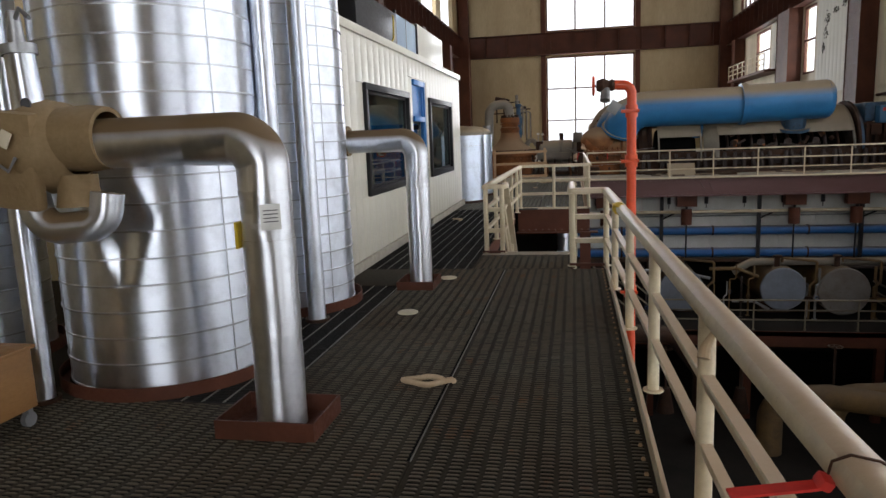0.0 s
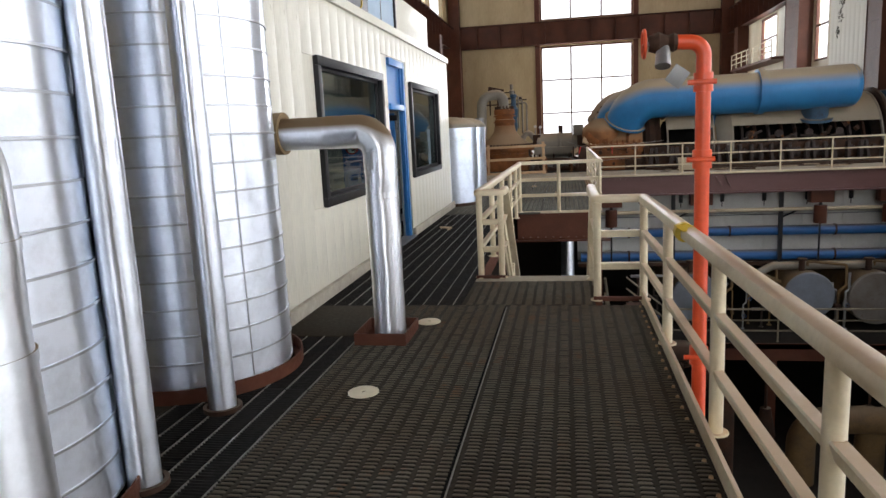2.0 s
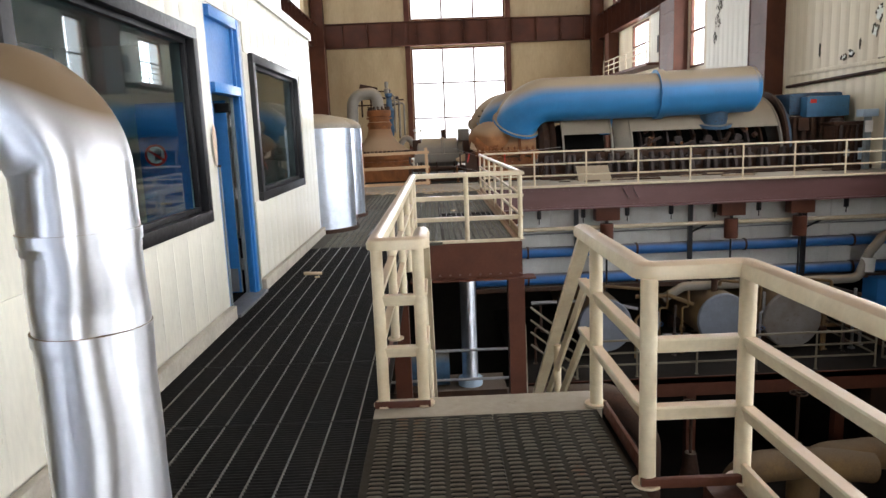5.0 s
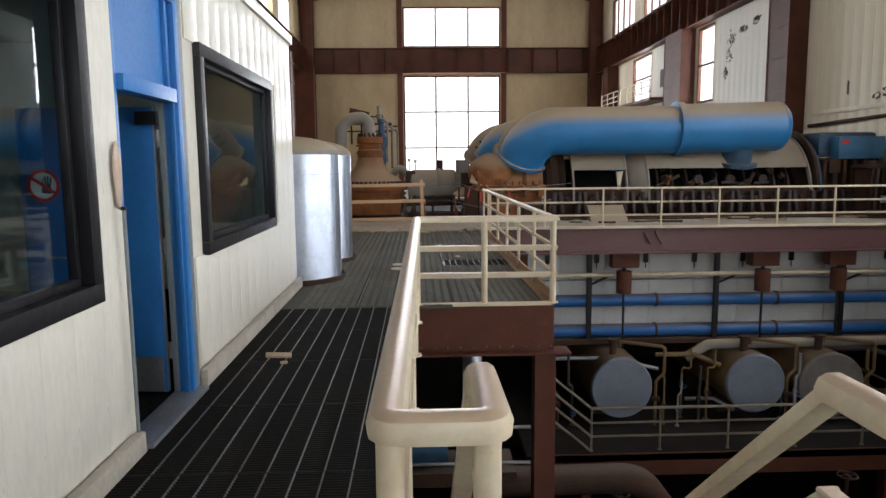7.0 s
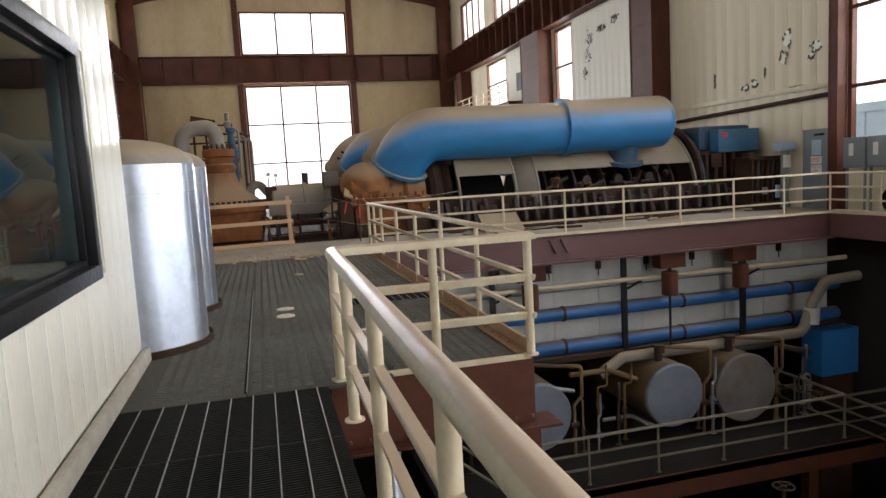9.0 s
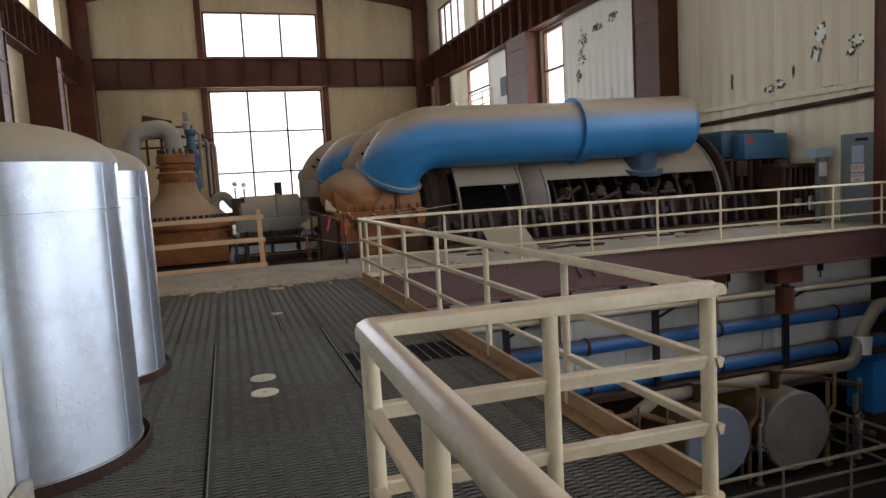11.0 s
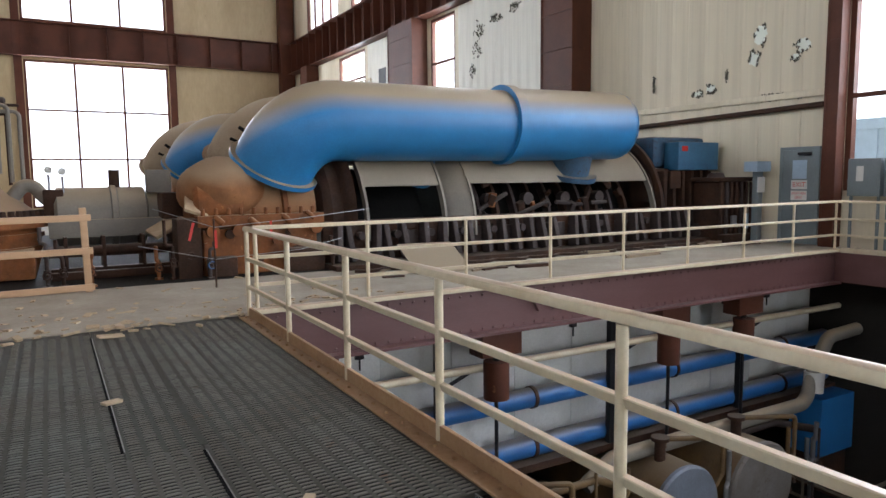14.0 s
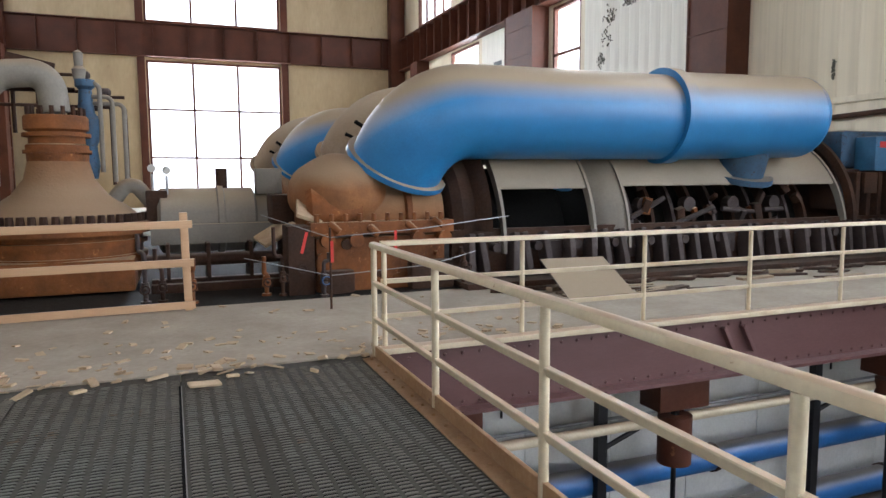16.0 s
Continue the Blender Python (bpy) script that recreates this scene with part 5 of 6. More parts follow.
for x, z in ((-1.05, 1.75), (-0.85, 1.72)):
    part("gauge", revolve([(0, 0), (0.06, 0), (0.06, 0.05), (0, 0.05)], (x, YC - 0.3, z), 20, "y"), PAPER, vc, "white faced gauge")
    part("gauge_stem", cyl((x, YC - 0.27, 1.2), (x, YC - 0.27, z - 0.08), 0.02, seg=8), STEEL, vc)

bp = thing("bearing_pedestal", (-0.2, YC, 0), "dusty grey bearing pedestal with a shaft cover", "machine")
part("cover", revolve([(0, -0.85), (0.42, -0.85), (0.5, -0.8), (0.5, 0.0), (0.54, 0.02), (0.54, 0.1), (0.5, 0.12), (0.5, 0.55), (0.4, 0.6), (0.4, 0.9)], (-0.15, YC, 0.95), 40, "x"), GREY, bp)
part("base", box(-1.1, 0.9, YC - 0.6, YC + 0.6, 0.62, 0.92, 0.02), GREY, bp)
part("skid_rail", box(-1.1, 1.0, YC - 0.95, YC - 0.8, 0.02, 0.16, 0.01), RUST_DARK, bp)
part("skid_rail", box(-1.1, 1.0, YC - 1.35, YC - 1.2, 0.02, 0.14, 0.01), RUST_DARK, bp)
part("drain_pipe", tube([(-1.2, YC - 0.85, 0.42), (1.0, YC - 0.85, 0.42)], 0.09, 16), RUST_DARK, bp)
for x in (-0.9, -0.35, 0.25, 0.75):
    part("web_plate", box(x, x + 0.05, YC - 0.95, YC - 0.3, 0.1, 0.66, 0.005), RUST_DARK, bp)
part("vent", cyl((-0.05, YC, 1.4), (-0.05, YC, 1.75), 0.09, seg=14), RUST_DARK, bp)
part("terminal_box", box(0.45, 0.85, YC - 0.3, YC, 1.35, 1.75, 0.02), GREY, bp)
part("torn_lagging", box(0.35, 0.95, YC - 1.1, YC - 0.7, 0.75, 0.82, 0.03, Euler((0.3, -0.5, 0.2))), CARD, bp, "torn lagging flap")
part("valve_block", box(0.6, 0.95, YC - 0.9, YC - 0.3, 0.9, 1.35, 0.04), RUST_DARK, bp)
part("small_block", box(-1.15, -0.85, YC - 0.35, YC + 0.2, 0.95, 1.42, 0.02), RUST_DARK, bp)

lp = thing("turbine_casing", (1.95, 29.4, 0), "rust-orange turbine casing with a dusty rounded top", "turbine")
dome = [(0.0, -1.02), (0.5, -1.02), (0.80, -0.95), (0.90, -0.75), (0.93, -0.4), (0.97, 0.0), (0.99, 0.6), (1.0, 1.0), (0, 1.02)]
part("upper_casing", revolve(dome, (1.95, 29.5, 0.88), 40, "x", 0.0, math.pi), RUST_DUSTY, lp)
hump = bmesh.new()
bmesh.ops.create_uvsphere(hump, u_segments=32, v_segments=18, radius=1.0)
for v in hump.verts:
    wob = 1 + 0.05 * noise.noise(v.co * 2.3)
    v.co = Vector((v.co.x * 0.74 * wob, v.co.y * 0.70 * wob, v.co.z * 0.58 * wob))
bmesh.ops.translate(hump, verts=hump.verts, vec=(1.50, 29.05, 1.36))
part("shoulder", hump, RUST_DUSTY, lp, "bulging dusty shoulder")
part("drum_side", revolve([(0, 0.0), (0.46, 0.0), (0.55, 0.06), (0.58, 0.2), (0.58, 0.75)], (0.93, 28.98, 1.1), 36, "x"), RUST, lp)
for x, z, r in ((1.2, 1.16, 0.05), (1.75, 1.10, 0.06), (2.3, 1.14, 0.05), (2.7, 1.2, 0.04)):
    part("drain_stub", tube([(x, 28.45, z - 0.22), (x, 28.24, z - 0.2), (x + 0.1, 28.2, z - 0.3)], r, 12), RUST, lp)
part("foot_block", box(2.3, 2.95, 28.12, 28.36, 0.014, 0.42, 0.05), RUST_DARK, lp)
part("foot_block", box(1.05, 1.5, 28.16, 28.36, 0.014, 0.34, 0.05), RUST_DARK, lp)
part("lower_casing", box(1.0, 2.9, 28.35, 30.6, 0.012, 0.78, 0.06), RUST, lp)
split_flange(lp, 0.92, 3.0, 28.32, 0.9, 0.2, RUST)
for x in (1.15, 1.55, 2.45, 2.85):
    part("lug", cyl((x, 28.22, 0.74), (x, 28.36, 0.74), 0.1, seg=16), RUST, lp)
part("rib", revolve([(0.95, 0), (1.06, 0.02), (1.06, 0.1), (0.95, 0.12)], (2.35, 29.5, 0.88), 40, "x", 0.0, math.pi), RUST, lp)
rnd_casing = random.Random(5)
for k in range(14):
    x, z = rnd_casing.uniform(1.05, 2.85), rnd_casing.uniform(0.1, 0.72)
    part("pipe_boss", cyl((x, 28.36, z), (x, 28.36 - rnd_casing.uniform(0.03, 0.12), z), rnd_casing.uniform(0.03, 0.075), seg=12), (RUST, RUST_DARK)[k % 2], lp)
part("cover_flap", box(0.78, 1.15, 28.35, 28.8, 1.1, 1.16, 0.02, Euler((0.5, 0.35, 0))), CARD, lp, "bent loose cover")
part("dark_block", box(0.62, 0.98, 28.3, 28.8, 0.012, 0.95, 0.02), RUST_DARK, lp)
part("hub_cover", revolve([(0.0, 0.0), (0.5, 0.0), (1.15, 0.12), (1.25, 0.25), (1.25, 0.45), (1.4, 0.5), (1.5, 0.6)], (2.95, 29.6, 0.8), 40, "x", 0.0, math.pi), RUST_DARK, lp)


def duct(name, y, z, x0, x1, label, mat, r=0.7, slots=()):
    """A large crossover duct: a level run, a band at mid length and an elbow that turns down into the casing."""
    d = thing(name, (x0, y, z), label, "duct", "crossover ducts")
    arc = [radians(76) * k / 14 for k in range(15)]
    centre = [(x1, y, z)] + [(x0 + 0.5 - 1.0 * math.sin(a), y + 0.38 * (a / arc[-1]) ** 2, z - 0.02 - 1.0 * (1 - math.cos(a))) for a in arc]
    body = tube(centre, r, 48)
    part("run", body, mat, d)
    a, b = Vector(centre[-2]), Vector(centre[-1])
    w = (b - a).normalized()
    part("outlet_flange", cyl(b - w * 0.03, b + w * 0.05, r + 0.09, seg=48), mat, d)
    hub = Vector((x0 + 0.5, y, z - 1.02))
    for k in slots:
        c = Vector(centre[k])
        out = Vector((c.x - hub.x, 0, c.z - hub.z)).normalized()
        line = [c + (Vector((0, -1, 0)) * math.cos(q) + out * math.sin(q)) * (r - 0.01) for q in [radians(-55 + 10 * i) for i in range(11)]]
        # a black tube on the duct's skin paints the slot's shade
        part("vent_slot", tube(line, 0.05, 8), SHADE_BLACK, d, "black tube in place of an open slot's shade")
    return d


d1 = duct("crossover_duct", 28.6, 2.58, 2.85, 7.0, "large blue duct with tan dust on its top", DUCT)
part("end_run", cyl((6.95, 28.6, 2.6), (9.95, 28.6, 2.66), 0.73, seg=48), DUCT, d1)
part("end_cap", revolve([(0.73, 0), (0.70, 0.1), (0.6, 0.2), (0.4, 0.27), (0.0, 0.3)], (9.95, 28.6, 2.66), 48, "x"), DUCT, d1)
part("band", cyl((6.86, 28.6, 2.6), (7.08, 28.6, 2.6), 0.79, seg=48), DUCT, d1)
part("branch", cyl((8.9, 28.7, 2.2), (8.9, 28.9, 1.55), 0.45, seg=32), BLUE_DARK, d1)
part("branch_flange", cyl((8.9, 28.86, 1.66), (8.9, 28.89, 1.56), 0.62, seg=32), BLUE_DARK, d1)
part("branch", cyl((5.38, 29.0, 2.1), (5.38, 29.3, 1.45), 0.24, seg=28), DUCT, d1)
duct("crossover_duct", 32.6, 2.68, 3.25, 6.0, "dust-covered tan duct elbow with slots", TAN_DUST, 0.78, (10, 12))
duct("crossover_duct", 36.2, 2.62, 2.85, 5.5, "blue duct elbow with flaking dark stains", DUCT, 0.75)
duct("crossover_duct", 38.6, 2.58, 2.60, 5.0, "dust-covered tan duct elbow far behind", TAN_DUST, 0.78, (10, 12))

for y in (32.6, 36.2, 38.6):
    rc = thing("rear_casing", (2.6, y, 0), "rusty turbine casing behind the front machine", "turbine", "rear casings")
    part("casing", revolve([(0.0, -1.0), (0.9, -0.95), (1.1, -0.6), (1.15, 0.0), (1.15, 0.8), (0.0, 0.85)], (2.7, y + 0.5, 0.75), 32, "x", 0.0, math.pi), RUST, rc)
    part("base", box(1.7, 3.5, y - 0.6, y + 1.6, 0.016, 0.75, 0.03), RUST_DARK, rc)


def hood(x0, x1, lip, label):
    """A half-round casing hood: a top sheet, two rims and dark inner works, the drum coloured black for shade."""
    h = thing("casing_hood", ((x0 + x1) / 2, YC, 0), label, "turbine hood", "turbine hoods")
    c = (0.0, 30.25, 0.45)
    top = revolve([(2.0, x0), (2.0, x1), (1.97, x1), (1.97, x0), (2.0, x0)], c, 30, "x", math.pi * 0.25, math.pi * (1 - lip / 180.0) - math.pi * 0.25)
    part("top_sheet", top, GREY, h)
    for x in (x0, x1 - 0.05):
        part("rim", revolve([(1.90, x), (2.03, x), (2.03, x + 0.05), (1.90, x + 0.05), (1.90, x)], c, 40, "x", 0.0, math.pi), GREY, h)
    part("inner_drum", revolve([(0, x0 + 0.1), (1.25, x0 + 0.1), (1.3, x0 + 0.2), (1.3, x1 - 0.2), (1.25, x1 - 0.1), (0, x1 - 0.1)], c, 32, "x", 0.0, math.pi), SHADE_BLACK, h)
    n = int((x1 - x0) / 0.45)
    rnd = random.Random(n)
    for k in range(1, n) if n > 5 else ():
        x = x0 + (x1 - x0) * k / n
        part("rib", revolve([(1.3, x), (1.5, x), (1.5, x + 0.07), (1.3, x + 0.07), (1.3, x)], c, 20, "x", math.pi * 0.72, math.pi * 0.28), IRON if k % 2 else RUST_DARK, h)
    if n > 5:
        part("end_skirt", revolve([(2.0, x0), (1.92, x0 - 0.22), (1.72, x0 - 0.48), (1.70, x0 - 0.46), (1.90, x0 - 0.2), (1.97, x0)], c, 30, "x", math.pi * 0.3, math.pi * 0.68), GREY, h, "curved grey end skirt")
    for k in range(int((x1 - x0) / 1.0)) if n > 5 else ():
        x = x0 + 0.4 + k * 1.0
        part("inner_pipe", tube([(x, 28.75, 0.75 + rnd.uniform(0, 0.3)), (x + rnd.uniform(0.4, 0.9), 28.72, 0.9 + rnd.uniform(0, 0.35))], 0.045, 10), IRON, h)
        part("inner_boss", cyl((x + 0.3, 28.95, 1.1), (x + 0.3, 28.78, 1.1), 0.13, seg=18), IRON, h)
        for j in range(5):
            u, w, q = x + rnd.uniform(-0.2, 0.8), rnd.uniform(0.62, 1.35), rnd.uniform(0.06, 0.16)
            part("blade_ring_piece", box(u, u + q, 28.62 + rnd.uniform(0, 0.15), 28.85, w, w + q * rnd.uniform(1, 2.6), 0.012, Euler((rnd.uniform(-0.5, 0.5), rnd.uniform(-0.6, 0.6), rnd.uniform(-0.5, 0.5)))), (RUST_DARK, IRON, RUST_DARK, RUST)[j % 4], h)
    return h


hood(3.80, 5.45, 29, "grey sheet hood over open turbine works blackened for shade")
hood(6.05, 11.0, 30, "long grey sheet hood over open turbine works blackened for shade")

st = thing("stator_frame", (7.5, 28.1, 0), "dark rusty machine frame with ribbed brackets", "machine")
part("sole_plate", box(3.0, 12.6, 27.75, 28.6, 0.014, 0.10, 0.01), RUST_DARK, st)
part("back_plate", box(3.0, 12.6, 28.35, 28.45, 0.10, 0.82), RUST_DARK, st)
bracket = mesh_of("bracket", box(-0.05, 0.05, -0.26, 0.0, 0.0, 0.66, 0.015, Euler((-0.22, 0, 0))), IRON)
boss = mesh_of("boss", cyl((0, 0, 0), (0, -0.16, 0), 0.07, seg=14), IRON)
pads = mesh_of("pad", box(-0.12, 0.12, -0.03, 0.03, -0.16, 0.16, 0.02), IRON)
for k in range(27):
    x = 3.15 + 0.35 * k
    lean = random.Random(k).uniform(-0.14, 0.14)
    piece("bracket", bracket, st, Matrix.Translation((x + lean * 0.4, 28.35, 0.1)) @ Matrix.Rotation(lean, 4, "Y"))
    if k % 2:
        piece("boss", boss, st, Matrix.Translation((x + 0.17, 28.35, 0.55)))
    elif k % 3:
        piece("pad", pads, st, Matrix.Translation((x + 0.17, 28.32, 0.45)))

gen = thing("generator", (11.6, 29.5, 0), "dirty blue generator with dark ribbed lower frame", "generator")
part("top_cover", box(11.4, 13.2, 28.75, 31.0, 1.75, 2.48, 0.12), BLUE_DARK, gen)
part("front_box", box(11.75, 13.15, 28.30, 28.74, 1.68, 2.34, 0.03), BLUE_GEN, gen, "blue louvred box")
part("red_label", box(11.85, 12.05, 28.29, 28.297, 2.12, 2.24), SIGN_RED, gen, "small red label")
for x, q in ((11.08, 1.88), (11.22, 1.76), (11.40, 1.62)):
    part("end_shield_arc", revolve([(q - 0.16, x), (q, x), (q, x + 0.09), (q - 0.16, x + 0.09), (q - 0.16, x)], (0, 30.05, 0.72), 40, "x", 0.0, math.pi), RUST_DARK if x < 11.2 else BLUE_DARK, gen, "stained ring flange")
part("lower_frame", box(11.3, 13.2, 28.6, 31.2, 0.014, 1.72, 0.06), RUST_DARK, gen)
part("end_ring", revolve([(0.9, 11.06), (1.35, 11.06), (1.5, 11.15), (1.4, 11.4), (0.9, 11.4), (0.9, 11.06)], (0, 30.0, 0.95), 40, "x", 0.0, math.pi), RUST_DARK, gen, "round bearing ring")
for k in range(6):
    part("vertical_rib", box(11.35 + 0.3 * k, 11.46 + 0.3 * k, 28.35, 28.62, 0.5, 1.66, 0.02), RUST_DARK, gen)
part("junction_box", box(11.5, 11.85, 28.3, 28.36, 1.25, 1.65, 0.01), RUST_DARK, gen)
ef = thing("exciter_frame", (12.75, 27.7, 0), "dark rusty exciter frame with upright pipes beside the generator", "machine")
part("body", box(12.25, 13.3, 27.55, 28.28, 0.014, 1.40, 0.05), RUST_DARK, ef)
part("top_plate", box(12.15, 13.33, 27.45, 28.28, 1.402, 1.50, 0.02), RUST_DARK, ef)
for k in range(7):
    x = 12.22 + 0.17 * k
    part("upright_pipe", tube(bend([(x, 27.46, 0.1), (x, 27.44, 1.15), (x + 0.06, 27.5, 1.38)], 0.15), 0.035 + 0.012 * (k % 2), 10), (RUST_DARK, IRON, RUST_DARK)[k % 3], ef)
part("foot_rail", box(12.1, 13.33, 27.25, 27.44, 0.014, 0.20, 0.02), RUST_DARK, ef)
part("pale_block", box(12.5, 12.66, 27.36, 27.42, 0.42, 0.62, 0.01), STEEL, ef, "pale worn bracket")
part("pale_block", box(12.95, 13.08, 27.36, 27.42, 0.30, 0.66, 0.01), PALEBLUE, ef, "pale blue bracket")
part("cap", revolve([(0.0, 1.62), (0.16, 1.60), (0.2, 1.5)], (12.45, 27.8, 0), 20), IRON, ef)
sc = thing("pale_blue_cabinet", (13.0, 27.4, 0), "small pale blue cabinet on a white post", "cabinet")
part("cabinet", box(12.75, 13.25, 26.95, 27.3, 1.62, 1.85, 0.02), PALEBLUE, sc)
part("post", box(12.94, 13.10, 27.04, 27.2, 0.012, 1.62, 0.01), GREYPAINT, sc)
part("panel", box(12.88, 13.12, 27.0, 27.035, 1.15, 1.5, 0.01), PAPER, sc)
ex = thing("exit_door", (RX - 0.05, 26.3, 0), "grey steel door with a glazed pane and safety signs", "door")
part("leaf", box(RX - 0.07, RX - 0.03, 25.93, 26.71, 0.014, 2.08, 0.006), GREYPAINT, ex)
part("frame", box(RX - 0.09, RX - 0.028, 25.86, 25.93, 0.014, 2.15), GREYPAINT, ex)
part("frame", box(RX - 0.09, RX - 0.028, 26.71, 26.78, 0.014, 2.15), GREYPAINT, ex)
part("frame", box(RX - 0.09, RX - 0.028, 25.93, 26.71, 2.08, 2.15), GREYPAINT, ex)
part("pane", box(RX - 0.076, RX - 0.071, 26.15, 26.48, 1.45, 1.86), PALEBLUE, ex, "pale glazed pane")
part("sign", box(RX - 0.078, RX - 0.072, 26.13, 26.50, 1.22, 1.42), PAPER, ex, "white exit sign")
part("sign", box(RX - 0.078, RX - 0.072, 26.13, 26.50, 0.98, 1.19), PAPER, ex, "white sign below the exit sign")
part("door_closer", box(RX - 0.12, RX - 0.071, 26.05, 26.35, 1.97, 2.03, 0.006), BLACK, ex)


def lettering(words, size, m, parent, mat):
    cu = bpy.data.curves.new("lettering", "FONT")
    cu.body, cu.size, cu.align_x, cu.align_y, cu.extrude = words, size, "CENTER", "CENTER", 0.001
    cu.materials.append(mat)
    ob = new("lettering", cu)
    ob.parent = parent
    ob.matrix_parent_inverse = WORLD[parent].inverted()
    ob.matrix_basis = m


face = Matrix(((0, 0, -1, 0), (-1, 0, 0, 0), (0, 1, 0, 0), (0, 0, 0, 1)))
lettering("EXIT", 0.15, Matrix.Translation((RX - 0.08, 26.315, 1.32)) @ face, ex, SIGN_RED)
lettering("NOT AN", 0.085, Matrix.Translation((RX - 0.08, 26.315, 1.13)) @ face, ex, SIGN_RED)
lettering("EXIT", 0.085, Matrix.Translation((RX - 0.08, 26.315, 1.04)) @ face, ex, SIGN_RED)
for y in (24.75, 24.05):
    cb = thing("electric_cabinet", (13.1, y, 0), "grey electric cabinet on thin legs", "cabinet", "electric cabinets")
    part("body", box(12.95, 13.3, y - 0.33, y + 0.3, 1.1, 1.85, 0.01), GREYPAINT, cb)
    part("door", box(12.935, 12.949, y - 0.29, y + 0.26, 1.14, 1.81, 0.004), GREYPAINT, cb)
    part("label_plate", box(12.93, 12.934, y - 0.02, y + 0.12, 1.4, 1.7), PAPER, cb)
    for s in (-0.28, 0.25):
        part("leg", box(13.0, 13.05, y + s - 0.02, y + s + 0.02, 0.0, 1.1), GREYPAINT, cb)

# timber guard rail
tg = thing("timber_barrier", (-1.8, 27.8, 0), "rough pale timber barrier of posts and three boards", "barrier")
part("post", box(-0.71, -0.62, 27.78, 27.87, 0.012, 1.19, 0.004, Euler((0, -0.02, 0))), WOOD, tg)
part("post", box(-2.76, -2.67, 27.78, 27.87, 0.012, 1.14, 0.004), WOOD, tg)
part("post", box(-4.86, -4.77, 27.78, 27.87, 0.012, 1.14, 0.004), WOOD, tg)
for z in (1.03, 0.57, 0.06):
    part("board", box(-4.9, -0.58, 27.745, 27.779, z - 0.045, z + 0.045, 0.004, Euler((0, radians(-0.6), 0))), WOOD, tg)
# taped off corner
ct = thing("caution_line", (1.2, 27.3, 0), "sagging caution line with red ribbons on a thin stake", "tape")
part("stake", cyl((0.95, 27.2, 0.012), (0.95, 27.2, 1.0), 0.014, seg=8), RUST_DARK, ct)
part("line", tube([(0.2, 27.6, 1.15), (0.95, 27.2, 0.88), (2.2, 27.3, 0.95), (3.6, 27.7, 1.05)], 0.006, 6), STEEL, ct)
part("line", tube([(0.0, 27.7, 0.62), (0.95, 27.2, 0.42), (2.2, 27.1, 0.5), (3.0, 27.5, 0.6)], 0.006, 6), STEEL, ct)
for x, z in ((0.62, 0.86), (0.95, 0.74), (1.75, 0.84)):
    part("ribbon", box(x, x + 0.035, 27.18, 27.184, z - 0.16, z + 0.1, 0.0, Euler((0, 0.25 if x < 0.9 else 0.0, 0))), SIGN_RED, ct, "red ribbon")
# loose sheets and boards on the deck
rnd = random.Random(11)
sheet = thing("fallen_sheet", (4.7, 26.6, 0), "pale sheet metal cover leaning on the frame", "sheet")
part("sheet", box(4.0, 5.0, 26.55, 27.6, 0.20, 0.215, 0.0, Euler((0.42, 0, -0.1))), GREY, sheet)
for k in range(26):
    x, y, w, l = rnd.uniform(3.2, 12.0), rnd.uniform(26.3, 27.5), rnd.uniform(0.04, 0.14), rnd.uniform(0.3, 1.1)
    solid("scrap_plank", box(x, x + l, y, y + w, 0.013, 0.013 + rnd.uniform(0.02, 0.06), 0.005, Euler((0, 0, rnd.uniform(-0.4, 0.4)))), RUST_DARK if k % 2 else TAN_DUST,
          "dusty scrap board lying on the deck", "scrap", "deck scrap")
flakes = bmesh.new()
for k in range(190):
    x, y = rnd.uniform(-4, 3.0), 24.9 + abs(rnd.gauss(0, 0.9))
    s = rnd.uniform(0.015, 0.06)
    bx(flakes, x - s, x + s, y - s * 0.6, y + s * 0.6, 0.0135, 0.0135 + rnd.uniform(0.004, 0.02), Euler((rnd.uniform(-0.2, 0.2), rnd.uniform(-0.2, 0.2), rnd.uniform(0, 3))))
for k in range(30):
    x, y, w = rnd.uniform(-3.6, 1.2), 24.93 + rnd.gauss(0, 0.11), rnd.uniform(0.03, 0.085)
    z = 0.0135 if y > 24.96 else 0.0085
    bx(flakes, x - w, x + w, y - w * 0.5, y + w * 0.5, z, z + rnd.uniform(0.01, 0.03), Euler((rnd.uniform(-0.35, 0.35), rnd.uniform(-0.35, 0.35), rnd.uniform(0, 3))), 0.004)
solid("paint_flakes", flakes, CARD, "scattered paint flakes and debris on the concrete", "debris", kind="stuff")

# ---- the lower level ----
lw = thing("wall_lower", (7, 26.0, -3), "grimy white wall below the turbine deck", "wall", kind="structure")
part("core", box(0.5, RX, 26.0, 26.2, -2.92, -0.36), WHITE_WALL, lw)
sheet_me = mesh_of("wall_sheet", box(0, 1.19, -0.02, 0.0, 0.0, 2.3, 0.006), WHITE_WALL)
for k in range(10):
    piece("wall_sheet", sheet_me, lw, Matrix.Translation((0.55 + 1.2 * k, 25.998, -2.9)))
part("shelf", box(0.5, RX, 25.35, 26.0, -3.05, -2.93), RUST_DARK, lw)
solid("wall_under", box(LX, RX, 30.5, 30.7, PIT, -0.36), CONCRETE_DARK, "dark back wall under the turbine deck", "wall", kind="structure")
solid("floor_mezzanine", box(1.6, 12.2, 22.75, 30.5, -5.05, -4.9), CONCRETE_DARK, "dark mezzanine floor under the turbine", "floor", kind="structure")
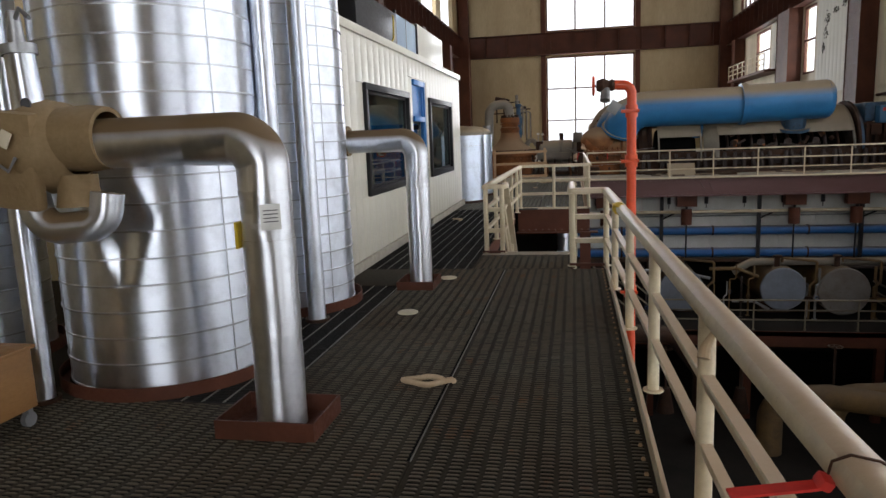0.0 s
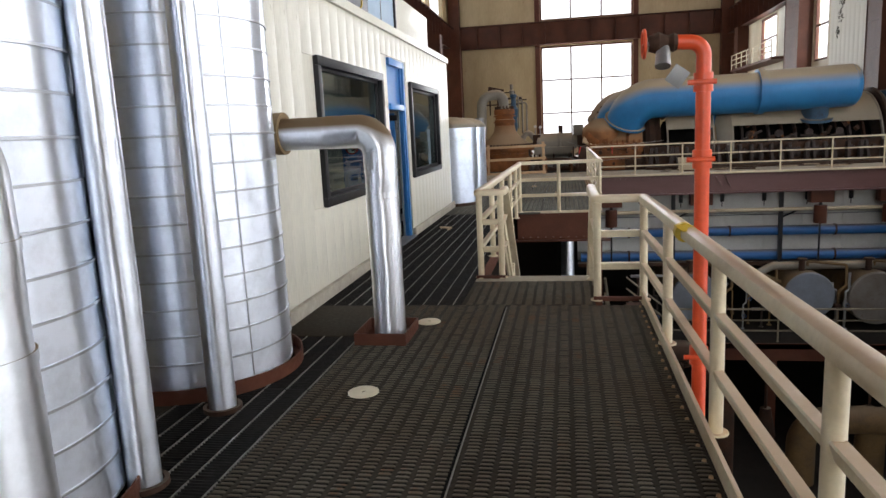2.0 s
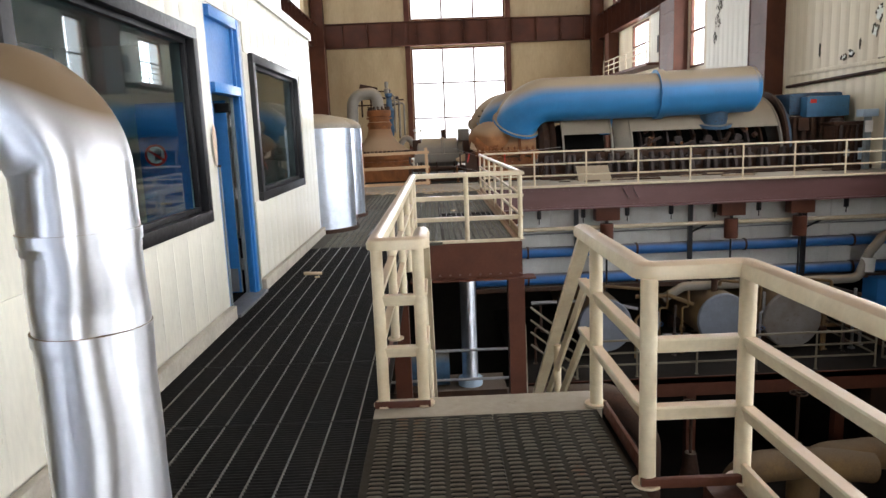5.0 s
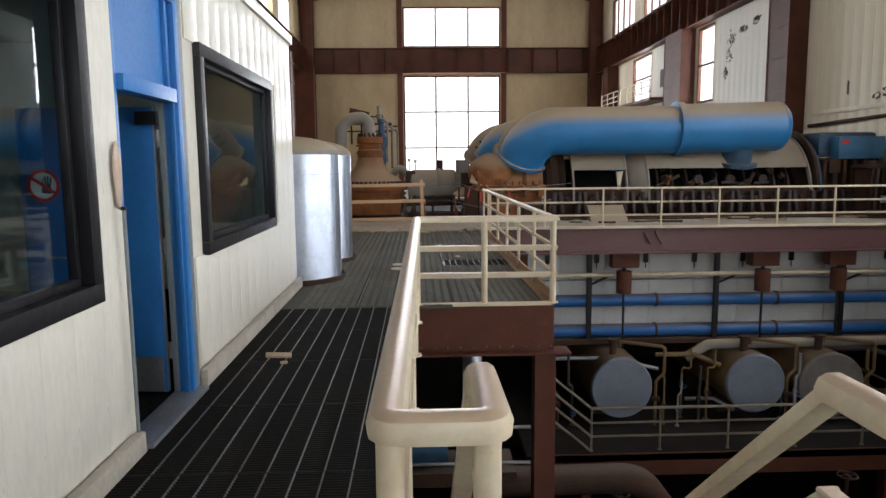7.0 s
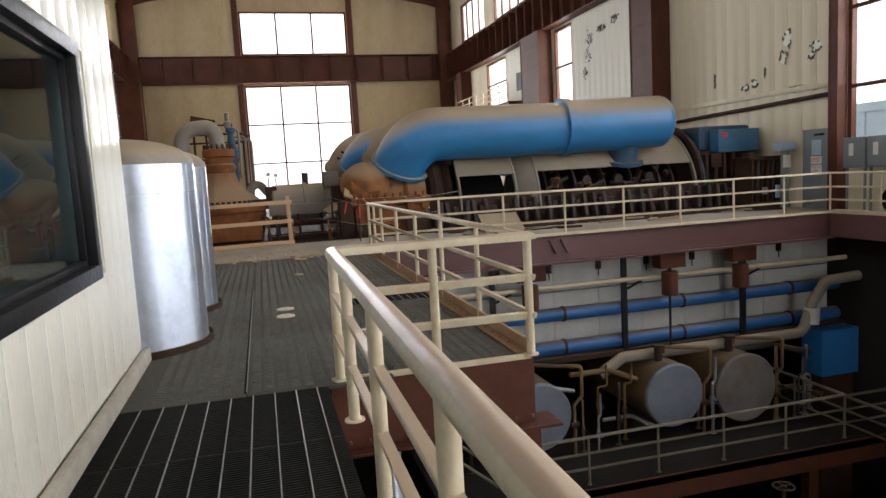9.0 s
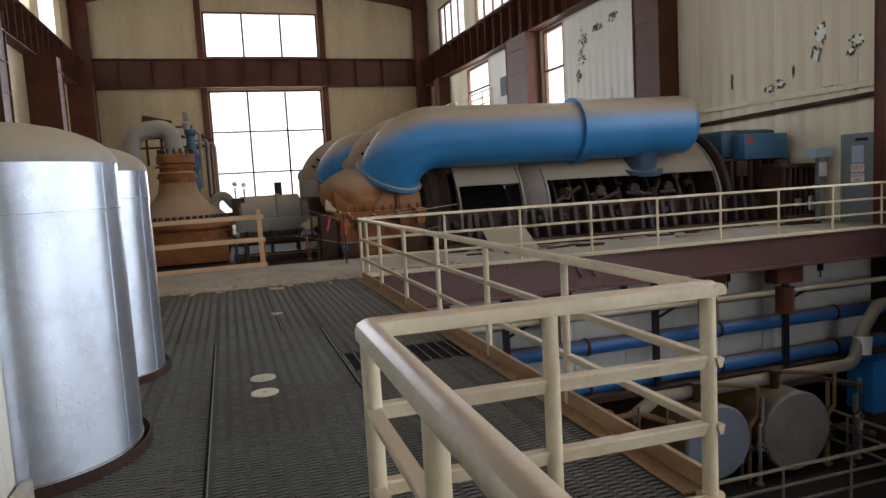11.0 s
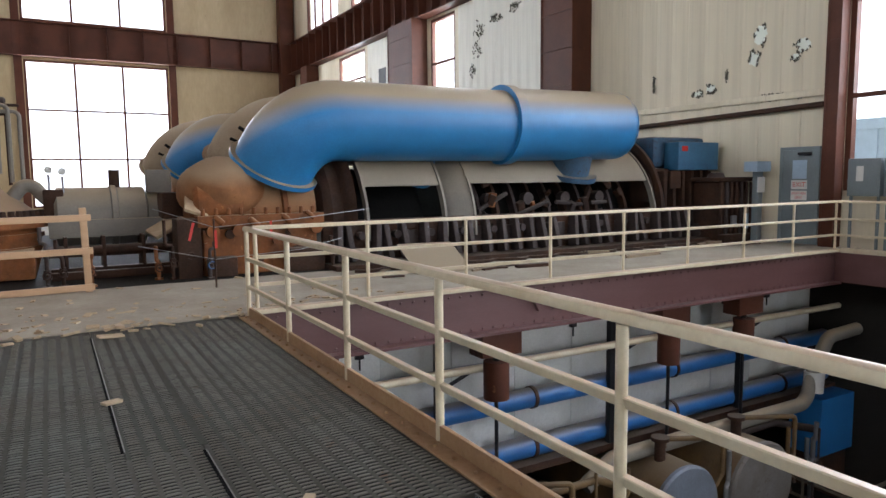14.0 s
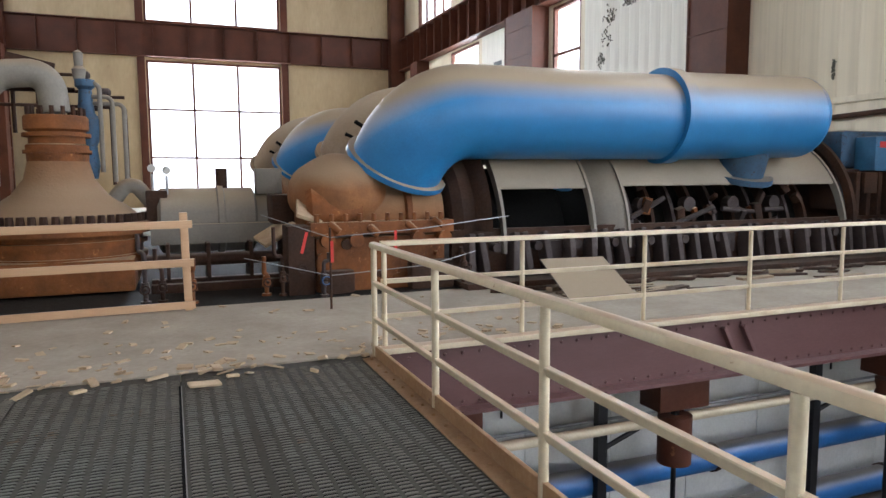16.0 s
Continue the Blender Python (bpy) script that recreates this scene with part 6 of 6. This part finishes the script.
for z, r in ((-1.94, 0.16), (-2.74, 0.17)):
    bpipe = thing("blue_pipe", (7, 25.6, z), "long dusty blue pipe along the white wall", "pipe", "long blue pipes")
    part("pipe", tube([(0.6, 25.6, z), (13.3, 25.6, z)], r, 24), BLUE_PIPE, bpipe)
    for x in (2.2, 5.4, 8.6, 11.8):
        part("clamp", cyl((x - 0.03, 25.6, z), (x + 0.03, 25.6, z), r + 0.02, seg=24), RUST_DARK, bpipe)
solid("light_pipe", tube([(0.5, 25.3, -1.22), (13.3, 25.3, -1.22)], 0.06, 14), CREAM, "thin pale pipe below the deck beam", "pipe")
for z in (-1.36, -1.45):
    solid("conduit", tube([(0.5, 25.9, z), (13.3, 25.9, z)], 0.02, 8), STEEL, "thin conduit along the wall", "conduit", "wall conduits")
for x in (3.6, 6.92, 10.25):
    ps = thing("pipe_support", (x, 25.4, -2.95), "black steel pipe support hanging from the deck", "support", "pipe supports")
    part("upright", box(x - 0.06, x + 0.06, 25.36, 25.46, -3.0, -0.36), BLACK, ps)
    part("arm", tube([(x, 25.41, -1.5), (x + 0.5, 25.3, -1.24)], 0.03, 8), BLACK, ps)
for x in (4.42, 8.0, 9.98, 1.6):
    sh = thing("spring_hanger", (x, 25.45, -1.7), "rust-brown spring hanger with a long rod", "hanger", "spring hangers")
    part("can", cyl((x, 25.15, -1.66), (x, 25.15, -1.10), 0.19, seg=24), BROWN, sh)
    part("top_box", box(x - 0.34, x + 0.34, 24.99, 25.35, -1.0, -0.63, 0.01), BROWN, sh)
    part("rod", cyl((x, 25.15, -3.1), (x, 25.15, -1.66), 0.03, seg=10), BLACK, sh)
    part("rod", cyl((x, 25.15, -1.1), (x, 25.15, -1.0), 0.05, seg=10), BLACK, sh)
for k in range(9):
    x = 1.3 + 1.31 * k
    b = thing("wall_bracket", (x, 25.97, -0.9), "small dark bracket box on the white wall", "bracket", "wall brackets")
    part("box", box(x - 0.06, x + 0.06, 25.9, 25.977, -1.0, -0.74, 0.005), BLACK, b)
    part("stub", cyl((x, 25.93, -1.16), (x, 25.93, -1.0), 0.015, seg=8), BLACK, b)


def vessel(x, z, r, y0, label, end=TANK_END):
    v = thing("horizontal_vessel", (x, y0, z - r), label, "vessel", "horizontal vessels")
    part("body", cyl((x, y0 + 0.06, z), (x, y0 + 4.6, z), r * 0.98, seg=40), BUFF, v, "buff insulated body")
    part("end_plate", revolve([(0, -0.03), (r * 0.96, -0.02), (r, 0.02), (r, 0.08), (r * 0.97, 0.09)], (x, y0, z), 48, "y"), end, v, "flat painted end plate")
    for s in (-1, 1):
        part("saddle", box(x - 0.5, x + 0.5, y0 + 2 + s, y0 + 2.2 + s, -4.9, z - r * 0.85), RUST_DARK, v)
    part("nozzle", cyl((x - 0.1, y0 + 0.5, z + r * 0.9), (x - 0.1, y0 + 0.5, z + r + 0.3), 0.09, seg=14), RUST_DARK, v)
    part("nozzle_flange", cyl((x - 0.1, y0 + 0.5, z + r + 0.3), (x - 0.1, y0 + 0.5, z + r + 0.36), 0.15, seg=14), RUST_DARK, v)
    p = bend([(x + r + 0.35, y0 + 0.2, z + 0.75), (x + r + 0.35, y0 + 0.2, z + 0.3), (x + r + 0.15, y0 + 0.2, z + 0.1), (x + r + 0.15, y0 + 0.2, -4.9)], 0.08)
    part("gauge_pipe", tube(p, 0.04, 10), BUFF, v)
    part("gauge_valve", cyl((x + r + 0.05, y0 + 0.2, z - 0.35), (x + r + 0.25, y0 + 0.2, z - 0.35), 0.07, seg=12), RUST_DARK, v)
    part("top_pipe", tube(bend([(x + 0.1, y0 + 0.6, z + r + 0.1), (x + 0.1, y0 + 0.6, z + r + 0.25), (x + r + 0.35, y0 + 0.2, z + r + 0.2), (x + r + 0.35, y0 + 0.2, z + 0.75)], 0.08), 0.045, 10), BUFF, v)


vessel(4.16, -3.86, 0.76, 24.25, "buff insulated vessel with a blue-grey round end")
vessel(7.5, -3.82, 0.74, 24.25, "buff insulated vessel with a blue-grey round end")
vessel(9.42, -3.90, 0.82, 24.25, "buff insulated vessel with a brown-stained grey round end", TANK_END_BROWN)
solid("lagged_pipe", tube(bend([(6.0, 25.0, -3.35), (6.6, 25.0, -3.0), (11.6, 24.9, -2.95), (11.9, 24.9, -2.2), (12.3, 24.9, -1.7), (13.3, 24.9, -1.65)], 0.3), 0.13, 20), GREY, "long grey lagged pipe rising to the corner", "pipe")
solid("pipe_joint", cyl((11.85, 24.9, -2.75), (11.88, 24.9, -2.35), 0.19, seg=20), PAPER, "white lagging joint on the pipe", "pipe joint")
solid("blue_cabinet", box(12.2, 13.35, 24.9, 25.6, -4.2, -3.0, 0.02), BLUE, "bright blue cabinet in the lower corner", "cabinet")
solid("cabinet_stand", box(12.3, 13.3, 25.0, 25.5, -8.0, -4.2), RUST_DARK, "dark stand under the blue cabinet", "stand")
railing([(3.1, 23.0), (11.0, 23.0), (11.0, 26.0)], [(3.1 + 1.58 * k, 23.0) for k in range(6)] + [(11.0, 24.5)], "cream railing on the lower mezzanine, coloured dark for shade", 0.8, -4.9, CREAM_SHADED)
railing([(11.6, 17.5), (11.6, 23.6), (13.3, 23.6)], [(11.6, 17.6), (11.6, 19.1), (11.6, 20.6), (11.6, 22.1), (11.6, 23.6)], "cream railing by the lower stairs, coloured dark for shade", 0.8, -5.2, CREAM_SHADED)
ls = thing("lower_stairs", (2.4, 23, -3.4), "stair rails climbing from the mezzanine, coloured dark for shade", "stairs", kind="structure")
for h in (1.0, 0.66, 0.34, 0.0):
    part("stair_rail", tube([(3.1, 23.0, -4.9 + h), (1.9, 23.0, -3.9 + h)], 0.03, 10), CREAM_SHADED, ls)
    part("stair_rail", tube([(1.3, 19.5, -4.9 + h), (0.95, 17.0, -2.6 + h)], 0.03, 10), CREAM_SHADED, ls)
part("support", box(2.9, 3.1, 22.9, 23.1, PIT, -4.9), BROWN, ls)
for x in (2.0, 6.0, 10.0):
    solid("mezzanine_post", box(x, x + 0.25, 22.95, 23.2, PIT, -5.05), BROWN, "dark brown post under the mezzanine", "post", kind="structure")
solid("mezzanine_beam", box(1.6, 12.2, 22.75, 22.8, -5.4, -4.88), BROWN, "dark brown beam at the mezzanine edge", "beam", kind="structure")
solid("large_grey_pipe", tube(bend([(0.0, 20.6, -4.4), (3.4, 20.6, -4.4), (4.3, 20.8, -5.6), (4.3, 20.8, -8.0)], 0.6), 0.28, 28), RUST_DARK, "large dusty brown-grey pipe bending down", "pipe")
for x, y in ((6.2, 20.5), (8.0, 20.8), (10.2, 20.2)):
    solid("buff_pipe", tube(bend([(x, y, -8.0), (x, y, -6.3), (x + 1.6, y, -6.2), (x + 3.2, y, -6.4)], 0.7), 0.36, 28), BUFF, "thick buff lagged pipe near the basement floor", "pipe", "buff pipes")
for x, y in ((5.6, 21.6), (8.4, 21.9), (3.3, 21.4)):
    hw = thing("gate_valve", (x, y, -5.4), "dark valve hand wheel on a stem", "valve", "valve wheels")
    part("rim", revolve([(0.2 + 0.02 * math.cos(a), 0.02 * math.sin(a)) for a in [math.tau * i / 8 for i in range(9)]], (x, y, -5.1), 24), RUST_DARK, hw)
    part("stem", cyl((x, y, -6.4), (x, y, -5.08), 0.04, seg=10), RUST_DARK, hw)
    for a in range(2):
        part("spoke", cyl((x - 0.19 * math.cos(a * 1.57), y - 0.19 * math.sin(a * 1.57), -5.1), (x + 0.19 * math.cos(a * 1.57), y + 0.19 * math.sin(a * 1.57), -5.1), 0.015, seg=8), RUST_DARK, hw)
    part("body", cyl((x, y, -7.2), (x, y, -6.4), 0.28, 0.14, 18), RUST_DARK, hw)
sv = thing("silver_drop_pipe", (0.1, 20.0, -3.5), "bright silver drop pipe under the platform", "pipe")
part("pipe", tube([(0.15, 20.0, -0.62), (0.15, 20.0, -3.6)], 0.17, 28), ALU, sv)
part("red_band", cyl((0.15, 20.0, -1.05), (0.15, 20.0, -0.8), 0.18, seg=28), RUST, sv)
part("foot_flange", cyl((0.15, 20.0, -3.75), (0.15, 20.0, -3.6), 0.26, seg=24), PALEBLUE, sv)
solid("pump_shelf", box(-1.5, 0.9, 19.6, 20.6, -4.0, -3.75), RUST_DARK, "dark steel shelf below the platform", "shelf")
solid("blue_pump", cyl((-1.2, 20.0, -3.35), (-0.3, 20.0, -3.35), 0.38, seg=24), BLUE_DARK, "blue pump body under the platform", "pump")
for z in (-2.6, -3.2):
    solid("cross_rail", tube([(-1.8, 18.8, z), (1.0, 18.8, z)], 0.03, 8), STEEL, "thin steel rail below the platform", "rail", "lower cross rails")
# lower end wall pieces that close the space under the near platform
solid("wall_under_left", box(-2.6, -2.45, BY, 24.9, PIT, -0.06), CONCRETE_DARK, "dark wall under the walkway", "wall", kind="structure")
# gallery on the side wall
ga = thing("wall_gallery", (13, 53, 5), "small railed gallery high on the side wall", "gallery", kind="structure")
part("floor", box(12.2, RX, 46.6, 57.0, 5.05, 5.2), BROWN, ga)
for h in (1.0, 0.66, 0.34):
    part("rail", tube([(12.25, 46.8, 5.2 + h), (12.25, 56.8, 5.2 + h)], 0.035, 8), CREAM, ga)
for k in range(8):
    part("post", cyl((12.25, 46.8 + 1.43 * k, 5.2), (12.25, 46.8 + 1.43 * k, 6.2), 0.035, seg=8), CREAM, ga)
# neighbouring building seen through the side windows
nb = thing("neighbour_building", (32, 18, -8), "pale blue clad building outside the windows", "building")
part("wall", box(32, 40, 2, 46, -8.4, 3.6), PALEBLUE, nb)
part("parapet", box(31.9, 40.1, 1.9, 46.1, 3.6, 4.1), PALEBLUE, nb)
for k in range(22):
    part("cladding_rib", box(31.94, 31.99, 2.5 + 2 * k, 2.7 + 2 * k, -8.4, 3.6), PALEBLUE, nb)

# ---- clutter round the machines and vessels ----
rnd = random.Random(21)


def small_pipework(x, y, z0, z1, mat, label, spread=0.3):
    """A short run of thin pipe with a bend, a valve and flanges."""
    t = thing("small_pipework", (x, y, z0), label, "pipework", "small pipework")
    r = rnd.uniform(0.022, 0.045)
    zm = z0 + (z1 - z0) * rnd.uniform(0.55, 0.9)
    dx, dy = rnd.uniform(-spread, spread), rnd.uniform(-0.12, 0.12)
    part("pipe", tube(bend([(x, y, z0), (x, y, zm), (x + dx, y + dy, zm), (x + dx, y + dy, z1)], 0.07, 5), r, 12), mat, t)
    zv = z0 + (zm - z0) * rnd.uniform(0.3, 0.7)
    part("valve_body", cyl((x, y, zv - 0.07), (x, y, zv + 0.07), r * 2.1, r * 1.6, 12), mat, t)
    part("valve_stem", cyl((x, y - 0.02, zv), (x, y - 0.17, zv), r * 0.6, seg=8), RUST_DARK, t)
    part("hand_wheel", revolve([(0.055 + 0.008 * math.cos(a), 0.008 * math.sin(a)) for a in [math.tau * i / 6 for i in range(7)]], (x, y - 0.17, zv), 16, "y"), RUST_DARK if rnd.random() < 0.7 else BLUE_PIPE, t)
    part("flange", cyl((x, y, z0), (x, y, z0 + 0.03), r * 2.2, seg=12), mat, t)


for x in (2.2, 2.6, 3.0, 5.3, 5.6, 5.9, 6.2, 6.5, 8.42, 8.55, 10.5, 10.9, 11.3, 11.7):
    small_pipework(x, rnd.uniform(24.2, 25.0), -4.9, rnd.uniform(-3.6, -3.06), rnd.choice((BUFF, STEEL, RUST_DARK, IRON)), "thin pipework with a small valve beside the vessels")
for x, z in ((-1.15, 0.9), (-0.95, 0.7), (0.55, 0.95), (0.8, 0.85), (1.05, 0.6), (3.05, 0.6), (0.35, 0.55), (-0.6, 0.6)):
    small_pipework(x, rnd.uniform(28.0, 28.5), 0.016, z, rnd.choice((RUST_DARK, IRON, RUST)), "rusty thin pipework beside the turbine", 0.15)
for k in range(12):
    x = 3.2 + 0.75 * k
    t = thing("loose_hose", (x, 27.5, 0), "dark loose hose lying by the machine frame", "hose", "loose hoses")
    part("hose", tube(bend([(x, 27.45, 0.045), (x + 0.3, 27.2 + 0.2 * rnd.random(), 0.045), (x + 0.55, 27.5, 0.045), (x + 0.8, 27.35, 0.045)], 0.12), 0.03, 10), RUST_DARK, t)
for k, (x, z, l) in enumerate(((2.2, -3.28, 3.0), (5.2, -3.22, 1.6), (9.2, -3.15, 2.4), (6.0, -4.4, 1.2), (10.4, -4.3, 1.6))):
    solid("cross_pipe", tube(bend([(x, 24.9, z), (x + l * 0.6, 24.9, z), (x + l, 24.7, z - 0.25)], 0.15), 0.05 + 0.012 * (k % 3), 14), (STEEL, BUFF, IRON)[k % 3], "crossing service pipe behind the vessels", "pipe", "service pipes")
for x in (12.7, 13.0, 13.2):
    solid("black_hose_coil", revolve([(0.26 + 0.05 * math.cos(a), 0.05 * math.sin(a)) for a in [math.tau * i / 10 for i in range(11)]], (x - 0.05, 23.2 + (x - 12.7) * 1.2, 0.31), 28, "x"), JOINT, "black coiled hose standing on the walkway", "hose", "hose coils")

# ---- small things on the floor ----


def cover_disc(x, y):
    d = thing("floor_disc", (x, y, 0.006), "pale round cover disc on the floor", "cover", "floor discs")
    part("disc", revolve([(0.022, 0.006), (0.105, 0.006), (0.105, 0.014), (0.098, 0.018), (0.022, 0.018), (0.022, 0.006)], (x, y, 0), 36), WALL_PALE, d)


for x, y in ((-1.215, 6.27), (-1.1, 7.98), (-1.10, 19.33), (-1.11, 18.89)):
    cover_disc(x, y)
rope = [(-0.62 + 0.13 * math.cos(a) + 0.02 * math.cos(3 * a), 4.28 + 0.075 * math.sin(a), 0.03 + 0.008 * math.sin(2 * a)) for a in [math.tau * k / 20 for k in range(18)]]
solid("frayed_rope", tube(rope + [(-0.42, 4.33, 0.025), (-0.40, 4.30, 0.025)], 0.022, 8), CARD, "short frayed pale rope loop on the floor", "rope")
for x, y, s, turn in ((-1.99, 14.03, 0.11, 0.2), (-0.78, 22.28, 0.07, 0.6), (-0.09, 20.17, 0.06, 1.0), (-1.9, 13.8, 0.03, 0.4), (-0.62, 24.55, 0.12, 0.2), (-1.5, 24.7, 0.06, 0.8), (-0.4, 24.7, 0.05, 0.3)):
    solid("cardboard_scrap", box(x - s, x + s, y - s * 0.45, y + s * 0.45, 0.008, 0.03, 0.008, Euler((0.05, 0.08, turn))), CARD, "torn cardboard scrap on the floor", "scrap", "floor scraps")
for x, y0, y1 in ((-0.44, 3.1, 8.5), (-1.5, 16.1, 20.9), (-0.38, 18.0, 21.1), (-0.79, 21.3, 24.6)):
    fj = thing("floor_joint", (x, y0, 0), "dark joint with a thin worn edge strip between plates", "joint", kind="structure")
    part("gap", box(x - 0.018, x - 0.002, y0, y1, 0.0005, 0.0075), JOINT, fj)
    part("edge_strip", box(x - 0.001, x + 0.006, y0, y1, 0.0005, 0.0085), GRATE_LIGHT, fj)
